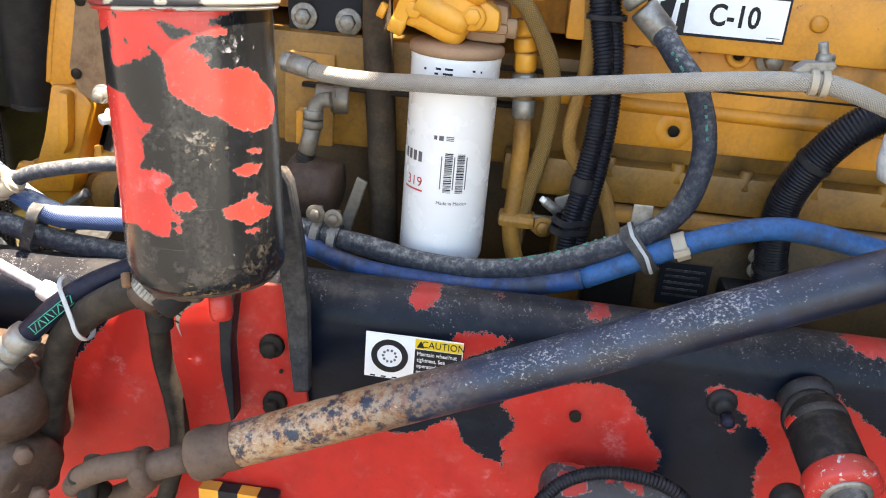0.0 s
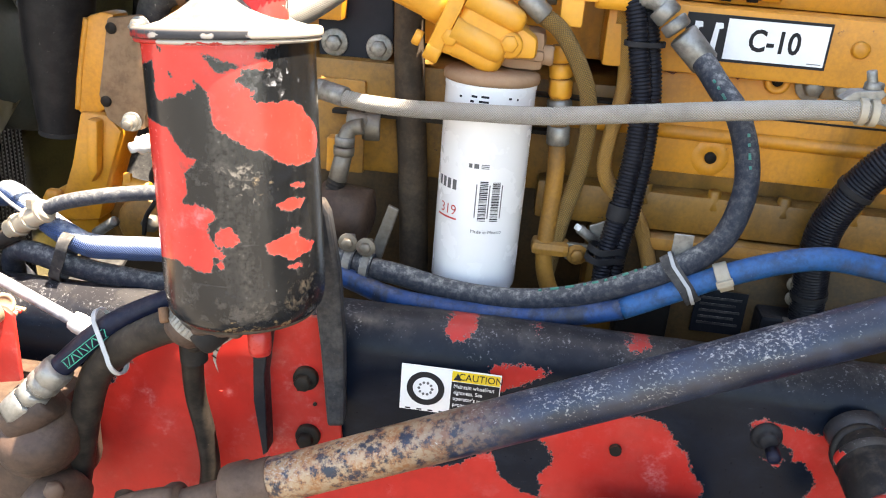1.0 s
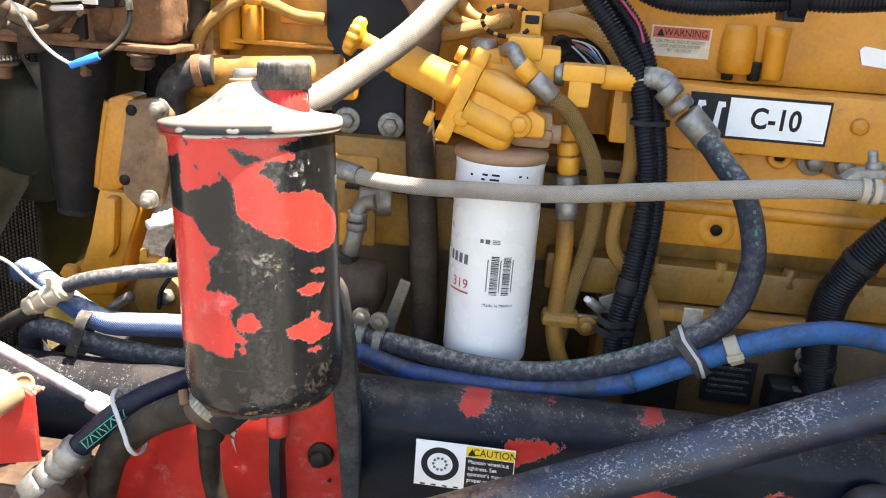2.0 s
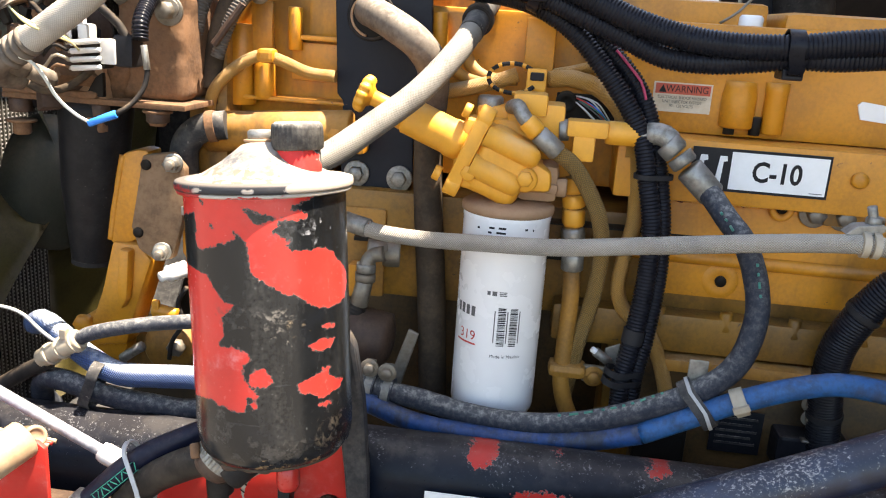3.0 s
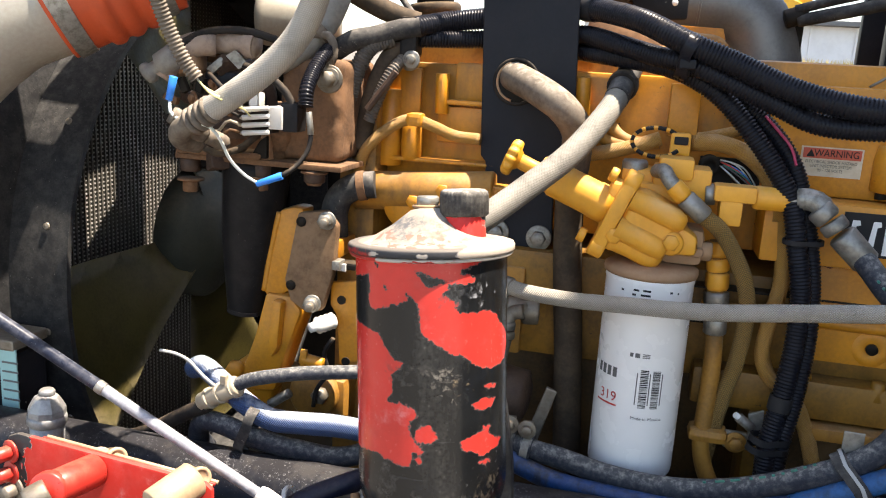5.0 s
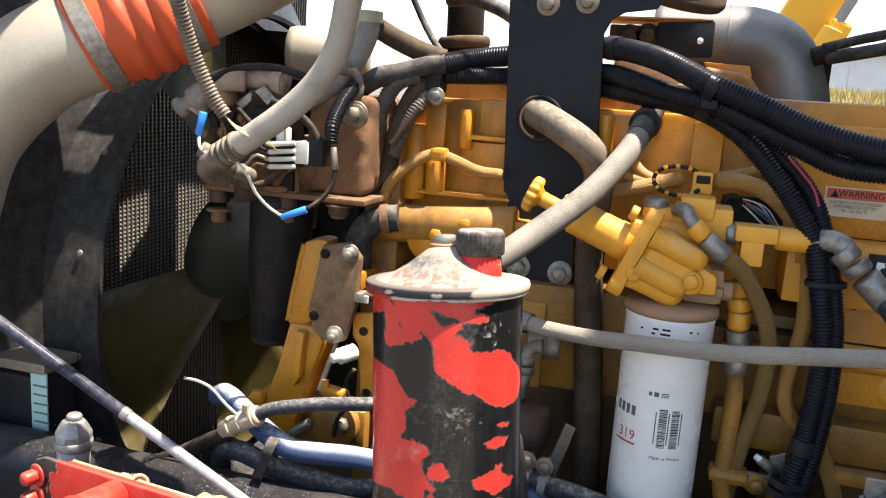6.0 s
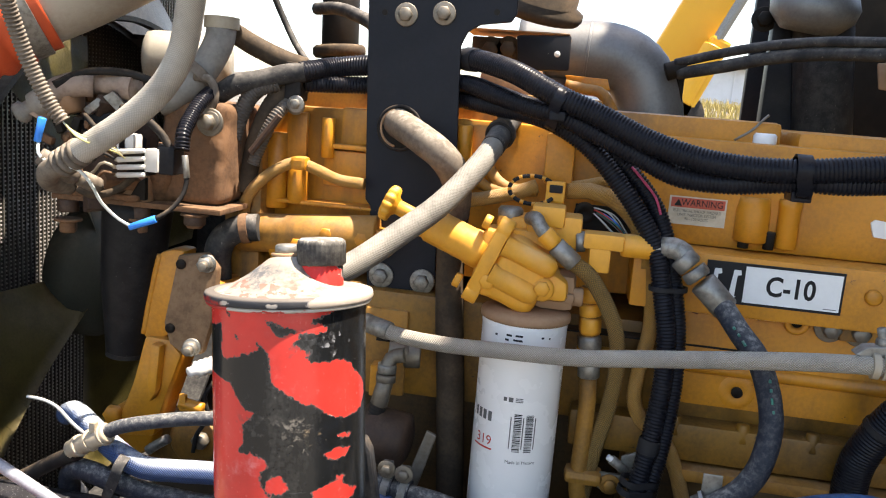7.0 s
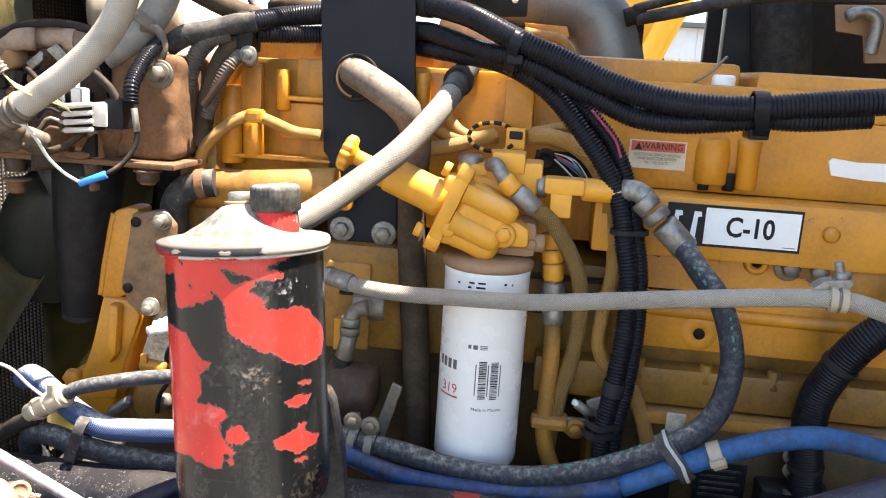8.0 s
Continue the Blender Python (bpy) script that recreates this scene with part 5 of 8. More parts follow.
H3 = [(-0.195, 0.985, 1.689), (-0.171, 0.968, 1.686), (-0.137, 0.935, 1.682), (-0.092, 0.902, 1.676), (-0.059, 0.885, 1.665), (-0.026, 0.876, 1.644), (0.007, 0.87, 1.61), (0.035, 0.865, 1.574), (0.052, 0.862, 1.543), (0.062, 0.858, 1.502), (0.072, 0.855, 1.454), (0.073, 0.85, 1.398), (0.067, 0.845, 1.335), (0.06, 0.84, 1.29), (0.06, 0.838, 1.251)]
H4 = [(-0.087, 0.91, 1.686), (-0.054, 0.9, 1.672), (-0.021, 0.89, 1.65), (0.012, 0.884, 1.628), (0.039, 0.88, 1.6), (0.055, 0.876, 1.572), (0.067, 0.872, 1.536), (0.077, 0.868, 1.495), (0.084, 0.864, 1.453), (0.086, 0.858, 1.397), (0.081, 0.852, 1.334), (0.074, 0.846, 1.289), (0.072, 0.842, 1.251)]
hose("wiring_loom", H1, 0.0128, M["corrugated"], "thick black corrugated wiring loom", "wiring loom", "wiring looms", **LOOM)
hose("wiring_loom", H2, 0.0112, M["corrugated"], "thick black corrugated wiring loom", "wiring loom", "wiring looms", **LOOM)
loom = hose("wiring_loom", H3, 0.0108, M["corrugated"], "black corrugated wiring loom hanging down the engine", "wiring loom", "wiring looms", **LOOM)
loom = hose("wiring_loom", H4, 0.0098, M["corrugated"], "black corrugated wiring loom, split over a pink wire", "wiring loom", "wiring looms", **LOOM)
part("pink_wire", tube(mesh(), [(0.016, 0.876, 1.631), (0.03, 0.872, 1.617), (0.044, 0.868, 1.601), (0.051, 0.868, 1.584)], 0.0015, n=8), surf("pink_wire", (0.35, 0.03, 0.09), rough=0.4), loom, "pink wire")
BIG = [(0.382, 0.84, 1.462), (0.351, 0.845, 1.443), (0.322, 0.85, 1.418), (0.301, 0.86, 1.382), (0.287, 0.872, 1.337), (0.287, 0.88, 1.288), (0.292, 0.885, 1.252), (0.297, 0.888, 1.216), (0.303, 0.89, 1.179)]
hose("corrugated_hose", BIG, 0.0185, M["corrugated"], "wide black corrugated hose at the engine side", "hose", n=22, rings=(0.0036, 0.0011))

for pts, r, mat, ribbed in (
        ([(-0.4044, 0.925, 1.690), (-0.4285, 0.915, 1.6776), (-0.4437, 0.912, 1.6472), (-0.4546, 0.912, 1.6064), (-0.4598, 0.915, 1.5651), (-0.458, 0.918, 1.540)], 0.0105, "corrugated_dusty", True),
        ([(-0.3900, 0.945, 1.688), (-0.4100, 0.930, 1.667), (-0.4270, 0.926, 1.6251), (-0.4350, 0.926, 1.585), (-0.4400, 0.926, 1.556)], 0.0110, "hose_brown", False),
        ([(-0.3860, 0.94, 1.676), (-0.4010, 0.918, 1.652), (-0.4150, 0.914, 1.622), (-0.4260, 0.914, 1.592)], 0.0078, "corrugated_dusty", True),
        ([(-0.4264, 0.95, 1.690), (-0.4470, 0.935, 1.6607), (-0.4600, 0.93, 1.616), (-0.4640, 0.93, 1.571)], 0.0085, "rubber", False)):
    more = dict(n=14, rings=(0.0036, 0.001)) if ribbed else dict(n=14)
    hose("loom_branch", pts, r, M[mat], "dusty corrugated loom dropping behind the compressor" if ribbed else "dusty hose dropping behind the compressor", "wiring loom", "loom branches", **more)
bar = thing("loom_tie_bar", (-0.41, 0.906, 1.63), "dusty flat bar among the loom branches", "bracket")
part("bar", rod(mesh(), (-0.392, 0.906, 1.652), (-0.425, 0.902, 1.606), 0.0042, n=8), M["brown_dark"], bar)

for pts, k, r in ((H1, 4, 0.0135), (H2, 6, 0.0119), (H3, 12, 0.0115)):
    p = Vector(pts[k])
    d = Vector(pts[k + 1]) - Vector(pts[k - 1])
    owner = [o for o in bpy.data.objects if o.name.startswith("wiring_loom") and (o.location - Vector(pts[0])).length < 1e-4][0]
    part("tape_wrap", smooth(band(mesh(), p, d, r, 0.016, 0.0006), 35), M["ink"], owner, "black tape wrap")

# painted pipes beside the filter
hose("braided_fuel_hose", [(-0.036, 0.845, 1.527), (-0.016, 0.85, 1.513), (0.003, 0.858, 1.486), (0.018, 0.865, 1.455), (0.025, 0.872, 1.416), (0.022, 0.88, 1.361), (0.013, 0.885, 1.31), (0.007, 0.885, 1.268), (0.003, 0.885, 1.239)], 0.0088, M["olive_braid"], "oil-darkened braided fuel hose", n=18)
pipe = hose("fuel_pipe", [(-0.012, 0.885, 1.495), (-0.01, 0.885, 1.461), (-0.006, 0.885, 1.416), (-0.002, 0.884, 1.357), (-0.003, 0.882, 1.296), (-0.003, 0.88, 1.262), (0.003, 0.878, 1.235), (0.014, 0.876, 1.212)], 0.0098, M["yellow_dirty"], "yellow-painted fuel pipe with stacked couplings", "pipe", n=18)
PF = [(-0.012, 0.884, 1.495), (-0.01, 0.884, 1.478), (-0.011, 0.884, 1.476), (-0.009, 0.884, 1.462), (-0.009, 0.884, 1.46), (-0.008, 0.884, 1.441), (-0.008, 0.884, 1.439), (-0.006, 0.884, 1.423), (-0.005, 0.884, 1.411), (-0.004, 0.884, 1.391)]
for k, (r, mat, six) in enumerate(((0.0145, "yellow_clean", True), (0.0125, "yellow_clean", False), (0.0128, "yellow_clean", True), (0.0138, "grey_fitting", True), (0.0125, "grey_fitting", False))):
    p, q = Vector(PF[2 * k]), Vector(PF[2 * k + 1])
    bm = mesh()
    if six:
        hexa(bm, p, q - p, r, (q - p).length)
    else:
        rod(bm, p, q, r)
    part("coupling", smooth(bm, 30), M[mat], pipe)
hose("taped_loom", [(0.041, 0.895, 1.546), (0.05, 0.893, 1.515), (0.056, 0.89, 1.478), (0.057, 0.89, 1.447), (0.052, 0.89, 1.414), (0.049, 0.89, 1.374), (0.059, 0.89, 1.348), (0.076, 0.892, 1.336), (0.093, 0.892, 1.317), (0.108, 0.89, 1.285), (0.12, 0.888, 1.246)], 0.0085, M["yellow_braid"], "paint-splashed taped wiring loom", "wiring loom", n=16, wobble=0.06)
for pts, r, mat in (([(-0.051, 0.935, 1.598), (-0.029, 0.935, 1.603), (0.001, 0.94, 1.611), (0.032, 0.945, 1.619)], 0.0062, "yellow_braid"), ([(-0.05, 0.935, 1.594), (-0.022, 0.93, 1.596), (0.006, 0.92, 1.588), (0.028, 0.905, 1.57), (0.043, 0.895, 1.542), (0.046, 0.893, 1.521)], 0.0098, "yellow_braid"), ([(-0.173, 0.93, 1.57), (-0.141, 0.93, 1.577), (-0.11, 0.932, 1.586), (-0.085, 0.935, 1.596)], 0.0085, "yellow_braid"), ([(-0.15, 0.95, 1.625), (-0.138, 0.945, 1.601), (-0.117, 0.94, 1.589), (-0.085, 0.935, 1.591)], 0.0075, "yellow_dirty"), ([(-0.164, 0.945, 1.599), (-0.143, 0.94, 1.588), (-0.116, 0.936, 1.583)], 0.007, "yellow_dirty")):
    hose("harness_branch", pts, r, M[mat], "yellow-painted wiring branch along the head", "wiring loom", "harness branches", n=14, wobble=0.05)
ob = thing("striped_tie", (-0.084, 0.925, 1.594), "black cable tie chipped to yellow, looped over the wiring", "cable tie")
ring = [Vector((-0.089, 0.925, 1.593)) + Vector((0.0265 * math.cos(a), -0.012 + 0.006 * math.sin(a), 0.0155 * math.sin(a))) for a in [0.5 + 5.3 * i / 30 for i in range(31)]]
for i in range(0, 30):
    part("tie_band", rod(mesh(), ring[i], ring[i + 1], 0.0024, n=8), M["ink" if i % 3 else "yellow_clean"], ob)
part("buckle", box(mesh(), (-0.074, -0.052, 0.913, 0.925, 1.58, 1.605), 0.003), M["yellow_clean"], ob)
part("buckle_tongue", box(mesh(), (-0.07, -0.055, 0.91, 0.914, 1.592, 1.601), 0.002), M["ink"], ob)
hose("engine_harness", [(-0.291, 0.93, 1.579), (-0.323, 0.93, 1.581), (-0.352, 0.93, 1.591), (-0.377, 0.93, 1.597), (-0.4, 0.925, 1.587), (-0.422, 0.92, 1.568), (-0.435, 0.92, 1.549), (-0.441, 0.925, 1.523)], 0.0070, M["yellow_braid"], "yellow-painted wiring harness clipped to the head", "wiring loom", n=14, wobble=0.04)
hose("water_elbow_hose", [(-0.412, 0.905, 1.517), (-0.436, 0.900, 1.513), (-0.453, 0.897, 1.500), (-0.460, 0.897, 1.480), (-0.461, 0.903, 1.445)], 0.0165, M["rubber_dusty"], "dusty black elbow hose", "hose", n=18)
part("worm_clamp", smooth(band(mesh(), (-0.428, 0.902, 1.5145), (-1, -0.2, -0.2), 0.0167, 0.010, 0.0016), 35), M["brown"], bpy.data.objects["water_elbow_hose"], "rusty worm clamp")

clip = thing("harness_clip", (-0.375, 0.925, 1.597), "yellow-painted clip holding the harness", "clip")
part("band", box(mesh(), (-0.382, -0.362, 0.918, 0.94, 1.589, 1.605), 0.005), M["yellow"], clip)

# ---- filter head ----
def build_filter_head():
    ob = thing("filter_head", (FX, FY, 1.465), "yellow-painted fuel filter head with priming pump", "filter head")

    def P(name, bm, mat="yellow_clean", label=""):
        return part(name, smooth(bm, 35), M[mat], ob, label)

    a, b = Vector((-0.242, 0.845, 1.572)), Vector((-0.123, 0.85, 1.523))
    d = (b - a).normalized()
    L = (b - a).length
    bm = mesh()
    n = 72
    prof = [(0.008, -0.0015), (0.0165, -0.002), (0.0195, 0.0), (0.0205, 0.002), (0.0205, 0.007), (0.0190, 0.0095), (0.0120, 0.0105), (0.0090, 0.014)]
    x, y, z = basis(d)
    rings = [[bm.verts.new(a + z * h + (x * math.cos(2 * math.pi * i / n) + y * math.sin(2 * math.pi * i / n)) * (r - (0.0026 * (0.5 - 0.5 * math.cos(2 * math.pi * i / 6)) ** 2 if k in (1, 2, 3, 4, 5) else 0))) for i in range(n)] for k, (r, h) in enumerate(prof)]
    for p, q in zip(rings, rings[1:]):
        for i in range(n):
            bm.faces.new((p[i], p[(i + 1) % n], q[(i + 1) % n], q[i]))
    bm.faces.new(list(reversed(rings[0])))
    bm.faces.new(rings[-1])
    P("pump_knob", bm)
    P("pump_stem", rod(mesh(), a + d * 0.010, a + d * 0.045, 0.0085))
    P("pump_nut", smooth(lathe(mesh(), a + d * 0.036, d, [(0.016, 0), (0.0175, 0.002), (0.0175, 0.018), (0.015, 0.022)], 30)))
    P("pump_barrel", lathe(mesh(), a + d * 0.052, d, [(0.017, 0), (0.0195, 0.003), (0.0195, 0.05), (0.0205, 0.052), (0.0205, L - 0.055)], 32))
    # flange that the pump screws to, tipped with the pump
    side = Vector((d.z, 0, -d.x))
    m = Matrix((d, Vector((0, 1, 0)), -side)).transposed().to_4x4()
    m.translation = b
    P("flange", box(mesh(), (-0.008, 0.008, -0.028, 0.030, -0.042, 0.040), 0.004, m))
    for w in (-0.040, 0.036):
        P("flange_ear", lathe(mesh(), m @ Vector((-0.008, -0.016, w)), d, [(0.011, 0), (0.0125, 0.0015), (0.0125, 0.0145), (0.011, 0.016)], 24))
    body = lump((0.006, 0.066, -0.026, 0.035, -0.038, 0.034), 0.013, 0.0012, 40, 14)
    bmesh.ops.transform(body, matrix=m, verts=body.verts)
    P("pump_body", body)
    for z0, r, l in ((0.0215, 0.0115, 0.060), (-0.012, 0.0125, 0.056)):
        bm = mesh()
        o = m @ Vector((0.008, -0.021, z0))
        lathe(bm, o, d, [(r, 0), (r, l * 0.8), (r * 0.85, l * 0.94), (r * 0.5, l), (0, l)], 24)
        P("chamber", bm)
    for u, w in ((-0.004, -0.038), (-0.004, 0.034)):
        P("flange_bolt", hexa(mesh(), m @ Vector((u - 0.012, -0.012, w)), -d, 0.0085, 0.008))
    for q in [(-0.122, 0.827, 1.5), (-0.064, 0.827, 1.499)]:
        P("face_bolt", hexa(mesh(), q, (0, -1, 0), 0.0085, 0.007))
    lathe(bm := mesh(), (-0.123, 0.835, 1.498), (0, -1, 0), [(0.015, -0.02), (0.015, 0.006), (0.012, 0.009), (0, 0.009)], 24)
    P("boss", bm)
    lathe(bm := mesh(), (-0.064, 0.835, 1.497), (0, -1, 0), [(0.013, -0.02), (0.013, 0.006), (0.011, 0.009), (0, 0.009)], 24)
    P("boss", bm)
    P("casting", plate(mesh(), [(-0.131, 1.555), (-0.106, 1.552), (-0.083, 1.538), (-0.063, 1.52), (-0.037, 1.505), (-0.037, 1.484), (-0.08, 1.483), (-0.107, 1.479), (-0.142, 1.494), (-0.136, 1.534)], 0.834, 0.885, 0.006))
    P("casting", box(mesh(), (-0.127, -0.029, 0.845, 0.915, 1.481, 1.492), 0.010), "rusty_cap", "dust-brown lower casting")
    P("base", box(mesh(), (-0.074, -0.029, 0.85, 0.9, 1.47, 1.511), 0.010), "rusty_cap")
    P("side_plug", hexa(mesh(), (-0.032, 0.86, 1.487), (1, 0, 0), 0.011, 0.012), "rusty_cap")
    # outlet block above
    P("block", box(mesh(), (-0.089, -0.029, 0.862, 0.912, 1.538, 1.572), 0.004))
    P("block_step", box(mesh(), (-0.084, -0.048, 0.858, 0.898, 1.559, 1.582), 0.004))
    P("outlet", box(mesh(), (-0.123, -0.075, 0.87, 0.92, 1.543, 1.567), 0.008))
    bm = mesh()
    q = Vector((-0.109, 0.885, 1.568))
    lathe(bm, q - Vector((0, 0, 0.006)), (0, 0, 1), [(0.0135, 0), (0.014, 0.002), (0.014, 0.010), (0.012, 0.013), (0, 0.013)], 26)
    P("plug", bm, "grey_fitting", "dark grey steel plug")
    P("link", box(mesh(), (-0.108, -0.056, 0.86, 0.905, 1.505, 1.554), 0.008))


build_filter_head()


def build_tee():
    ob = thing("tee_fitting", (-0.007, 0.86, 1.542), "yellow tee fitting with a steel elbow and hose end", "pipe fitting")

    def P(name, bm, mat="yellow_clean", label=""):
        return part(name, smooth(bm, 30), M[mat], ob, label)

    P("nipple", rod(mesh(), (-0.034, 0.868, 1.546), (-0.024, 0.868, 1.547), 0.0115), "grey_fitting")
    P("tee_run", box(mesh(), (-0.026, 0.016, 0.85, 0.88, 1.542, 1.559), 0.003))
    P("tee_leg", box(mesh(), (-0.019, 0.004, 0.8515, 0.879, 1.517, 1.547), 0.003))
    P("nut", hexa(mesh(), (0.014, 0.865, 1.548), (1, 0, 0), 0.0135, 0.036))
    P("nut", hexa(mesh(), (0.048, 0.865, 1.549), (1, 0, 0), 0.0125, 0.010), "steel")
    P("elbow", tube(mesh(), [(0.056, 0.863, 1.55), (0.068, 0.861, 1.551), (0.078, 0.858, 1.547), (0.084, 0.855, 1.536)], 0.0115), "steel", "zinc-plated elbow")
    pts = [(0.076, 0.855, 1.544), (0.087, 0.855, 1.534), (0.089, 0.855, 1.532), (0.097, 0.855, 1.523), (0.1, 0.855, 1.52), (0.124, 0.855, 1.497), (0.129, 0.855, 1.49)]
    for k, (r, six) in enumerate(((0.0150, True), (0.0145, True), (0.0145, False))):
        p, q = Vector(pts[2 * k]), Vector(pts[2 * k + 1])
        q.y -= 0.004 * (k + 1) * 0.6
        p.y -= 0.004 * k * 0.6
        bm = mesh()
        if six:
            hexa(bm, p, q - p, r, (q - p).length)
        else:
            rod(bm, p, q + (q - p).normalized() * 0.004, r, r * 0.97)
        P("swage_nut" if six else "ferrule", bm, "grey_fitting")
    # smaller elbow with its hose end
    P("small_elbow", tube(mesh(), [(-0.085, 0.868, 1.566), (-0.078, 0.848, 1.569), (-0.073, 0.842, 1.562), (-0.065, 0.84, 1.553)], 0.0078), "steel", "zinc-plated small elbow")
    pts = Vector((-0.068, 0.84, 1.556)), Vector((-0.055, 0.84, 1.544)), Vector((-0.033, 0.842, 1.526))
    P("small_nut", hexa(mesh(), pts[0], pts[1] - pts[0], 0.0108, (pts[1] - pts[0]).length), "yellow_clean")
    P("small_ferrule", rod(mesh(), pts[1], pts[2], 0.0104), "grey_fitting")


build_tee()

# ---- shaft across the foreground ----
def build_shaft():
    a, b = Vector((-0.253, 0.598, 1.116)), Vector((0.332, 0.645, 1.364))
    d = (b - a).normalized()
    ob = thing("drive_shaft", a, "black tubular shaft, scuffed and rusty at its end", "drive shaft")
    n = Nodes("scuffed_rusting_shaft")
    s = n.add("ShaderNodeSeparateXYZ")
    n.link(n.coord.outputs["Object"], s.inputs[0])
    tone, grain = n.noise(20.0, 7.0, 0.7), n.noise(150.0, 5.0, 0.7)
    # blue base tone stands in for sky reflected off black paint
    colour = n.mix(n.ramp(tone, 0.4, 0.65), (0.004, 0.008, 0.020), (0.010, 0.020, 0.046))
    rust = n.math('MULTIPLY', n.ramp(s.outputs[0], a.x + 0.26, a.x + 0.10), n.ramp(n.math('ADD', n.math('MULTIPLY', n.noise(48.0, 8.0, 0.7), 0.7), n.math('MULTIPLY', grain, 0.3)), 0.42, 0.51))
    colour = n.mix(rust, colour, n.mix(n.ramp(grain, 0.4, 0.6), (0.26, 0.105, 0.034), (0.32, 0.22, 0.13)))
    flecks = n.math('ADD', n.noise(430.0, 5.0, 0.75, stretch=(0.7, 1, 1)), n.math('MULTIPLY', n.noise(12.0, 6.0, 0.65), 0.5))
    flecks = n.ramp(n.math('ADD', flecks, n.math('MULTIPLY', n.ramp(n.up(), -0.2, 0.7), 0.06)), 0.875, 0.99)
    colour = n.mix(n.math('MULTIPLY', flecks, 0.6), colour, (0.40, 0.38, 0.35))
    film = n.math('MULTIPLY', n.ramp(n.noise(9.0, 5.0, 0.6), 0.4, 0.75), 0.05)
    colour = n.mix(film, colour, (0.36, 0.31, 0.25))
    mat = n.done(colour, n.math('ADD', 0.26, n.math('MULTIPLY', grain, 0.3)), 0.0, n.bump(n.math('ADD', tone, grain), 0.5, 0.0008))
    L = (b - a).length
    prof = [(0.0185, 0.02), (0.0208, 0.022), (0.0212, 0.05)] + [(0.0212, 0.05 + (L - 0.05) * i / 12) for i in range(1, 13)]
    part("tube", smooth(lathe(mesh(), a, d, prof, 40)), mat, ob)
    part("collar", smooth(lathe(mesh(), a - d * 0.018, d, [(0.019, 0), (0.0235, 0.003), (0.0248, 0.008), (0.0248, 0.024), (0.0222, 0.027), (0.0222, 0.046), (0.0206, 0.048)], 40)), M["yoke"], ob, "dust-caked brown collar")
    part("spline", smooth(lathe(mesh(), a - d * 0.062, d, [(0.0125, 0), (0.0135, 0.003), (0.0135, 0.05)], 28)), M["yoke"], ob)
    y = a - d * 0.062
    bm = mesh()
    lathe(bm, y - d * 0.016, d, [(0.012, 0), (0.020, 0.003), (0.0215, 0.009), (0.0205, 0.015), (0.0150, 0.019)], 30)
    part("yoke_hub", smooth(bm), M["yoke"], ob)
    up = Vector((0.0, -0.45, 0.89)).cross(d).cross(d).normalized() * -1
    o = y - d * 0.008
    for arm in (((0.004, 0.010), (-0.012, 0.017), (-0.030, 0.0195), (-0.048, 0.0165), (-0.063, 0.0085), (-0.072, 0.002)), ((0.004, -0.010), (-0.010, -0.020), (-0.026, -0.031), (-0.046, -0.037), (-0.064, -0.036), (-0.076, -0.031))):
        bm = mesh()
        tube(bm, [o + d * p + up * q for p, q in arm], 0.0130, n=20, r2=0.0108, wobble=0.04)
        lathe(bm, o + d * arm[-1][0] + up * arm[-1][1], d * -0.8 + up * (arm[-1][1] - arm[-2][1]) / 0.012, [(0.0108, -0.001), (0.0098, 0.004), (0.0062, 0.008), (0, 0.0095)], 20)
        part("yoke_arm", smooth(bm), M["yoke"], ob)
        out = 1 if arm[0][1] > 0 else -1
        part("bearing_seat", smooth(lathe(mesh(), o + d * arm[4][0] + up * (arm[4][1] + 0.0092 * out), (up * out - d * 0.45).normalized(), [(0.0085, -0.004), (0.0092, 0.001), (0.0080, 0.0022), (0.0066, 0.0008), (0, 0.0008)], 22)), M["yoke"], ob)
    bm = mesh()
    side = up.cross(d)
    o = y - d * 0.064
    rod(bm, o - up * 0.022, o + up * 0.022, 0.0095)
    rod(bm, o - side * 0.026, o + side * 0.026, 0.0095)
    part("cross", smooth(bm), M["dark"], ob)


build_shaft()


def build_steering_box():
    ob = thing("steering_gear", (-0.457, 0.62, 1.064), "dust-caked iron steering gear housing", "gearbox")

    def P(name, bm, mat="brown_dark"):
        return part(name, smooth(bm, 40), M[mat], ob)

    P("housing", box(mesh(), (-0.604, -0.436, 0.6, 0.69, 1.05, 1.165), 0.015))
    P("flange", lathe(mesh(), (-0.437, 0.6, 1.057), (0.85, -0.45, -0.2), [(0.033, -0.02), (0.036, -0.016), (0.036, 0), (0.03, 0.005), (0.02, 0.005)], 30))
    for q in [(-0.434, 0.59, 1.09), (-0.424, 0.59, 1.044), (-0.451, 0.59, 1.054)]:
        P("bolt", hexa(mesh(), q, (0.6, -0.75, 0.2), 0.009, 0.012), "yoke")
    bm = mesh()
    lathe(bm, (-0.458, 0.61, 1.137), (0.2, -0.6, 0.8), [(0.035, -0.03), (0.04, -0.02), (0.038, 0.01), (0.025, 0.022), (0, 0.024)], 28)
    P("cover", bm)
    P("valve_neck", rod(mesh(), (-0.473, 0.6, 1.147), (-0.439, 0.61, 1.177), 0.02))


build_steering_box()


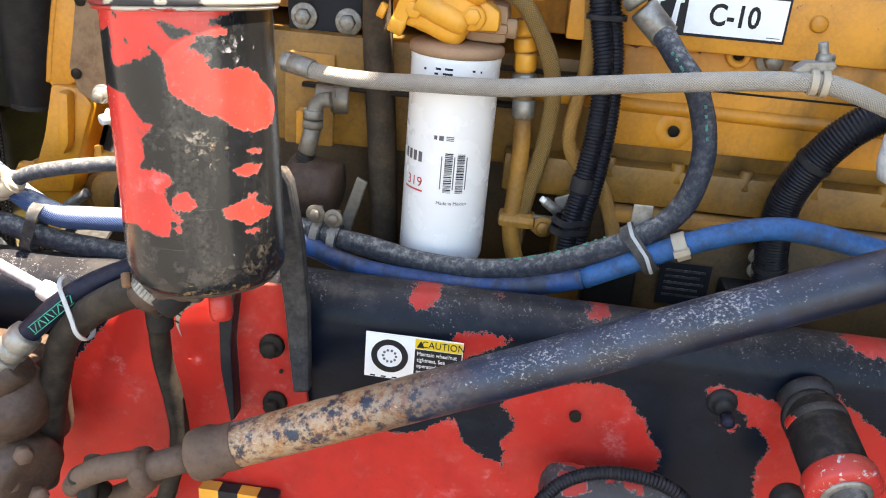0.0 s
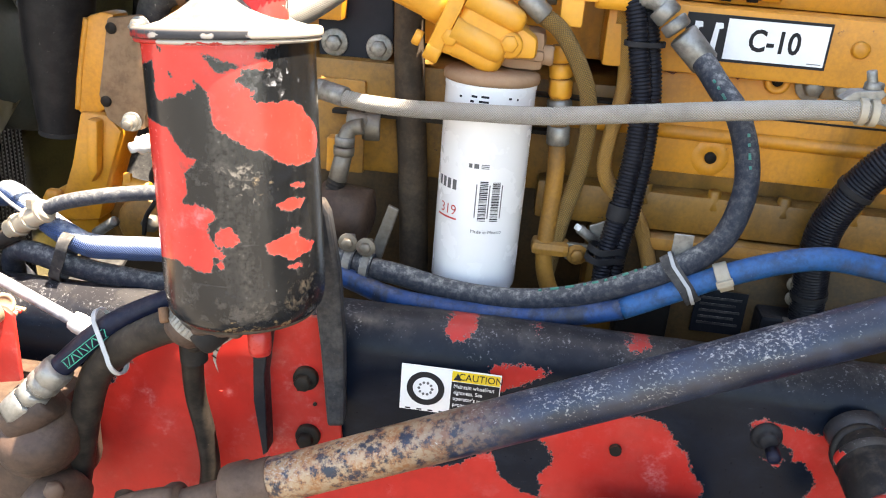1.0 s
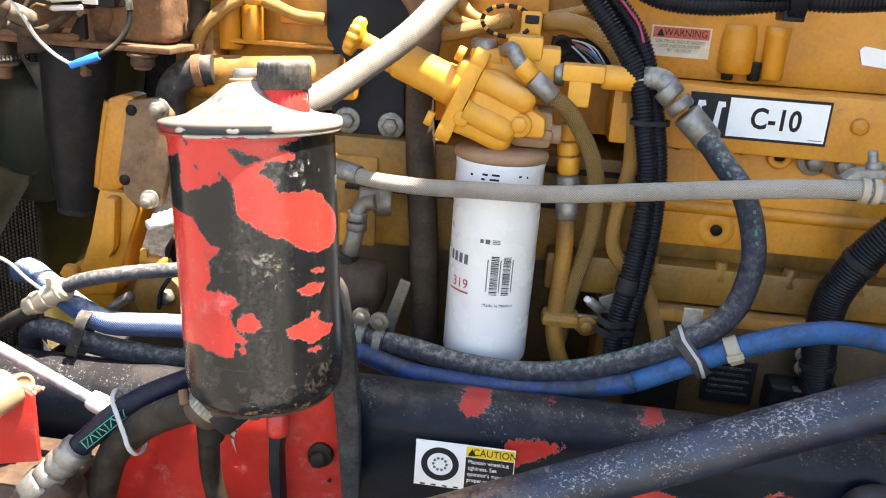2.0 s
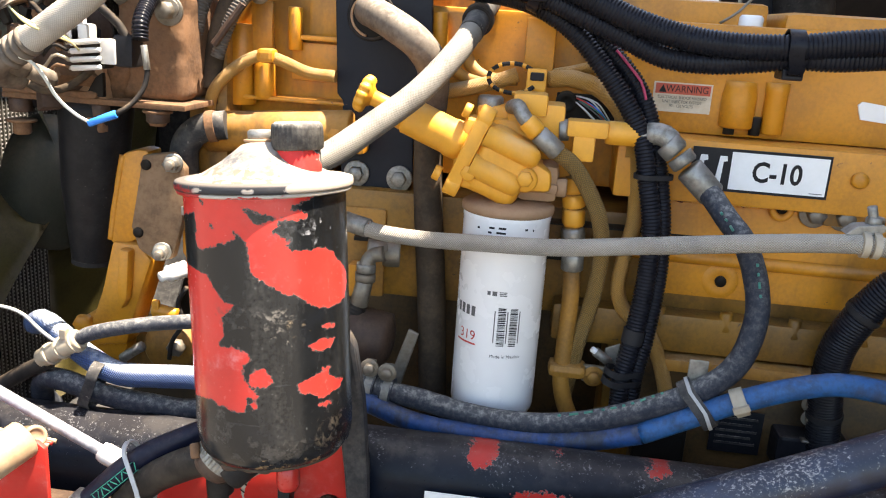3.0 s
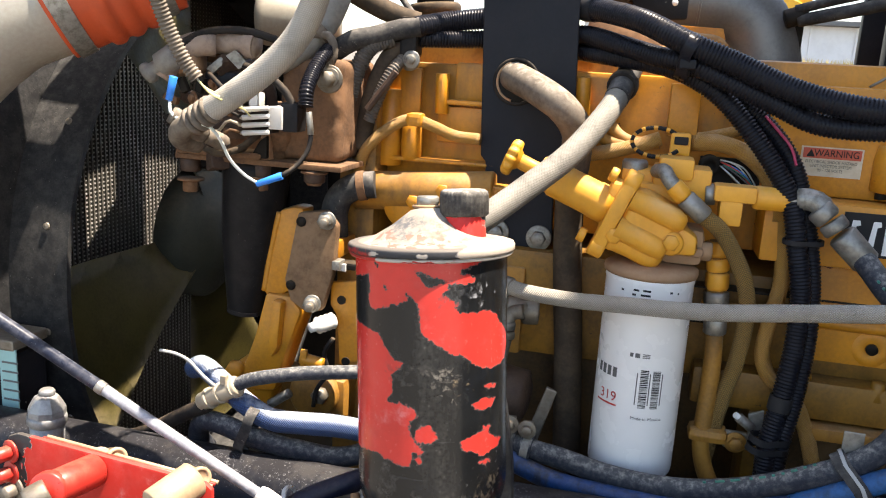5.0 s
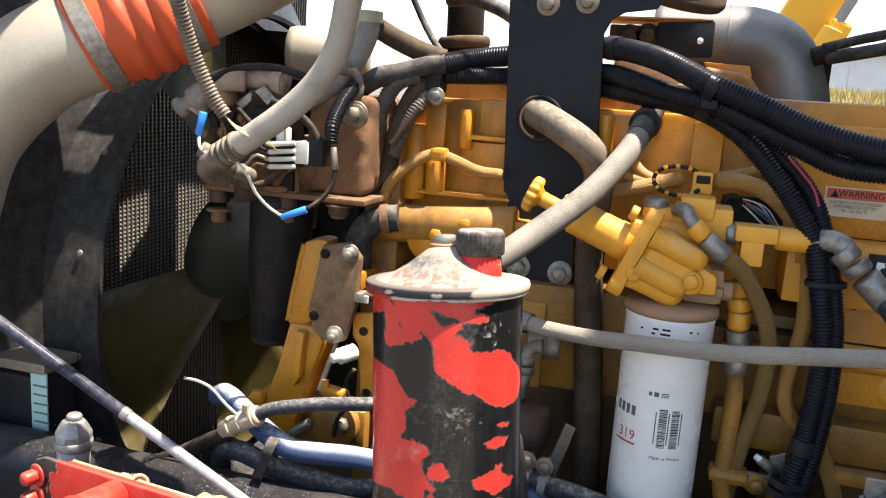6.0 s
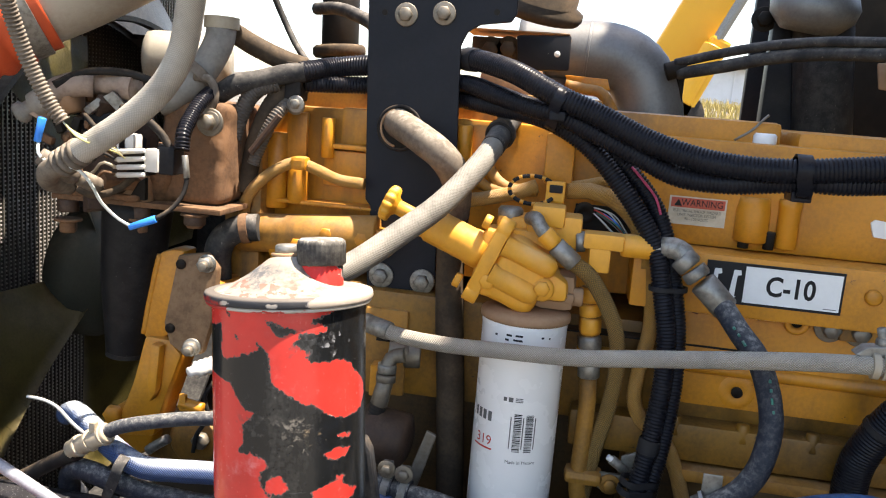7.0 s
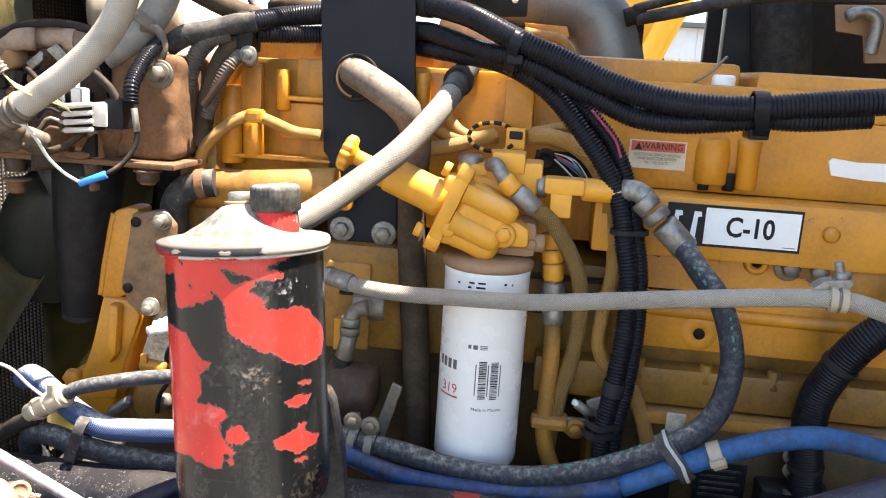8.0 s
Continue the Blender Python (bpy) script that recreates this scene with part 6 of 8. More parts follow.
# ---- canister bracket and lower hoses ----
def build_bracket():
    ob = thing("canister_bracket", (-0.24, 0.70, 1.1), "red and black steel bracket carrying the canister", "bracket")
    red_black = patched("bracket_paint", RED, (0.024, 0.025, 0.028), [(-0.245, 1.18, 0.028, 0.10, 0)], jag=0.004, dust=0.2)
    bm = mesh()
    out = [(-0.254, 1.248), (-0.212, 1.25), (-0.197, 1.219), (-0.185, 1.116), (-0.185, 1.082), (-0.255, 1.056), (-0.265, 1.117)]
    plate(bm, out, 0.688, 0.694)
    part("face", bm, M["red_worn"], ob)
    bm = mesh()
    out = [(-0.215, 1.372), (-0.206, 1.374), (-0.199, 1.362), (-0.189, 1.309), (-0.182, 1.236), (-0.179, 1.146), (-0.196, 1.143), (-0.205, 1.233), (-0.215, 1.307)]
    plate(bm, out, 0.668, 0.684, 0.004)
    part("flange", bm, M["flange"], ob, "dusty black flange")
    bm = mesh()
    out = [(-0.269, 1.231), (-0.263, 1.247), (-0.251, 1.252), (-0.258, 1.189), (-0.255, 1.104), (-0.26, 1.099), (-0.269, 1.162)]
    plate(bm, out, 0.668, 0.688)
    part("edge", bm, M["black"], ob)
    for q in [(-0.222, 0.686, 1.184), (-0.219, 0.686, 1.118)]:
        bm = mesh()
        lathe(bm, q, (0, -1, 0), [(0.0125, -0.002), (0.0125, 0.003), (0.011, 0.005), (0, 0.005)], 22)
        hexa(bm, Vector(q) + Vector((-0.001, -0.004, -0.001)), (0, -1, 0), 0.0085, 0.009)
        part("bolt", smooth(bm, 35), M["dark"], ob)
    bm = mesh()
    lathe(bm, (-0.213, 0.687, 1.155), (0, -1, 0), [(0.002, -0.002), (0.002, 0.0012), (0, 0.0012)], 10)
    part("small_hole", bm, M["dark"], ob)


build_bracket()
hanging = hose("hanging_hose", [(-0.308, 0.63, 1.245), (-0.318, 0.645, 1.212), (-0.323, 0.66, 1.165), (-0.319, 0.67, 1.114), (-0.318, 0.675, 1.062), (-0.333, 0.675, 1), (-0.346, 0.67, 0.948)], 0.0100, M["hose_oily"], "brown rubber hose hanging below the canister", "hose", n=18)
part("top_cuff", smooth(band(mesh(), (-0.313, 0.637, 1.229), (0.0, 0.1, -1), 0.0102, 0.022, 0.0022), 35), M["rubber"], hanging, "black rubber cuff")
LOWER = [(-0.2729, 0.578, 1.285), (-0.3045, 0.585, 1.2811), (-0.3415, 0.6, 1.2579), (-0.3697, 0.61, 1.2348), (-0.3994, 0.62, 1.1989), (-0.4197, 0.63, 1.1435), (-0.4379, 0.64, 1.081), (-0.4573, 0.65, 1.0061)]
low = hose("drain_hose", LOWER, 0.0140, M["hose_oily"], "black rubber hose curving from the canister's base", "hose", n=20, wobble=0.03)
p, q = Vector(LOWER[0]), Vector(LOWER[1])
mid, lean = Vector((-0.2885, 0.582, 1.2885)), Vector((-0.62, -0.12, -0.78)).normalized()
part("outlet_boss", smooth(lathe(mesh(), mid - lean * 0.014, lean, [(0.0185, 0), (0.0190, 0.004), (0.0190, 0.024), (0.0155, 0.030)], 30)), M["brown_dark"], low, "grease-caked hose end under the clamp")
bm = band(mesh(), mid, lean, 0.0193, 0.009, 0.0014, 44)
for i in range(34):
    a = 2 * math.pi * i / 34
    x, y, z = basis(lean)
    c = mid + (x * math.cos(a) + y * math.sin(a)) * 0.0209
    rod(bm, c - z * 0.003, c + z * 0.003, 0.0008, n=6)
part("worm_clamp", smooth(bm, 35), M["steel"], low, "slotted steel worm clamp")
tail = plate(mesh(), [(-0.252, 1.284), (-0.26, 1.279), (-0.268, 1.272), (-0.272, 1.263), (-0.272, 1.254), (-0.268, 1.243), (-0.27, 1.253), (-0.269, 1.26), (-0.265, 1.269), (-0.257, 1.275), (-0.251, 1.28)], 0.5825, 0.5835, 0.0002)
part("clamp_tail", tail, M["steel"], low, "loose curled end of the clamp")
for p in [(-0.257, 0.582, 1.28), (-0.261, 0.582, 1.276), (-0.266, 0.582, 1.27), (-0.269, 0.582, 1.265), (-0.271, 0.582, 1.258)]:
    part("tail_slot", rod(mesh(), Vector(p) + Vector((-0.002, 0, 0.0012)), Vector(p) + Vector((0.002, 0, -0.0012)), 0.0005, n=6), M["dark"], low)
part("clamp_screw", smooth(hexa(mesh(), (-0.3075, 0.572, 1.303), (0.3, -0.5, -0.8), 0.0042, 0.012), 30), M["brown"], low, "dusty clamp screw")
PRESS = [(-0.295, 0.66, 1.281), (-0.315, 0.645, 1.281), (-0.335, 0.628, 1.277), (-0.368, 0.62, 1.261), (-0.393, 0.615, 1.243), (-0.414, 0.61, 1.222), (-0.43, 0.605, 1.205)]
press = hose("pressure_hose", PRESS, 0.0106, M["blue_black"], "dark blue-black pressure hose with green lettering", "hose", n=18)
GREEN_INK = surf("bright_green_letter", (0.02, 0.34, 0.22), (0.02, 0.14, 0.10), rough=0.5, scale=120, mottle=0.8, dust=0.15)
line = path_of([(-0.378, 0.605, 1.253), (-0.387, 0.6, 1.245), (-0.399, 0.596, 1.234), (-0.412, 0.594, 1.222)], 0.0046)
lean = random.Random(5)
for a, b in zip(line, line[1:]):
    u = (b - a).normalized()
    v = u.cross(Vector((0, -1, 0))).normalized()
    k = lean.choice((-0.0016, 0.0, 0.0016, 0.0022))
    part("letter_bar", rod(mesh(), a + v * 0.0032 - u * k, a - v * 0.0032 + u * k, 0.0005, n=6), GREEN_INK, press, "bright green lettering")
for s_ in (0.0043, -0.0043):
    part("border_line", tube(mesh(), [p + Vector((0, 0.0006, 0)) + (line[-1] - line[0]).normalized().cross(Vector((0, -1, 0))) * s_ for p in line], 0.0004, n=6), GREEN_INK, press)
p, q = Vector((-0.423, 0.605, 1.213)), Vector((-0.457, 0.6, 1.175))
L = (q - p).length
part("ferrule", smooth(lathe(mesh(), p, q - p, [(0.0132, 0), (0.0150, 0.0015), (0.0150, L * 0.30), (0.0142, L * 0.32), (0.0142, L * 0.36), (0.0152, L * 0.38), (0.0152, L * 0.52), (0.0138, L * 0.55)], 9), 25), M["grey_fitting"], press, "crimped steel hose end")
part("neck_ring", smooth(rod(mesh(), p.lerp(q, 0.55), p.lerp(q, 0.66), 0.0118)), M["bolt"], press)
part("swivel_nut", smooth(hexa(mesh(), p.lerp(q, 0.63), q - p, 0.0160, L * 0.26), 25), M["grey_fitting"], press)
part("adapter_nut", smooth(hexa(mesh(), p.lerp(q, 0.90), q - p, 0.0172, L * 0.45), 25), M["grey_fitting"], press)


# ---- labels ----
def flat(name, b, mat, parent, label=""):
    return part(name, box(mesh(), b, 0), mat, parent, label)


def build_model_label():
    y = 0.8845
    ob = thing("model_label", (0.18, y, 1.4935), "black and white model label on the engine", "label")
    flat("backing", (0.108, 0.2495, y, y + 0.0015, 1.4935, 1.5390), M["ink"], ob)
    flat("white_field", (0.1485, 0.2470, y - 0.0006, y, 1.4965, 1.5360), M["label"], ob)
    part("model_letters", flat_letters("C-10", 0.0300, 0.1960, y - 0.0009, 1.5158, bold=0.022, narrow=0.84), M["ink"], ob)
    for x in (0.1175, 0.1375):
        part("mark", plate(mesh(), [(x - 0.009, 1.502), (x - 0.004, 1.502), (x - 0.001, 1.531), (x + 0.006, 1.531), (x + 0.007, 1.526), (x + 0.003, 1.525), (x + 0.002, 1.502), (x + 0.004, 1.502), (x + 0.001, 1.500)], y - 0.0008, y - 0.0001, 0), M["label"], ob, "pale maker's mark")
    flat("fine_print", (0.2310, 0.2445, y - 0.0009, y - 0.0004, 1.4985, 1.4993), M["ink_grey"], ob)


build_model_label()


def build_warning_label():
    y = 0.9365
    ob = thing("warning_label", (0.098, y, 1.568), "small white warning label with a red heading", "label")
    flat("sheet", (0.0655, 0.1285, y, y + 0.001, 1.5680, 1.6000), surf("yellowed_label", (0.60, 0.53, 0.42), (0.45, 0.36, 0.24), rough=0.5, scale=60, mottle=0.6, dust=0.1), ob)
    flat("heading", (0.0675, 0.1265, y - 0.0006, y, 1.5875, 1.5985), surf("faded_red_print", (0.55, 0.10, 0.06), rough=0.5, dust=0.1), ob, "faded red heading")
    part("heading_word", flat_letters("WARNING", 0.0105, 0.1015, y - 0.0008, 1.5930, narrow=0.9), M["ink"], ob)
    part("triangle", plate(mesh(), [(0.0710, 1.5890), (0.0795, 1.5890), (0.07525, 1.5972)], y - 0.0012, y - 0.0006, 0), M["ink"], ob)
    for k, (word, w) in enumerate((("ELECTRICAL SHOCK HAZARD", 0.0046), ("UNIT INJECTOR SYSTEM", 0.0046), ("90 - 120 VOLTS", 0.0046))):
        part("text_line", flat_letters(word, w, 0.097, y - 0.0006, 1.5838 - k * 0.0046, narrow=0.85), M["ink_grey"], ob)


build_warning_label()


def build_caution_label():
    y = 0.6965
    ob = thing("caution_label", (-0.083, y, 1.158), "caution label about wheel nuts on the rail", "label")
    x0, x1, z0, z1 = -0.1305, -0.0340, 1.1580, 1.2080
    flat("sheet", (x0, x1, y, y + 0.001, z0, z1), M["label"], ob)
    cx, cz = -0.1060, 1.1835
    bm = lathe(mesh(), (cx, y, cz), (0, -1, 0), [(0.0185, 0), (0.0185, 0.0005), (0.0125, 0.0005), (0.0125, 0)], 48)
    bmesh.ops.delete(bm, geom=[f for f in bm.faces if len(f.verts) > 8], context='FACES_ONLY')
    part("tyre_ring", bm, M["ink"], ob, "black tyre symbol")
    for i in range(10):
        a = 2 * math.pi * i / 10
        part("nut_mark", lathe(mesh(), (cx + 0.0065 * math.cos(a), y, cz + 0.0065 * math.sin(a)), (0, -1, 0), [(0.0014, 0), (0.0014, 0.0005), (0, 0.0005)], 8), M["ink_grey"], ob)
    for i in range(4):
        flat("corner_dash", (x0 + 0.006 + i * 0.011, x0 + 0.011 + i * 0.011, y - 0.0004, y, z0 + 0.0008, z0 + 0.0022), M["ink"], ob)
    xm = -0.0812
    flat("yellow_field", (xm, x1 - 0.0008, y - 0.0004, y, 1.1960, 1.2068), M["ink_yellow"], ob, "yellow heading")
    flat("dark_field", (xm, x1 - 0.0008, y - 0.0004, y, z0 + 0.001, 1.1952), M["ink"], ob)
    part("heading_word", flat_letters("CAUTION", 0.0105, -0.0535, y - 0.0006, 1.2012, narrow=0.9), M["ink"], ob)
    part("triangle", plate(mesh(), [(-0.0795, 1.1975), (-0.0720, 1.1975), (-0.07575, 1.2052)], y - 0.001, y - 0.0004, 0), M["ink"], ob)
    for k, word in enumerate(("Maintain wheel/nut", "tightness. See", "operator's manual for", "proper torque and")):
        bm = letters(word, 0.0060)
        lo = min(v.co.x for v in bm.verts)
        for v in bm.verts:
            v.co = Vector((xm + 0.0025 + (v.co.x - lo) * 0.86, y - 0.0006 - v.co.z, 1.1905 - k * 0.0068 + v.co.y))
        part("text_line", bm, M["label"], ob)


build_caution_label()


def build_data_plate():
    b = (0.179, 0.238, 0.912, 0.914, 1.177, 1.231)
    ob = thing("data_plate", (b[0], b[2], b[4]), "dark data plate with worn lettering on the engine", "label")
    part("sheet", box(mesh(), b, 0.0008), M["black"], ob)
    for i in range(5):
        z = b[5] - 0.008 - i * 0.008
        flat("print_bar", (b[0] + 0.006, b[1] - 0.006 - 0.006 * (i % 2), b[2] - 0.0005, b[2], z - 0.003, z), M["cap"], ob)
    b = (0.281, 0.386, 0.935, 0.938, 1.571, 1.594)
    ob = thing("paper_label", (b[0], b[2], b[4]), "torn white paper label on yellow paint", "label")
    part("sheet", plate(mesh(), [(b[0], b[5] - 0.004), (b[0] + 0.004, b[5]), (b[0] + 0.03, b[5] - 0.003), (b[1], b[5] - 0.001), (b[1], b[4]), (b[0] + 0.04, b[4] + 0.001), (b[0] + 0.005, b[4] + 0.004), (b[0] + 0.002, b[4] + 0.012)], b[2], b[3], 0), M["label"], ob)


build_data_plate()


# ---- clamps, ties and clips ----
def strap_thing(name, p, axis, r, w, mat, label, category, group="", t=0.0016):
    ob = thing(name, p, label, category, group)
    part("band", smooth(band(mesh(), p, axis, r, w, t), 35), M[mat], ob)
    z = Vector(axis).normalized()
    x = Vector((0, -1, 0)) - z * z.dot(Vector((0, -1, 0)))
    x.normalize()
    o = Vector(p) + x * (r + t)
    m = Matrix((z, x, z.cross(x))).transposed().to_4x4()
    m.translation = o
    part("head", box(mesh(), (-w * 0.6, w * 0.6, -0.001, 0.004, -0.003, 0.003), 0.0008, m), M[mat], ob)
    return ob


def along(points, k):
    """A place and a direction on the line of points at its k-th point."""
    p = Vector(points[k])
    d = Vector(points[min(k + 1, len(points) - 1)]) - Vector(points[max(k - 1, 0)])
    return p, d.normalized()


def double_strap(name, p, q, d, r, w, mat, label, category):
    """A strap round two hoses that lie side by side."""
    ob = thing(name, (p + q) / 2, label, category)
    z = d.normalized()
    u = (q - p) - z * (q - p).dot(z)
    gap = u.length
    u.normalize()
    v = z.cross(u)
    bm = mesh()
    n = 14
    outline = []
    for i in range(n + 1):
        a = -math.pi / 2 + math.pi * i / n
        outline.append(q + (u * math.cos(a) + v * math.sin(a)) * r)
    for i in range(n + 1):
        a = math.pi / 2 + math.pi * i / n
        outline.append(p + (u * math.cos(a) + v * math.sin(a)) * r)
    mid = (p + q) / 2
    rings = []
    for s, k in ((-w / 2, 0), (-w / 2, 0.0018), (w / 2, 0.0018), (w / 2, 0)):
        rings.append([bm.verts.new(o + z * s + (o - mid).normalized() * k) for o in outline])
    m = len(outline)
    for a, b in zip(rings, rings[1:] + rings[:1]):
        for i in range(m):
            bm.faces.new((a[i], a[(i + 1) % m], b[(i + 1) % m], b[i]))
    bmesh.ops.recalc_face_normals(bm, faces=bm.faces)
    part("band", smooth(bm, 40), M[mat], ob)
    return ob


p2 = Vector((0.118, 0.767, 1.31))
q2 = Vector((0.132, 0.757, 1.295))
d2 = Vector(BOW[5]) - Vector(BOW[7])
double_strap("hose_strap", p2, q2, d2, 0.0135, 0.014, "rubber_dusty", "black strap holding the two hoses together", "strap")
double_strap("hose_tie", p2 + d2.normalized() * 0.001, q2 + d2.normalized() * 0.001, d2 + Vector((0, 0, -0.02)), 0.0150, 0.0034, "cable_tie", "grey-white cable tie over the hose strap", "cable tie")
band_ob = thing("cable_band", (-0.697, 0.78, 1.193), "white tape band on a black cable", "tape")
part("band", smooth(band(mesh(), (-0.706, 0.783, 1.19), (1, 0.05, 0.05), 0.0089, 0.016, 0.0006), 35), M["label"], band_ob)
tab = thing("strap_tab", (0.124, 0.775, 1.331), "bent steel tab above the hose strap", "bracket")
part("tab", box(mesh(), (0.114, 0.133, 0.772, 0.774, 1.32, 1.344), 0.001), M["grey_fitting"], tab)
p, d = along(BLUE_LINE, 7)
p = Vector((0.162, 0.753, 1.313))
strap_thing("blue_hose_clip", p, d, 0.0125, 0.013, "nylon", "dirty tan clip round the blue hose", "clip")

# clamp that holds the black hose beside the canister
p, d = along(BOW, 12)
for k, name in ((0.0, "cushion_clamp"), (-0.02, "cushion_clamp")):
    o = p - d * k
    ob = thing(name, o, "dusty cushioned hose clamp with its bolt", "hose clamp", "cushion clamps")
    part("band", smooth(band(mesh(), o, d, 0.0119, 0.013, 0.0042), 35), M["hose_worn"], ob)
    part("strap", smooth(band(mesh(), o, d, 0.0155, 0.009, 0.0012), 35), M["grey_fitting"], ob)
    part("ear", box(mesh(), (o.x - 0.006, o.x + 0.006, o.y - 0.006, o.y + 0.004, o.z + 0.012, o.z + 0.032), 0.002), M["grey_fitting"], ob)
    part("bolt", smooth(bolt(mesh(), o + Vector((0, -0.006, 0.025)), (0, -1, 0), 0.0065), 35), M["bolt"], ob)
p = Vector((-0.502, 0.748, 1.24))
double_strap("rubber_strap", p, Vector((-0.489, 0.742, 1.267)), Vector((1, 0, -0.25)), 0.0142, 0.012, "rubber_dusty", "dusty black rubber strap round two hoses", "strap")
strut = thing("stay_bar", (-0.18, 0.86, 1.276), "pale steel stay bar behind the hoses", "bracket")
part("bar", plate(mesh(), [(-0.18, 1.309), (-0.168, 1.304), (-0.186, 1.239), (-0.201, 1.242)], 0.86, 0.865), M["bolt"], strut)

# nylon clip and its bracket on the braided hose
p = Vector(BRAID[8])
d = (Vector(BRAID[9]) - Vector(BRAID[7])).normalized()
ob = thing("hose_clip", p, "pale nylon clip on the braided hose with stud", "clip")
for s in (-0.0045, 0.0045):
    part("band", smooth(band(mesh(), p + d * s, d, 0.0088, 0.0065, 0.0028), 35), M["nylon"], ob)
part("bracket", plate(mesh(), [(0.221, 1.491), (0.23, 1.499), (0.252, 1.502), (0.256, 1.498), (0.249, 1.491), (0.239, 1.491), (0.225, 1.49)], 0.736, 0.752, 0.001), M["grey_fitting"], ob, "dusty steel bracket")
part("stud", smooth(rod(mesh(), (0.248, 0.745, 1.496), (0.242, 0.745, 1.516), 0.0042)), M["steel"], ob)
part("nut", smooth(hexa(mesh(), (0.247, 0.745, 1.499), (0, 0, 1), 0.008, 0.008), 30), M["steel"], ob)

# clamp on the two painted pipes
b = (-0.019, 0.024, 0.868, 0.898, 1.266, 1.282)
ob = thing("pipe_clamp", (b[0], b[2], b[4]), "yellow-painted clamp holding two pipes", "pipe clamp")
part("band", box(mesh(), b, 0.008), M["yellow_dirty"], ob)
part("tab", box(mesh(), (0.02, 0.048, 0.878, 0.884, 1.261, 1.282), 0.003), M["bolt"], ob)
part("bolt", smooth(bolt(mesh(), (0.033, 0.877, 1.27), (0, -1, 0), 0.0075), 35), M["yellow_dirty"], ob)
ob = thing("grease_fitting", (0.038, 0.868, 1.296), "pale steel fitting beside the pipe clamp", "fitting")
part("stem", smooth(rod(mesh(), (0.031, 0.868, 1.304), (0.048, 0.872, 1.291), 0.0055)), M["steel"], ob)
part("tip", smooth(rod(mesh(), (0.027, 0.866, 1.307), (0.034, 0.868, 1.302), 0.0035)), M["label"], ob)
part("tab", plate(mesh(), [(0.042, 1.306), (0.058, 1.313), (0.059, 1.292), (0.045, 1.277)], 0.874, 0.878, 0.001), M["grey_fitting"], ob)

# ties on the looms
for a, b, r in (((-0.067, 0.862, 1.694), (-0.069, 0.872, 1.677), 0.0135),):
    double_strap("loom_tie", Vector(a), Vector(b), Vector((0.8, -0.05, -0.35)), r, 0.012, "corrugated", "broad black cable tie round the looms", "cable tie")
    part("buckle", box(mesh(), (-0.076, -0.059, 0.852, 0.862, 1.673, 1.683), 0.002), M["corrugated"], bpy.data.objects["loom_tie"])
double_strap("loom_clip", Vector((0.168, 0.8, 1.646)), Vector((0.172, 0.806, 1.634)), Vector((1, 0, 0)), 0.0138, 0.014, "corrugated", "black loom clip on its mount", "clip")
part("mount", box(mesh(), (0.162, 0.181, 0.8, 0.83, 1.616, 1.626), 0.002), M["corrugated"], bpy.data.objects["loom_clip"])
ob = thing("support_clamp", (-0.385, 0.93, 1.689), "black cushioned clamp bolted to a yellow strap", "clamp")
part("band", box(mesh(), (-0.396, -0.375, 0.925, 0.955, 1.67, 1.716), 0.004), M["rubber"], ob)
part("bolt", smooth(bolt(mesh(), (-0.379, 0.923, 1.667), (0, -1, 0), 0.0065), 35), M["steel"], ob)
p, d = Vector((0.066, 0.858, 1.507)), Vector((0.02, 0, -1))
double_strap("loom_tie", p - Vector((0.006, 0, 0)), p + Vector((0.009, 0.006, 0)), d, 0.0115, 0.005, "ink", "narrow black cable tie round the looms", "cable tie")
for q in ((0.058, 0.84, 1.294), (0.056, 0.84, 1.283)):
    double_strap("loom_tape", Vector(q) - Vector((0.004, 0, 0)), Vector(q) + Vector((0.012, 0.004, 0.002)), Vector((-0.2, 0, -1)), 0.0118, 0.007, "ink", "black tape wound round the looms", "tape")

# cable joint at the front
ob = thing("cable_joint", (-0.533, 0.748, 1.289), "dirty white plastic joint with cable ties", "cable joint")
a, b = Vector((-0.558, 0.752, 1.273)), Vector((-0.507, 0.742, 1.305))
part("sleeve", smooth(rod(mesh(), a, b, 0.0105)), M["nylon"], ob)
for k in (0.25, 0.55, 0.9):
    part("tie", smooth(band(mesh(), a.lerp(b, k), b - a, 0.0104, 0.004, 0.002), 35), M["nylon"], ob)
part("tie_tail", smooth(tube(mesh(), [(-0.535, 0.742, 1.299), (-0.551, 0.742, 1.31), (-0.568, 0.742, 1.325), (-0.585, 0.742, 1.331), (-0.604, 0.742, 1.332)], 0.0019, n=6)), M["cable_tie"], ob, "loose white tie end")
part("tie_head", box(mesh(), (-0.526, -0.519, 0.735, 0.743, 1.305, 1.316), 0.001), M["nylon"], ob)
hose("battery_cable", [(-0.514, 0.743, 1.302), (-0.495, 0.745, 1.312), (-0.46, 0.75, 1.321), (-0.428, 0.76, 1.325), (-0.389, 0.77, 1.328), (-0.34, 0.79, 1.331)], 0.0078, M["hose_worn"], "black fabric-covered cable running to the joint", "cable", n=14)
hose("battery_cable", [(-0.55, 0.752, 1.271), (-0.583, 0.76, 1.252), (-0.627, 0.77, 1.223), (-0.673, 0.78, 1.198), (-0.733, 0.785, 1.183), (-0.787, 0.79, 1.175)], 0.0088, M["rubber"], "black cable leaving the joint downwards", "cable", n=14)

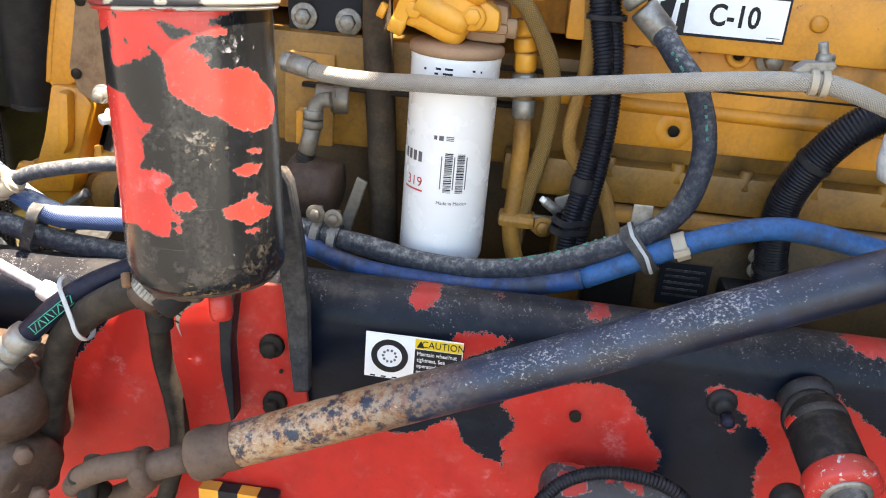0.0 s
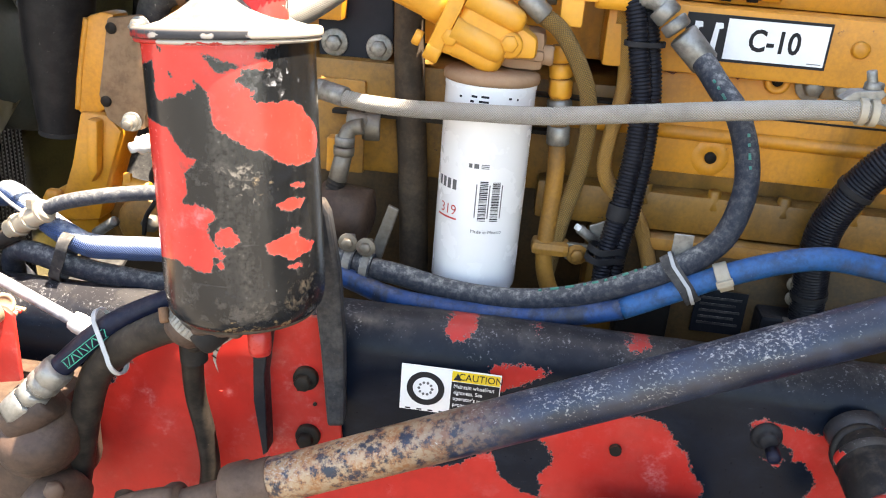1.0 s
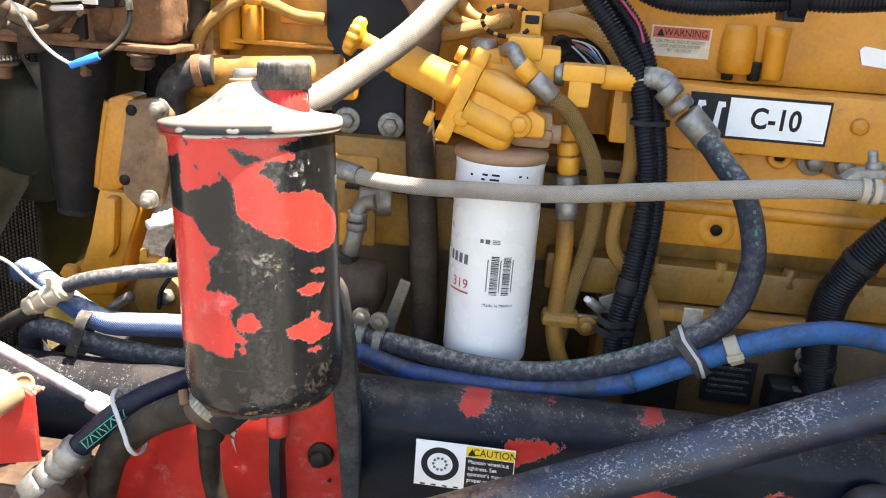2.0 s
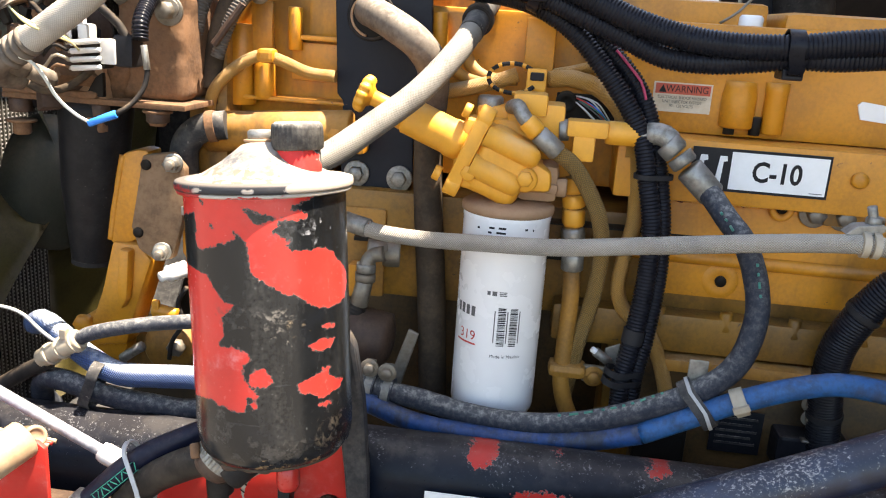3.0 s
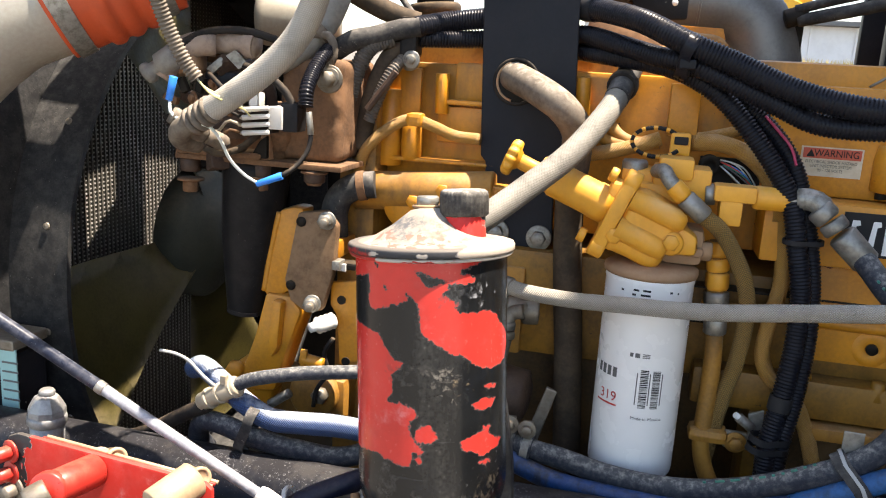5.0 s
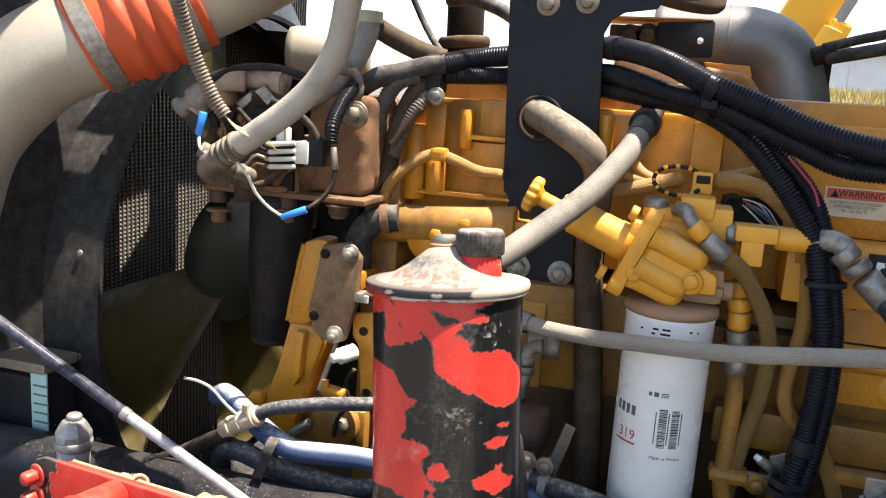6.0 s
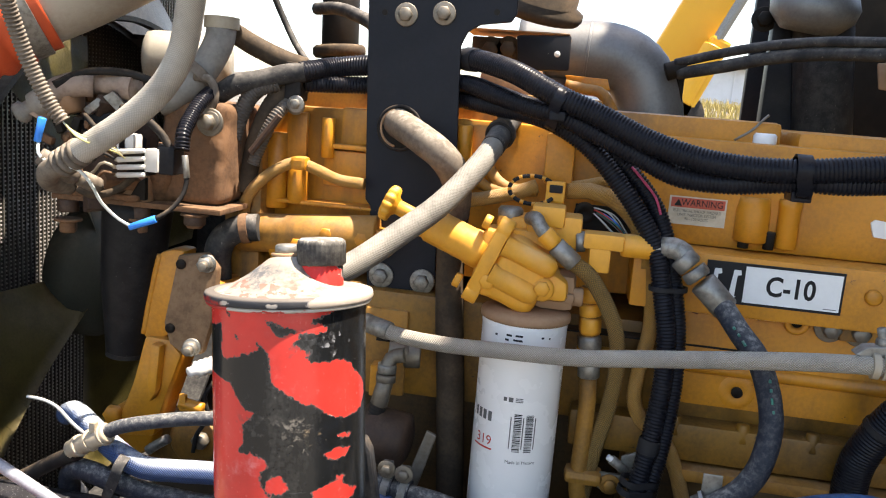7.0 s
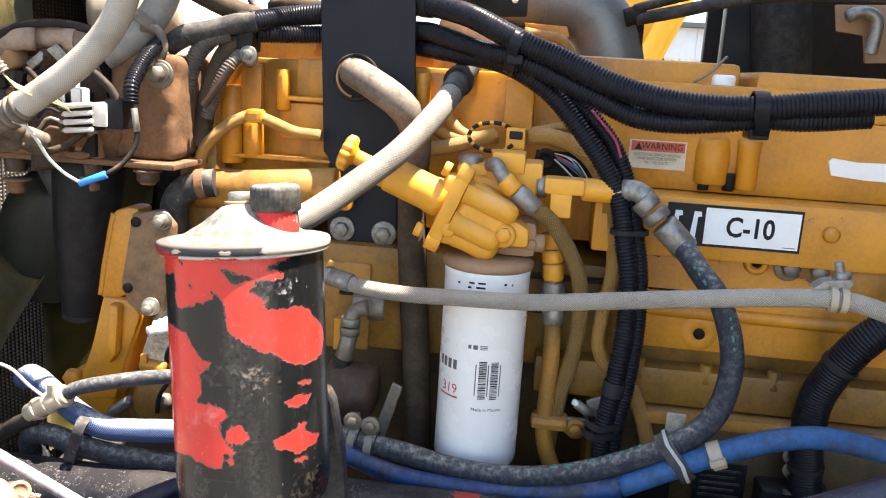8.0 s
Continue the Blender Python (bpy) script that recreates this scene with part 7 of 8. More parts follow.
for q in (BIG[3], BIG[6]):
    k = BIG.index(q)
    part("tie_band", smooth(band(mesh(), q, Vector(BIG[k + 1]) - Vector(BIG[k - 1]), 0.0186, 0.007, 0.0012), 35), M["ink"], bpy.data.objects["corrugated_hose"])

# ---- front of the engine ----
def build_front_bracket():
    ob = thing("front_bracket", (-0.519, 0.86, 1.278), "yellow cast front bracket with a dusty brown plate", "bracket")

    def P(name, bm, mat="yellow", label=""):
        return part(name, smooth(bm, 35), M[mat], ob, label)

    P("arm_edge", tube(mesh(), [(-0.519, 0.868, 1.478), (-0.530, 0.868, 1.428), (-0.538, 0.868, 1.378)], 0.0045, n=10))
    P("arm", plate(mesh(), [(-0.519, 1.481), (-0.501, 1.487), (-0.487, 1.486), (-0.499, 1.404), (-0.503, 1.382), (-0.529, 1.368), (-0.539, 1.376), (-0.53, 1.428)], 0.865, 0.90, 0.004))
    P("leg", plate(mesh(), [(-0.534, 1.378), (-0.501, 1.377), (-0.485, 1.359), (-0.503, 1.308), (-0.512, 1.279), (-0.52, 1.249), (-0.575, 1.242), (-0.566, 1.272), (-0.549, 1.317)], 0.86, 0.91, 0.006))
    P("leg_rib", plate(mesh(), [(-0.518, 1.374), (-0.505, 1.372), (-0.51, 1.313), (-0.519, 1.298), (-0.523, 1.325)], 0.845, 0.862, 0.004))
    P("gusset", plate(mesh(), [(-0.489, 1.483), (-0.454, 1.489), (-0.439, 1.472), (-0.443, 1.413), (-0.456, 1.366), (-0.478, 1.362), (-0.497, 1.374), (-0.505, 1.4), (-0.498, 1.434)], 0.852, 0.866, 0.003), "gusset", "dust-brown gusset plate")
    for c in [(-0.451, 0.851, 1.478), (-0.467, 0.851, 1.375)]:
        bm = mesh()
        lathe(bm, c, (0.15, -1, 0), [(0.0105, 0), (0.0108, 0.001), (0.0108, 0.0025), (0.0100, 0.003)], 24)
        hexa(bm, Vector(c) + Vector((0, -0.003, 0)), (0.15, -1, 0), 0.0092, 0.011)
        P("bolt", bm, "grey_fitting")
        P("stud_end", rod(mesh(), Vector(c) + Vector((0.002, -0.012, 0)), Vector(c) + Vector((0.0035, -0.022, 0)), 0.0052), "bolt")
    for c in [(-0.484, 0.851, 1.473), (-0.496, 0.851, 1.394)]:
        P("bolt_hole", lathe(mesh(), c, (0, -1, 0), [(0.006, -0.001), (0.006, 0.0008), (0, 0.0008)], 16), "dark")
    P("boss", lathe(mesh(), (-0.557, 0.88, 1.25), (0, -1, 0), [(0.034, -0.03), (0.034, 0.01), (0.030, 0.014), (0, 0.014)], 32))
    P("boss_bolt", hexa(mesh(), (-0.574, 0.866, 1.271), (0, -1, 0), 0.012, 0.012))
    P("lower_arm", box(mesh(), (-0.547, -0.437, 0.89, 0.94, 1.201, 1.264), 0.01), "yellow_dirty")
    P("lower_disc", lathe(mesh(), (-0.476, 0.885, 1.244), (0, -1, 0), [(0.032, -0.02), (0.032, 0.006), (0.028, 0.010), (0, 0.010)], 30), "yellow_dirty")
    P("lower_bolt", hexa(mesh(), (-0.462, 0.874, 1.25), (0, -1, 0), 0.011, 0.012), "bolt")
    P("drain_cock", rod(mesh(), (-0.481, 0.852, 1.303), (-0.452, 0.852, 1.299), 0.0075))
    P("drain_lever", box(mesh(), (-0.48, -0.471, 0.845, 0.851, 1.295, 1.316), 0.002))
    P("tie_wire", tube(mesh(), [(-0.492, 0.845, 1.258), (-0.505, 0.845, 1.249), (-0.518, 0.845, 1.239)], 0.006, n=10), "steel")
    P("sensor", lathe(mesh(), (-0.443, 0.86, 1.354), (-0.5, -0.8, -0.1), [(0.008, 0)] + [(0.0105 - 0.0014 * (i % 2), 0.002 + 0.0035 * i) for i in range(7)] + [(0.006, 0.027), (0.006, 0.034), (0, 0.035)], 20), "connector", "pale sensor plug")
    P("sensor_clip", box(mesh(), (-0.444, -0.434, 0.85, 0.87, 1.419, 1.43), 0.002), "steel")


build_front_bracket()


def build_fuel_fittings():
    ob = thing("banjo_fitting", (-0.213, 0.9, 1.387), "dull steel fittings and short hose by the block", "pipe fitting")
    bm = hexa(mesh(), (-0.202, 0.905, 1.384), (-1, -0.2, 0), 0.0165, 0.020)
    part("hex", smooth(bm, 30), M["bolt"], ob)
    part("barrel", smooth(rod(mesh(), (-0.216, 0.9, 1.387), (-0.239, 0.895, 1.389), 0.012)), M["bolt"], ob)
    p, q, r = Vector((-0.236, 0.88, 1.374)), Vector((-0.237, 0.88, 1.355)), Vector((-0.243, 0.878, 1.325))
    part("elbow", tube(mesh(), [*[(-0.217, 0.885, 1.388), (-0.231, 0.885, 1.384)], p, p.lerp(q, 0.2)], 0.0088, n=14), M["bolt"], ob)
    part("nut", smooth(hexa(mesh(), p.lerp(q, -0.1), q - p, 0.0125, (q - p).length * 0.55), 30), M["grey_fitting"], ob)
    part("nut", smooth(hexa(mesh(), p.lerp(q, 0.52), q - p, 0.0132, (q - p).length * 0.5), 30), M["bolt"], ob)
    part("ferrule", smooth(rod(mesh(), q, r, 0.0098, 0.0105)), M["bolt"], ob)
    part("hose", tube(mesh(), [r, *[(-0.248, 0.876, 1.312), (-0.26, 0.876, 1.298), (-0.276, 0.876, 1.291), (-0.293, 0.876, 1.289)]], 0.0110, n=16, rings=(0.004, 0.0006)), M["rubber"], ob)
    part("yellow_plate", box(mesh(), (-0.258, -0.248, 0.885, 0.905, 1.332, 1.371), 0.002), M["yellow"], ob)


build_fuel_fittings()


def build_injection_lines():
    ob = thing("sensor_bracket", (-0.433, 0.87, 1.358), "yellow drilled bracket with plugs beside the canister", "bracket")
    part("plate", plate(mesh(), [(-0.453, 1.398), (-0.414, 1.404), (-0.406, 1.303), (-0.439, 1.294), (-0.444, 1.356), (-0.453, 1.369)], 0.872, 0.878, 0.002), M["yellow"], ob)
    for q in [(-0.438, 0.871, 1.377), (-0.43, 0.871, 1.299)]:
        part("hole", lathe(mesh(), q, (0, -1, 0), [(0.0055, -0.001), (0.0055, 0.0008), (0, 0.0008)], 16), M["dark"], ob)
    part("socket", box(mesh(), (-0.451, -0.415, 0.86, 0.88, 1.418, 1.427), 0.003), M["dark"], ob)
    for i in range(3):
        part("pin", box(mesh(), (-0.446 + 0.006 * i, -0.441 + 0.006 * i, 0.857, 0.861, 1.417, 1.426), 0.0006), M["connector"], ob)
    part("lead", tube(mesh(), [(-0.443, 0.86, 1.331), (-0.454, 0.86, 1.311), (-0.449, 0.86, 1.286), (-0.463, 0.86, 1.261), (-0.467, 0.86, 1.238)], 0.0028, n=8), M["rubber"], ob)
    part("starter_nose", smooth(lathe(mesh(), (-0.268, 0.885, 1.289), (1, -0.1, -0.1), [(0.02, 0), (0.032, 0.006), (0.034, 0.02), (0.034, 0.06), (0.02, 0.066)], 30)), M["brown_dark"], ob)


build_injection_lines()


def build_black_cylinder():
    a, b = Vector((-0.555, 0.88, 1.5363)), Vector((-0.57, 0.88, 1.343))
    ob = thing("rubber_duct", b, "black tapering rubber duct, scuffed, hanging open", "duct")
    d = b - a
    L = d.length
    part("wall", smooth(lathe(mesh(), a, d, [(0.040, 0), (0.041, L * 0.05), (0.036, L * 0.5), (0.0235, L * 0.97), (0.0215, L), (0.019, L * 0.99), (0.018, L * 0.9), (0, L * 0.9)], 36)), M["duct"], ob)
    part("lip", smooth(band(mesh(), b - d * 0.015, d, 0.0222, 0.006, 0.0016, 36), 35), M["rubber"], ob)


build_black_cylinder()


def build_compressor():
    ob = thing("compressor", (-0.551, 0.88, 1.528), "dust-caked compressor with black clutch and plugs", "compressor")

    def P(name, bm, mat="brown", label=""):
        return part(name, smooth(bm, 40), M[mat], ob, label)

    P("body", lump((-0.519, -0.443, 0.862, 0.985, 1.544, 1.662), 0.010, 0.0018, 45, 26))
    P("shoulder", lump((-0.584, -0.502, 0.855, 0.955, 1.539, 1.607), 0.02, 0.005, 50, 18))
    P("base_plate", box(mesh(), (-0.643, -0.432, 0.84, 0.98, 1.5365, 1.5430), 0.0015), "brown")
    for c in [(-0.631, 0.855, 1.5365), (-0.537, 0.855, 1.5365), (-0.470, 0.855, 1.5365)]:
        P("spacer", rod(mesh(), c, Vector(c) - Vector((0, 0, 0.016)), 0.0125), "brown_dark")
    P("rib", plate(mesh(), [(-0.584, 1.533), (-0.57, 1.549), (-0.526, 1.58), (-0.523, 1.539)], 0.845, 0.86, 0.003), "rusty_cap")
    for c in [(-0.631, 0.855, 1.512), (-0.537, 0.855, 1.522), (-0.47, 0.855, 1.534), (-0.454, 0.855, 1.64)]:
        P("bolt", bolt(mesh(), c, (0, 0, -1) if c[2] < 1.62 else (0, -1, 0), 0.010, 0.014), "brown" if c[2] < 1.62 else "bolt")
    c = Vector((-0.602, 0.86, 1.597))
    ax = Vector((-0.55, -0.78, 0.05))
    P("clutch", lathe(mesh(), c - ax.normalized() * 0.05, ax, [(0.062, 0), (0.066, 0.006), (0.066, 0.045), (0.060, 0.052), (0.045, 0.054), (0.040, 0.060), (0.018, 0.062), (0.014, 0.072), (0, 0.072)], 40), "brown_dark")
    for i in range(9):
        a = 2 * math.pi * (i + 0.3) / 9
        x, y, z = basis(ax)
        P("clutch_lug", caked(box(mesh(), (-0.011, 0.011, -0.007, 0.007, -0.03, 0.012 + 0.004 * (i % 2)), 0.003, Matrix.Translation(c + (x * math.cos(a) + y * math.sin(a)) * 0.064) @ Matrix((x * math.cos(a) + y * math.sin(a), y * math.cos(a) - x * math.sin(a), z)).transposed().to_4x4()), 0.002, 60, 2), ("black", "brown_dark", "brown")[i % 3])
    for i in range(6):
        a = 2 * math.pi * i / 6
        x, y, z = basis(ax)
        P("clutch_stud", lathe(mesh(), c + (x * math.cos(a) + y * math.sin(a)) * 0.05, ax, [(0.006, 0), (0.006, 0.006), (0.004, 0.008), (0, 0.008)], 12), "brown")
    P("cover_box", caked(box(mesh(), (-0.6, -0.548, 0.83, 0.86, 1.617, 1.641), 0.006), 0.002, 50, 2), "black")
    P("cover_lid", plate(mesh(), [(-0.591, 1.644), (-0.573, 1.658), (-0.566, 1.652), (-0.584, 1.637)], 0.822, 0.828, 0.001), "grey_fitting")
    P("hex_fitting", hexa(mesh(), (-0.63, 0.825, 1.649), (1, 0.1, 0.35), 0.021, 0.03), "rusty_cap")
    P("bright_tag", plate(mesh(), [(-0.568, 1.659), (-0.556, 1.666), (-0.541, 1.652), (-0.552, 1.645)], 0.825, 0.829, 0), "steel", "shiny foil tag")
    for i in range(7):
        a = 0.5 + 0.75 * i
        o = c + Vector((0.030 * math.cos(a), -0.046, 0.030 * math.sin(a)))
        P("clutch_tab", caked(box(mesh(), (-0.009, 0.009, -0.004, 0.004, -0.0045, 0.0045), 0.0015, Matrix.Translation(o) @ Matrix.Rotation(-a, 4, 'Y')), 0.0012, 80, 2), "brown" if i % 3 == 0 else "dark")
    P("coil_lead", tube(mesh(), [(-0.575, 0.80, 1.640), (-0.556, 0.79, 1.628), (-0.540, 0.785, 1.618), (-0.530, 0.788, 1.606)], 0.0028, n=8), "rubber")
    P("foil_block", box(mesh(), (-0.541, -0.524, 0.800, 0.815, 1.604, 1.630), 0.002), "label", "white sunlit block")
    for p, q, r in (((-0.563, 0.730, 1.588), (-0.553, 0.752, 1.578), 0.0125), ((-0.572, 0.722, 1.598), (-0.562, 0.732, 1.589), 0.0105), ((-0.548, 0.752, 1.576), (-0.541, 0.775, 1.566), 0.0095)):
        P("fitting_nut", hexa(mesh(), p, Vector(q) - Vector(p), r, (Vector(q) - Vector(p)).length), "pale_topped", "dusty hexagon fitting")
    for k in range(4):
        P("seal_lead", tube(mesh(), [Vector((-0.529, 0.788, 1.603 - 0.0083 * k)), Vector((-0.541, 0.782, 1.611 - 0.010 * k)), Vector((-0.553, 0.786, 1.606 - 0.013 * k)), Vector((-0.566, 0.802, 1.600 - 0.012 * k))], 0.0018, n=8), ("brown", "rubber", "nylon", "brown")[k])
    for c in [(-0.600, 0.812, 1.610), (-0.585, 0.808, 1.575), (-0.572, 0.808, 1.628), (-0.618, 0.816, 1.580)]:
        P("clutch_screw", bolt(mesh(), c, (-0.5, -0.85, 0), 0.0050), "brown")
    P("dust_ledge", lump((-0.640, -0.530, 0.836, 0.870, 1.5425, 1.5500), 0.003, 0.0018, 90, 12), "brown")
    P("gusset", plate(mesh(), [(-0.545, 1.545), (-0.523, 1.545), (-0.523, 1.572), (-0.532, 1.566)], 0.838, 0.846, 0.002), "dark")
    # plug connector
    P("plug_core", box(mesh(), (-0.521, -0.495, 0.794, 0.814, 1.579, 1.607), 0.003), "dark")
    for i in range(4):
        P("plug_rib", rod(mesh(), Vector((-0.527, 0.79, 1.603)) + Vector((0, -0.002, -0.0083 * i)), Vector((-0.496, 0.79, 1.607)) + Vector((0, -0.002, -0.0086 * i)), 0.0030, 0.0026), "connector", "pale grey plug rib")
        P("plug_seal", rod(mesh(), Vector((-0.532, 0.79, 1.603)) + Vector((0.002 * (i % 2), -0.002, -0.0083 * i)), Vector((-0.526, 0.79, 1.603)) + Vector((0, -0.002, -0.0083 * i)), 0.0020), "nylon")
    P("plug_frame", box(mesh(), (-0.499, -0.483, 0.792, 0.812, 1.584, 1.609), 0.002), "connector")
    P("socket", box(mesh(), (-0.487, -0.466, 0.795, 0.82, 1.582, 1.614), 0.004), "black")
    P("white_block", box(mesh(), (-0.536, -0.516, 0.8, 0.82, 1.602, 1.622), 0.003), "connector")
    P("hose_stub", tube(mesh(), [(-0.635, 0.8, 1.632), (-0.621, 0.81, 1.658), (-0.6, 0.82, 1.67), (-0.583, 0.83, 1.671)], 0.014, n=16), "tan_hose")
    P("end_fitting", lathe(mesh(), (-0.647, 0.79, 1.633), (0.72, 0.15, 0.5), [(0, 0), (0.010, 0), (0.012, 0.002), (0.012, 0.008), (0.0085, 0.011), (0.0085, 0.018), (0.0135, 0.021), (0.0140, 0.040), (0.012, 0.042)], 18), "pale_hose", "pale dusty fitting")
    P("tan_hose", tube(mesh(), [(-0.61, 0.84, 1.67), (-0.586, 0.84, 1.673), (-0.555, 0.84, 1.673), (-0.537, 0.84, 1.671)], 0.0125, n=16), "tan_hose")
    P("hose_clip", band(mesh(), (-0.6, 0.84, 1.672), (1, 0, 0), 0.0128, 0.006, 0.002), "tan_hose")
    P("hose_clip", band(mesh(), (-0.543, 0.84, 1.672), (1, 0, -0.1), 0.0128, 0.012, 0.003), "tan_hose")


build_compressor()
for pts, r, mat, label in (([(-0.611, 0.8, 1.668), (-0.587, 0.82, 1.684), (-0.545, 0.83, 1.687), (-0.503, 0.84, 1.677)], 0.0045, "rubber", "thin black hose over the compressor"), ([(-0.587, 0.8, 1.559), (-0.557, 0.79, 1.553), (-0.536, 0.8, 1.56), (-0.521, 0.815, 1.576)], 0.004, "hose_brown", "short dusty lead under the connector"), ([(-0.536, 0.81, 1.649), (-0.507, 0.8, 1.643), (-0.484, 0.8, 1.626), (-0.474, 0.8, 1.611)], 0.0045, "rubber", "black lead running to the connector")):
    hose("compressor_lead", pts, r, M[mat], label, "cable", "compressor leads", n=10)
TOPHOSE = [(-0.378, 0.66, 1.812), (-0.384, 0.67, 1.781), (-0.395, 0.685, 1.75), (-0.41, 0.7, 1.71), (-0.43, 0.705, 1.678), (-0.46, 0.708, 1.649), (-0.496, 0.71, 1.623), (-0.524, 0.715, 1.606)]
top = hose("air_line", TOPHOSE, 0.0128, M["sand_lit"], "braided air line over the compressor, paled to look sunlit", "hose", n=20)
for k in range(4):
    a, b = Vector(TOPHOSE[-1]), Vector(TOPHOSE[-2])
    d = (a - b).normalized()
    part("crimp_ring", smooth(lathe(mesh(), a - d * 0.004 + d * 0.0085 * k, d, [(0.011, 0), (0.0148, 0.002), (0.0148, 0.005), (0.011, 0.007)], 24)), M["pale_topped"], top)
part("elbow", tube(mesh(), [a + d * 0.025, a + d * 0.045, a + d * 0.058 + Vector((0.004, 0.012, -0.004)), a + d * 0.06 + Vector((0.01, 0.035, -0.008))], 0.0115, n=18), M["pale_topped"], top)
grey = hose("grey_loom", [(-0.544, 0.62, 1.792), (-0.549, 0.64, 1.758), (-0.55, 0.655, 1.727), (-0.545, 0.67, 1.689), (-0.532, 0.68, 1.654), (-0.521, 0.685, 1.637)], 0.0075, M["pale_topped"], "pale dusty corrugated wire sleeve", "wiring loom", n=12, rings=(0.0038, 0.0012))
for k in range(3):
    part("wire", tube(mesh(), [Vector(p) + Vector((0.003 * k, 0, -0.003 * k)) for p in [(-0.524, 0.685, 1.64), (-0.517, 0.69, 1.63), (-0.508, 0.7, 1.623), (-0.512, 0.75, 1.612), (-0.523, 0.785, 1.603)]], 0.0009, n=8), M["wire_yellow" if k != 1 else "wire_white"], grey, "thin pale wire")
wire = hose("ground_wire", [(-0.576, 0.725, 1.611), (-0.572, 0.72, 1.6), (-0.558, 0.715, 1.594), (-0.539, 0.71, 1.592), (-0.525, 0.715, 1.589), (-0.521, 0.73, 1.574), (-0.519, 0.745, 1.554), (-0.508, 0.755, 1.538), (-0.494, 0.76, 1.529)], 0.0017, M["wire_white"], "white wire joined with blue crimp terminals", "wire", n=8)
part("blue_crimp", smooth(rod(mesh(), (-0.571, 0.725, 1.636), (-0.577, 0.725, 1.612), 0.0042, 0.0036)), M["crimp"], wire, "blue crimp terminal")
part("blue_crimp", smooth(rod(mesh(), (-0.496, 0.76, 1.528), (-0.469, 0.765, 1.539), 0.0034, 0.0042)), M["crimp"], wire, "blue crimp terminal")
part("dark_wire", tube(mesh(), [(-0.471, 0.765, 1.538), (-0.459, 0.775, 1.548), (-0.45, 0.785, 1.564), (-0.448, 0.79, 1.582), (-0.45, 0.79, 1.603)], 0.0026, n=8), M["rubber"], wire)
part("wire_stub", smooth(rod(mesh(), (-0.448, 0.79, 1.582), (-0.451, 0.79, 1.606), 0.0034)), M["grey_fitting"], wire)
cable = hose("sensor_cable", [(-0.457, 0.795, 1.611), (-0.458, 0.8, 1.629), (-0.46, 0.82, 1.646), (-0.459, 0.84, 1.662), (-0.459, 0.86, 1.672)], 0.0085, M["corrugated"], "black sleeved cable rising past the compressor", "cable", n=12, rings=(0.0036, 0.001))
HEAT = [(-0.465, 0.9, 1.753), (-0.465, 0.895, 1.733), (-0.471, 0.885, 1.71), (-0.484, 0.875, 1.686), (-0.503, 0.865, 1.668), (-0.521, 0.86, 1.657)]
heat = hose("heater_hose", HEAT, 0.0172, M["pale_hose"], "dusty grey heater hose curving down", "hose", n=20)
part("top_collar", smooth(band(mesh(), HEAT[0], (0, 0, 1), 0.0172, 0.014, 0.003), 35), M["nylon"], heat, "pale plastic collar")
part("worm_clamp", smooth(band(mesh(), (-0.476, 0.872, 1.692), Vector(HEAT[2]) - Vector(HEAT[4]), 0.0174, 0.012, 0.002), 35), M["pale_topped"], heat)
ob = thing("clamp_ring", (-0.46, 0.86, 1.672), "loose steel clamp round hose and cable", "hose clamp")
part("ring", tube(mesh(), [(-0.477, 0.86, 1.689), (-0.458, 0.86, 1.687), (-0.452, 0.86, 1.669), (-0.46, 0.86, 1.653), (-0.476, 0.86, 1.655)], 0.005, n=8), M["pale_topped"], ob)
part("clamp_bolt", smooth(bolt(mesh(), (-0.451, 0.85, 1.642), (0, -1, 0), 0.0065), 35), M["bolt"], ob)
can = thing("drier_bottle", (-0.619, 1, 1.699), "grey metal receiver bottle behind the hoses", "bottle")
part("shell", smooth(lathe(mesh(), (-0.617, 1, 1.71), (1, 0.3, 0.02), [(0.026, 0), (0.034, 0.004), (0.036, 0.012), (0.036, 0.10), (0.03, 0.11), (0, 0.11)], 32)), M["intake"], can)
hose("head_pipe", [(-0.47, 0.93, 1.748), (-0.441, 0.94, 1.732), (-0.408, 0.95, 1.718), (-0.383, 0.96, 1.711)], 0.0125, M["hose_brown"], "brown-dusted pipe over the head", "pipe", n=16)
hose("upper_harness", [(-0.468, 0.9, 1.67), (-0.446, 0.905, 1.685), (-0.422, 0.915, 1.692), (-0.398, 0.925, 1.7), (-0.372, 0.93, 1.705)], 0.0118, M["rubber_dusty"], "taped black harness reaching the compressor", "wiring loom", n=14, wobble=0.08)
for pts, r, mat, label in (([(-0.487, 1.1, 1.818), (-0.464, 1.1, 1.774), (-0.439, 1.08, 1.743), (-0.415, 1.06, 1.721)], 0.0045, "rubber_dusty", "thin brown cable hanging behind the head"), ([(-0.437, 1.15, 1.801), (-0.394, 1.12, 1.8), (-0.349, 1.08, 1.786), (-0.315, 1.04, 1.77)], 0.009, "rubber_dusty", "grey cable passing behind the plate")):
    hose("overhead_cable", pts, r, M[mat], label, "cable", n=10)
post = thing("exhaust_stub", (-0.508, 1.5, 1.741), "dark steel stub pipe beyond the engine", "pipe")
part("pipe", smooth(rod(mesh(), (-0.507, 1.5, 1.73), (-0.511, 1.5, 1.894), 0.035)), M["dark"], post)
part("flange", smooth(rod(mesh(), (-0.508, 1.5, 1.751), (-0.51, 1.5, 1.772), 0.05)), M["hose_brown"], post)

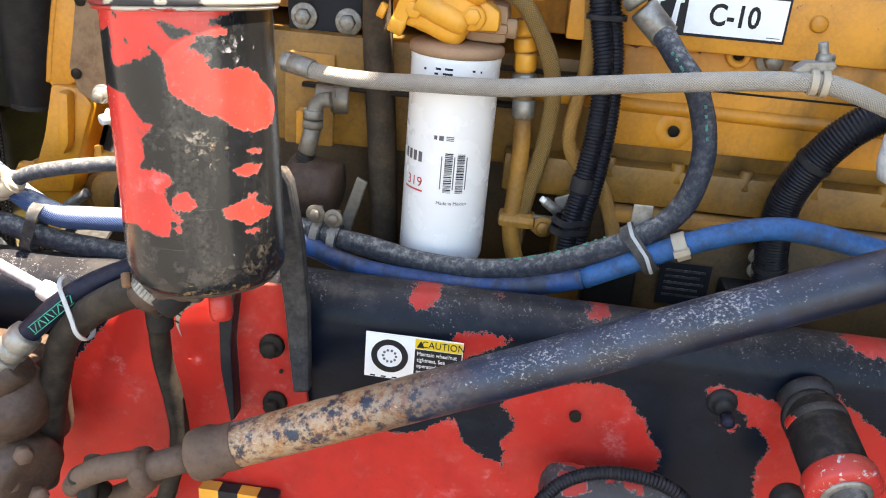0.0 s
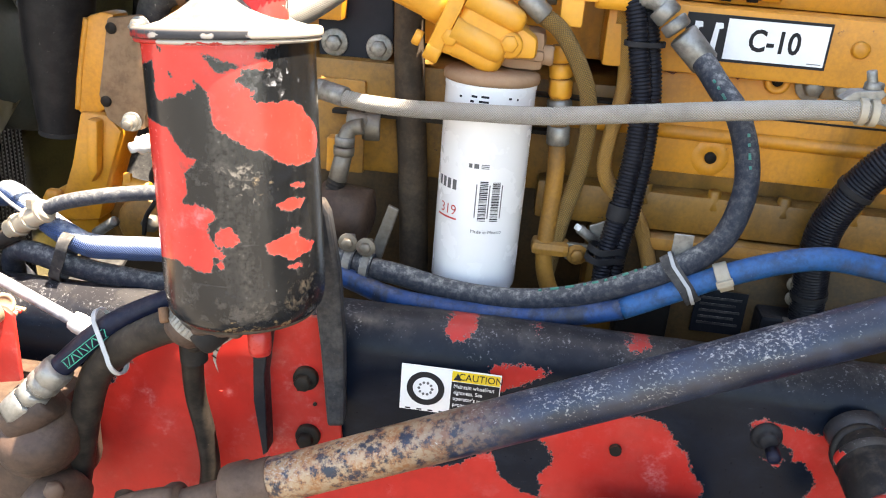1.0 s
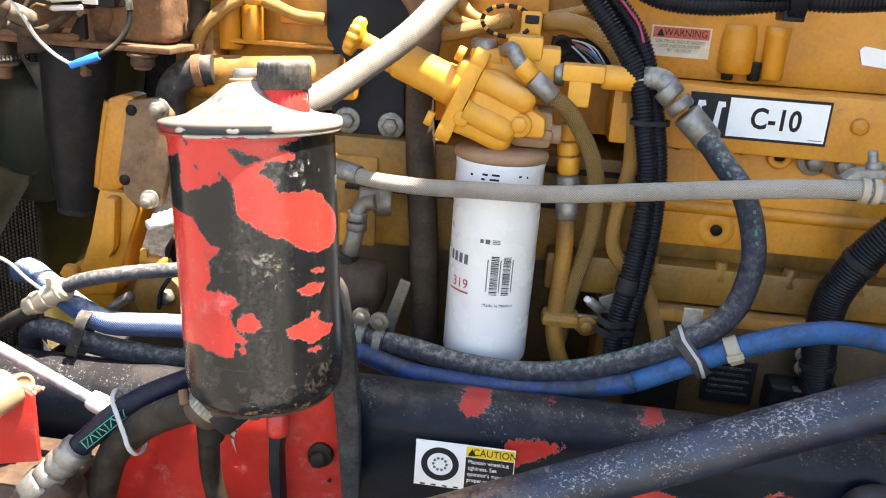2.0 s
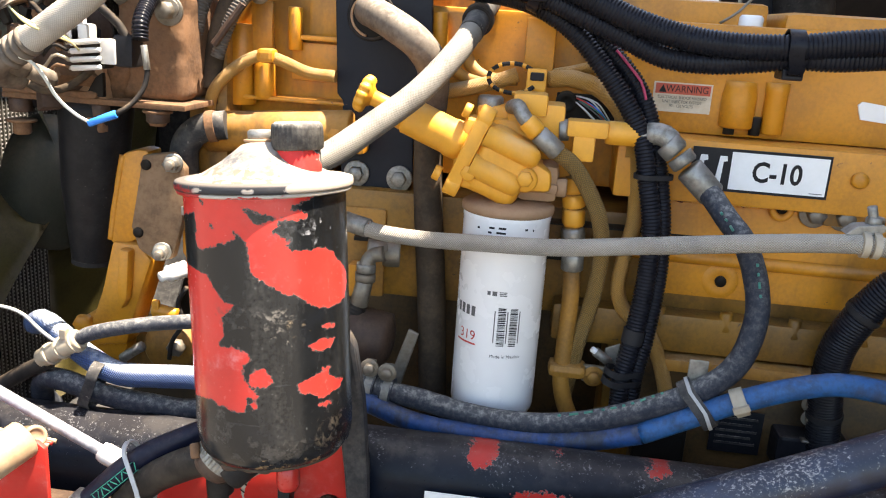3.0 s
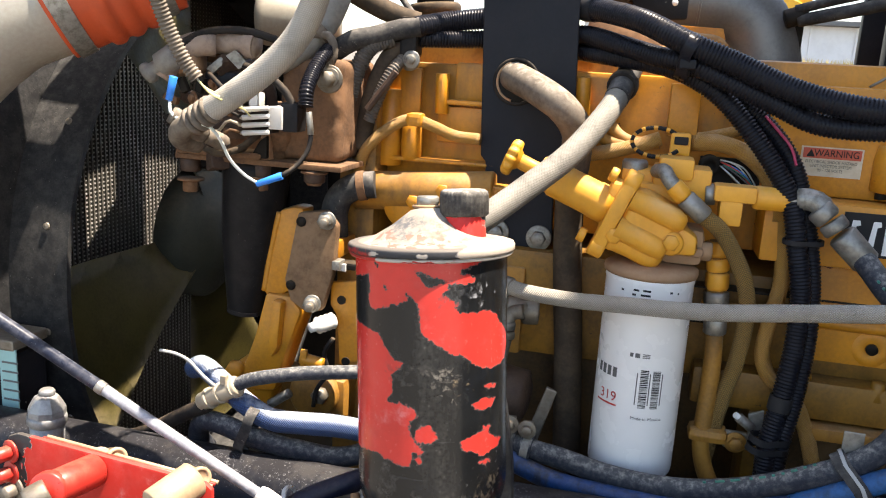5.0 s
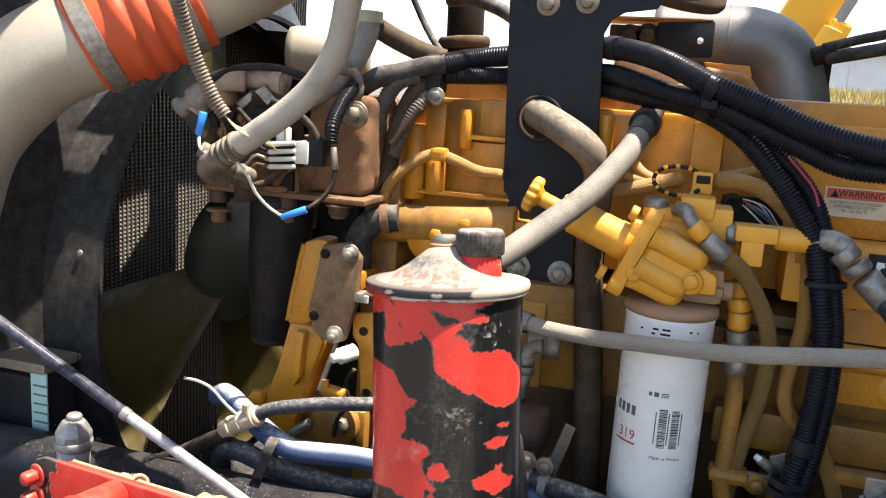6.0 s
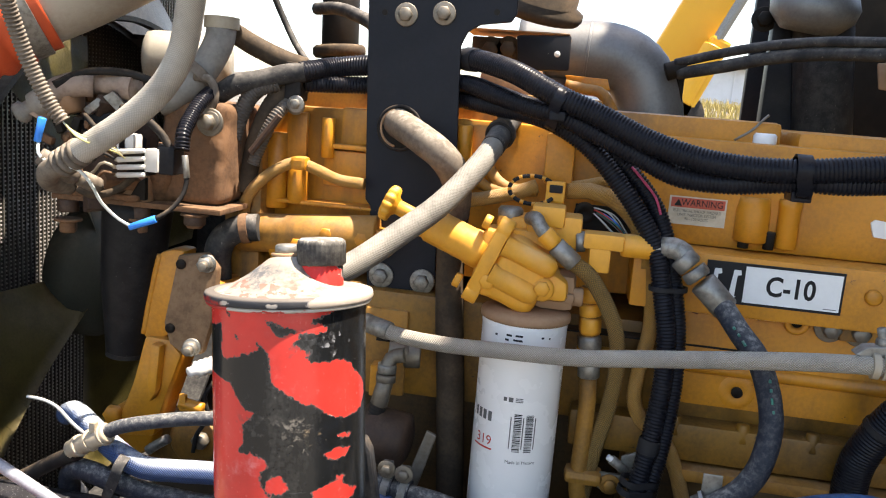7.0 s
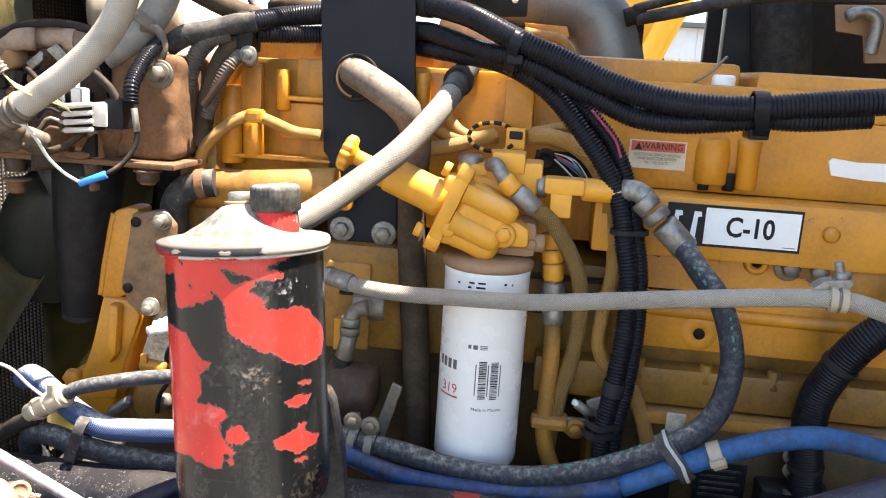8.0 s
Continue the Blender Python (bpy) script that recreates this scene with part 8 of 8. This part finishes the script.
# ---- charge air pipe with its orange coupler ----
def build_intake():
    C = [(-0.779, 0.7, 1.67), (-0.723, 0.735, 1.701), (-0.683, 0.765, 1.728), (-0.637, 0.79, 1.756), (-0.59, 0.815, 1.785), (-0.52, 0.85, 1.832), (-0.413, 0.88, 1.886)]
    ob = thing("charge_air_pipe", C[0], "dusty aluminium air pipe with orange silicone coupler", "pipe")
    part("pipe", tube(mesh(), C[3:], 0.054, n=36), M["intake"], ob)
    a, b = Vector(C[1]), Vector(C[3])
    d = (b - a).normalized()
    L = (b - a).length
    bm = mesh()
    prof = []
    for i in range(41):
        s = i / 40
        r = 0.0595
        if 0.30 < s < 0.78:
            r += 0.0065 * abs(math.sin((s - 0.30) / 0.48 * math.pi * 3)) ** 0.6
        prof.append((r, L * (s * 1.12 - 0.02)))
    lathe(bm, a, d, prof, 44)
    coupler = part("coupler", smooth(bm, 60), M["orange"], ob, "orange silicone bellows")
    for s in (0.10, 0.92):
        part("clamp", smooth(band(mesh(), a + d * L * s, d, 0.0597, 0.020, 0.002, 44), 35), M["steel"], coupler, "broad steel clamp band")
    part("elbow", tube(mesh(), [a + d * 0.01, a - d * 0.06, a - d * 0.12 + Vector((-0.02, 0, -0.05)), a - d * 0.15 + Vector((-0.03, 0, -0.14))], 0.055, n=32), M["intake"], ob)


build_intake()

# ---- above and behind the engine ----
def build_exhaust():
    ob = thing("exhaust_elbow", (0.054, 1.28, 1.605), "large heat-greyed exhaust elbow", "exhaust pipe")
    part("elbow", tube(mesh(), [(-0.151, 1.28, 1.77), (-0.081, 1.28, 1.771), (-0.021, 1.28, 1.772), (0.021, 1.28, 1.758), (0.046, 1.28, 1.723), (0.059, 1.28, 1.671), (0.07, 1.28, 1.58)], 0.0500, n=40, step=0.012), M["exhaust"], ob)
    part("weld_seam", smooth(band(mesh(), (-0.047, 1.28, 1.772), (1, 0, -0.05), 0.0498, 0.004, 0.0015, 40)), M["exhaust"], ob)
    part("clamp", smooth(rod(mesh(), (0.067, 1.225, 1.751), (0.095, 1.225, 1.761), 0.013)), M["dark"], ob)
    part("side_flange", box(mesh(), (0.081, 0.099, 1.26, 1.32, 1.695, 1.76), 0.004), M["dark"], ob)


build_exhaust()
for pts, r in (([(0.079, 1.22, 1.764), (0.132, 1.2, 1.779), (0.194, 1.18, 1.793), (0.258, 1.15, 1.8), (0.324, 1.1, 1.799), (0.394, 1.05, 1.796)], 0.0066), ([(0.084, 1.22, 1.75), (0.142, 1.2, 1.763), (0.204, 1.18, 1.778), (0.267, 1.15, 1.785), (0.327, 1.1, 1.784), (0.397, 1.05, 1.781)], 0.0088)):
    hose("rear_hose", pts, r, M["rubber_dusty"], "dark rubber hose leading to the rear", "hose", "rear hoses", n=16)


def build_turbo_bracket():
    ob = thing("upper_bracket", (-0.124, 1.08, 1.736), "dusty black bracket box above the looms", "bracket")

    def P(name, bm, mat="black"):
        return part(name, smooth(bm, 35), M[mat], ob)

    P("tray", box(mesh(), (-0.21, -0.07, 1.08, 1.18, 1.781, 1.783), 0.003), "rusty_cap")
    P("face", plate(mesh(), [(-0.139, 1.777), (-0.068, 1.781), (-0.067, 1.736), (-0.123, 1.732), (-0.135, 1.742)], 1.08, 1.086, 0.003))
    P("recess", box(mesh(), (-0.2, -0.137, 1.1, 1.13, 1.737, 1.774), 0.003), "hose_brown")
    for c in [(-0.174, 1.1, 1.757), (-0.15, 1.1, 1.759)]:
        P("bolt", bolt(mesh(), c, (0, -1, 0), 0.011), "hose_brown")
    # white disc painted in for daylight seen through a hole
    P("daylight_disc", lathe(mesh(), (-0.084, 1.08, 1.756), (0, -1, 0), [(0.004, -0.001), (0.004, 0.001), (0, 0.001)], 14), "label")
    P("pipe_flange", lathe(mesh(), (-0.112, 1.12, 1.816), (0.2, -0.3, 1), [(0.052, -0.01), (0.056, -0.004), (0.056, 0.004), (0.045, 0.01), (0.045, 0.05)], 36), "hose_brown")


build_turbo_bracket()


def build_turbo():
    ob = thing("turbocharger", (-0.126, 1.22, 1.652), "rust-brown turbocharger casing behind the looms", "turbocharger")

    def P(name, bm, mat="brown"):
        return part(name, smooth(bm, 40), M[mat], ob)

    P("casing", lathe(mesh(), (-0.154, 1.25, 1.699), (1, 0.1, 0), [(0.03, -0.05), (0.05, -0.045), (0.062, -0.02), (0.062, 0.02), (0.05, 0.04), (0.035, 0.05), (0.035, 0.10)], 36))
    P("manifold", box(mesh(), (-0.245, -0.017, 1.25, 1.35, 1.652, 1.676), 0.015))
    P("oil_feed", tube(mesh(), [(-0.072, 1.15, 1.72), (-0.044, 1.15, 1.716), (-0.021, 1.15, 1.712), (-0.002, 1.15, 1.687)], 0.008, n=12), "yellow_dirty")
    P("heat_shield", plate(mesh(), [(-0.075, 1.736), (-0.014, 1.734), (-0.009, 1.719), (-0.065, 1.714)], 1.20, 1.205, 0.001), "yellow")


build_turbo()


def build_air_cleaner():
    ob = thing("air_cleaner", (0.301, 1.3, 1.678), "tall black air cleaner and frame behind the engine", "air cleaner")

    def P(name, bm, mat="dark"):
        return part(name, smooth(bm, 35), M[mat], ob)

    P("frame", box(mesh(), (0.252, 0.635, 1.6, 1.65, 1.638, 2.028), 0.01))
    P("post", box(mesh(), (0.235, 0.300, 1.55, 1.57, 1.619, 1.998), 0.004), "black")
    P("post", box(mesh(), (0.226, 0.275, 1.33, 1.36, 1.631, 1.955), 0.004), "black")
    P("duct", rod(mesh(), (0.326, 1.33, 1.627), (0.281, 1.33, 1.959), 0.044), "shroud")
    P("cap", lathe(mesh(), (0.273, 1.3, 1.858), (0.1, -0.2, 1), [(0.04, -0.03), (0.06, -0.01), (0.064, 0.01), (0.055, 0.03)], 36), "exhaust")
    P("latch", plate(mesh(), [(0.358, 1.786), (0.449, 1.79), (0.463, 1.711), (0.41, 1.708), (0.402, 1.746), (0.365, 1.75)], 1.25, 1.256, 0.002), "rusty_cap")
    P("latch_hook", tube(mesh(), [(0.37, 1.23, 1.768), (0.384, 1.23, 1.775), (0.403, 1.23, 1.773), (0.411, 1.23, 1.759), (0.408, 1.23, 1.72)], 0.009, n=12), "grey_fitting")
    P("bolt", bolt(mesh(), (0.212, 1.335, 1.846), (0, -1, 0), 0.012), "dark")


build_air_cleaner()
ob = thing("filler_cap", (0.171, 1, 1.665), "small white filler cap on the rocker cover", "cap")
part("cap", smooth(lathe(mesh(), (0.171, 1, 1.656), (0, 0, 1), [(0.012, 0), (0.0135, 0.002), (0.0135, 0.018), (0.011, 0.021), (0, 0.021)], 24)), M["label"], ob)
part("clip_wire", tube(mesh(), [(0.137, 1, 1.666), (0.155, 1, 1.679), (0.167, 1, 1.693), (0.172, 1, 1.698)], 0.0016, n=8), M["bolt"], ob)
ob = thing("sensor_plug", (-0.004, 0.93, 1.574), "black sensor socket with a spray of wires", "sensor")
part("socket", smooth(lathe(mesh(), (-0.028, 0.935, 1.57), (0, -1, 0), [(0.012, -0.01), (0.012, 0.004), (0.006, 0.004), (0.006, 0.0), (0, 0)], 20)), M["dark"], ob)
# dark sheet on the face stands for a shaded recess
part("recess", box(mesh(), (-0.039, 0.027, 0.936, 0.94, 1.551, 1.58), 0.001), M["dark"], ob)
spray = random.Random(11)
for k in range(9):
    o = Vector((spray.uniform(-0.004, 0.006), spray.uniform(-0.006, 0.0), spray.uniform(-0.006, 0.008)))
    part("wire", tube(mesh(), [Vector(p) + o * w for p, w in (((-0.016, 0.930, 1.574), 0.5), ((-0.004, 0.924, 1.569), 1.0), ((0.008, 0.922, 1.561), 1.3), ((0.022, 0.925, 1.547), 0.7))], 0.0009, n=6), (M["wire_white"], M["crimp"], M["ink_red"], M["ink_green"], M["ink_grey"], M["wire_white"], M["ink_grey"], M["nylon"], M["wire_white"])[k], ob)

# ---- foreground, front corner ----
def build_red_corner():
    ob = thing("red_hinge_bracket", (-0.617, 0.6, 1.236), "red-painted channel bracket with bolts and pins", "bracket")
    a, b = Vector((-0.684, 0.6, 1.279)), Vector((-0.478, 0.63, 1.243))
    paint = patched("hinge_paint", RED, BLACK, [((a.x + b.x) / 2 + 0.03, (a.z + b.z) / 2 - 0.03, 0.115, 0.09, 0)], jag=0.006, dust=0.12)

    def P(name, bm, mat, label=""):
        return part(name, smooth(bm, 35), mat, ob, label)

    P("channel", plate(mesh(), [(-0.685, 1.277), (-0.673, 1.282), (-0.467, 1.267), (-0.459, 1.261), (-0.459, 1.195), (-0.704, 1.142)], 0.60, 0.606, 0.002), paint)
    d = (b - a).normalized()
    for k, mat in enumerate(("tan", "red", "tan")):
        o = Vector((0, 0.004 + 0.006 * k, 0.001 - 0.001 * k))
        P("edge_lip", rod(mesh(), a + d * 0.03 + o, b + o, 0.0022, n=10), M[mat], "pale worn edge" if k != 1 else "")
    for c in [(-0.601, 0.63, 1.255), (-0.582, 0.63, 1.258), (-0.488, 0.63, 1.254)]:
        P("cap_nut", lathe(mesh(), c, (0.6, -0.5, 0.3), [(0.0090, -0.030), (0.0090, -0.006), (0.0105, -0.004), (0.0105, 0.001), (0.0092, 0.002), (0.0072, 0.002), (0.0068, 0.0005), (0, 0.0005)], 24), M["tan"])
    P("roller", rod(mesh(), (-0.476, 0.6, 1.271), (-0.495, 0.56, 1.258), 0.0175), M["tan"], "tan roller")
    P("pin_tube", rod(mesh(), (-0.585, 0.6, 1.259), (-0.591, 0.545, 1.265), 0.0165), M["red"])
    P("pin_collar", rod(mesh(), (-0.593, 0.55, 1.264), (-0.591, 0.54, 1.266), 0.0178), M["red"])
    P("pin_end", hexa(mesh(), (-0.589, 0.54, 1.268), (-0.6, -0.7, -0.35), 0.012, 0.02), M["bolt"])
    for c in [(-0.679, 0.598, 1.263), (-0.68, 0.598, 1.24)]:
        P("bolt", bolt(mesh(), c, (-0.3, -1, 0), 0.0075, 0.014), M["red"])
    P("bolt", bolt(mesh(), (-0.676, 0.598, 1.222), (-0.3, -1, 0), 0.009, 0.012), M["bolt"])


build_red_corner()
ob = thing("breather_can", (-0.701, 0.68, 1.226), "dusty pale grey breather canister with faceted cap", "canister")
a = Vector((-0.706, 0.68, 1.225))
breather = surf("dusty_pale_breather", (0.30, 0.30, 0.295), (0.15, 0.15, 0.148), rough=0.4, metal=0.3, scale=60, mottle=0.8, dust=0.3, stain=0.4, stain_colour=(0.06, 0.06, 0.06))
part("shell", smooth(lathe(mesh(), a, (0.02, 0, 1), [(0.0165, -0.03), (0.017, 0), (0.0185, 0.032)], 30)), breather, ob)
part("rim", smooth(lathe(mesh(), a, (0.02, 0, 1), [(0.0190, 0.028), (0.0205, 0.030), (0.0208, 0.036), (0.0200, 0.039)], 30)), breather, ob)
part("cap", lathe(mesh(), a, (0.02, 0, 1), [(0.0200, 0.037), (0.0198, 0.046), (0.0165, 0.053), (0.0125, 0.060), (0.0065, 0.064), (0, 0.0645)], 9), breather, ob, "faceted pale cap")
part("cap_rib", smooth(lathe(mesh(), a + Vector((0.001, 0, 0)), (0.02, 0, 1), [(0.0080, 0.060), (0.0085, 0.0665), (0.0070, 0.0685), (0, 0.069)], 14)), breather, ob)
ob = thing("control_rod", (-0.421, 0.655, 1.23), "slender scuffed steel rod with ball end", "rod")
a, b = Vector((-0.430, 0.655, 1.2285)), Vector((-1.05, 0.655, 1.528))
d = (b - a).normalized()
# pale near length and dark far length paint sun and shade onto one rod
rod_sunlit = surf("scuffed_rod_sunlit", (0.16, 0.165, 0.185), (0.34, 0.345, 0.37), rough=0.35, scale=70, mottle=0.8, dust=0.45, dust_colour=(0.50, 0.50, 0.53), chips=0.3, chip_colour=(0.10, 0.10, 0.11))
part("bar", smooth(rod(mesh(), a, a + d * 0.205, 0.0056, 0.0060)), rod_sunlit, ob, "scuffed bar in its sunlit tone")
part("shaded_bar", smooth(rod(mesh(), a + d * 0.204, b, 0.0063, 0.0072)), surf("scuffed_rod_shaded", (0.010, 0.014, 0.030), (0.05, 0.054, 0.07), rough=0.32, scale=70, mottle=0.8, dust=0.25, dust_colour=(0.40, 0.40, 0.42), chips=0.25, chip_colour=(0.4, 0.4, 0.42)), ob, "rest of the bar in its shaded tone")
part("ferrule", smooth(band(mesh(), a + d * 0.207, d, 0.0064, 0.009, 0.0006), 35), M["grey_fitting"], ob, "pale scuffed ring")
part("rod_end", smooth(hexa(mesh(), a - d * 0.02, d, 0.0100, 0.030), 30), M["connector"], ob, "pale hexagon rod end")
ob = thing("battery_box", (-0.86, 0.77, 1.101), "dark box with a pale teal instruction sheet", "box")
part("case", box(mesh(), (-0.979, -0.824, 0.765, 0.825, 1.005, 1.285), 0.006), M["black"], ob)
part("sheet", box(mesh(), (-0.84, -0.816, 0.762, 0.764, 1.145, 1.294), 0.0), M["teal"], ob, "pale teal instruction sheet")
for i in range(9):
    part("print_bar", box(mesh(), (-0.836, -0.813, 0.761, 0.762, 1.276 - 0.012 * i, 1.278 - 0.012 * i), 0.0), M["ink_grey"], ob)
part("lid", box(mesh(), (-0.972, -0.817, 0.76, 0.82, 1.292, 1.306), 0.003), M["bolt"], ob)

# ties near the canister's foot
double_strap("hose_tie", Vector((-0.387, 0.62, 1.253)), Vector((-0.368, 0.603, 1.231)), Vector((0.8, 0.05, 0.35)), 0.0135, 0.0042, "cable_tie", "white cable tie bundling two lower hoses", "cable tie")

# ---- foreground, lower right ----
def build_hydraulic_stub():
    a, b = Vector((0.294, 0.69, 1.195)), Vector((0.304, 0.6, 1.169))
    d = (b - a).normalized()
    ob = thing("damper_mount", a, "black and red painted mount standing off the rail", "mount")
    paint = patched("mount_paint", RED, (0.03, 0.03, 0.034), [(b.x, b.z, 0.06, 0.022, 0)], jag=0.006, dust=0.05)
    chipped = surf("chipped_red_face", RED, (0.40, 0.02, 0.015), rough=0.4, scale=30, mottle=0.6, dust=0.2, chips=0.9, chip_colour=(0.42, 0.40, 0.38))
    part("foot", smooth(lathe(mesh(), a, d, [(0.026, -0.012), (0.0245, 0.0), (0.0225, 0.006)], 32)), paint, ob)
    part("barrel", smooth(lathe(mesh(), a, d, [(0.0215, 0.0), (0.027, 0.012), (0.0285, 0.02), (0.0285, 0.030), (0.0278, 0.032), (0.0278, 0.036), (0.0285, 0.038), (0.0285, 0.075), (0.026, 0.08)], 36)), M["duct"], ob)
    part("paint_band", smooth(lathe(mesh(), a, d, [(0.0284, 0.0205), (0.0289, 0.021), (0.0289, 0.029), (0.0284, 0.0295)], 36)), patched("barrel_paint_band", RED, (0.012, 0.012, 0.014), [(0.285, 1.19, 0.020, 0.010, 0)], jag=0.004, dust=0.1), ob, "black band with red paint left on it")
    part("flange", smooth(lathe(mesh(), a + d * 0.078, d, [(0.030, 0), (0.032, 0.003), (0.032, 0.018), (0.028, 0.022), (0.018, 0.022)], 36)), chipped, ob)
    part("washer", smooth(lathe(mesh(), a + d * 0.0985, d, [(0.021, 0), (0.0215, 0.001), (0.0215, 0.003), (0.019, 0.004)], 30)), M["grey_fitting"], ob, "scuffed steel washer")
    part("plug", smooth(lathe(mesh(), a + d * 0.099, d, [(0.016, 0)] + [(0.0155 - 0.001 * i + (0.0012 if i % 2 else 0), 0.003 * i + 0.002) for i in range(9)] + [(0, 0.028)], 28)), M["rubber_dusty"], ob)
    part("side_knob", smooth(lathe(mesh(), (0.284, 0.655, 1.113), (0, -1, 0.1), [(0.016, 0), (0.0175, 0.004), (0.0175, 0.018), (0.012, 0.022), (0, 0.022)], 24)), M["black"], ob)
    ring = (0.292, 0.672, 1.192)
    part("lug_ring", tube(mesh(), [Vector(ring) + Vector((0.0235 * math.cos(w), 0.006 * math.sin(w), 0.0225 * math.sin(w))) for w in [2 * math.pi * i / 16 for i in range(17)]], 0.0042, n=10), M["duct"], ob, "scuffed ring")


build_hydraulic_stub()
hose("drain_loom", [(0.195, 0.62, 1.109), (0.17, 0.62, 1.13), (0.138, 0.62, 1.139), (0.103, 0.62, 1.137), (0.075, 0.62, 1.123), (0.057, 0.62, 1.1), (0.049, 0.62, 1.076)], 0.0068, M["corrugated"], "black corrugated loom arching before the rail", "wiring loom", n=12, rings=(0.0036, 0.001))
ob = thing("relay_block", (0.109, 0.63, 1.102), "black block splashed with red paint", "block")
part("body", lump((0.056, 0.189, 0.63, 0.68, 1.063, 1.107), 0.018, 0.004, 45, 14), patched("relay_paint", RED, (0.03, 0.03, 0.035), [(0.088, 1.103, 0.014, 0.005, 0), (0.134, 1.11, 0.018, 0.005, 0)], jag=0.005, dust=0.08), ob)
ob = thing("step_bar", (-0.268, 0.685, 0.992), "yellow and black striped bar under the truck", "bar")
b = (-0.302, -0.216, 0.68, 0.695, 0.94, 0.999)
for i in range(4):
    w = (b[1] - b[0]) / 4
    part("stripe", box(mesh(), (b[0] + w * i, b[0] + w * (i + 1), b[2], b[3], b[4], b[5]), 0.0), M["yellow_clean" if i % 2 == 0 else "ink"], ob)
ob = thing("connector_block", (0.276, 0.885, 1.226), "black connector block under the corrugated hose", "connector")
part("body", box(mesh(), (0.249, 0.328, 0.885, 0.925, 1.176, 1.218), 0.004), M["black"], ob)
part("clip", box(mesh(), (0.272, 0.3, 0.88, 0.89, 1.216, 1.219), 0.002), M["bolt"], ob)
for q in [(0.277, 0.89, 1.26), (0.279, 0.89, 1.243)]:
    part("bolt", smooth(bolt(mesh(), q, (0, -1, 0), 0.006), 35), M["bolt"], ob)
ob = thing("junction_box", (0.117, 0.89, 1.201), "small black junction box behind the hoses", "box")
part("body", box(mesh(), (0.089, 0.149, 0.89, 0.93, 1.161, 1.22), 0.004), M["dark"], ob)
ob = thing("reservoir_edge", (0.353, 0.78, 1.41), "scuffed white plastic reservoir", "reservoir")
part("body", smooth(lathe(mesh(), (0.364, 0.8, 1.383), (0, 0, 1), [(0.012, 0), (0.022, 0.005), (0.026, 0.02), (0.026, 0.045), (0.02, 0.055), (0, 0.056)], 26)), surf("scuffed_white_plastic", (0.6, 0.6, 0.6), (0.3, 0.3, 0.3), rough=0.5, scale=50, mottle=0.9, chips=0.4, chip_colour=(0.1, 0.1, 0.1)), ob)

# ---- dark closing panel added beyond the engine ----
# dark sheet added so the gaps past fan and engine stay dark
wall = solid("wall_far_side", box(mesh(), (-1.4, 1.3, 1.78, 1.82, 0.0, 1.60), 0.01), M["dark"], "dark panel added to close the gaps behind the bay", "wall", kind="structure")
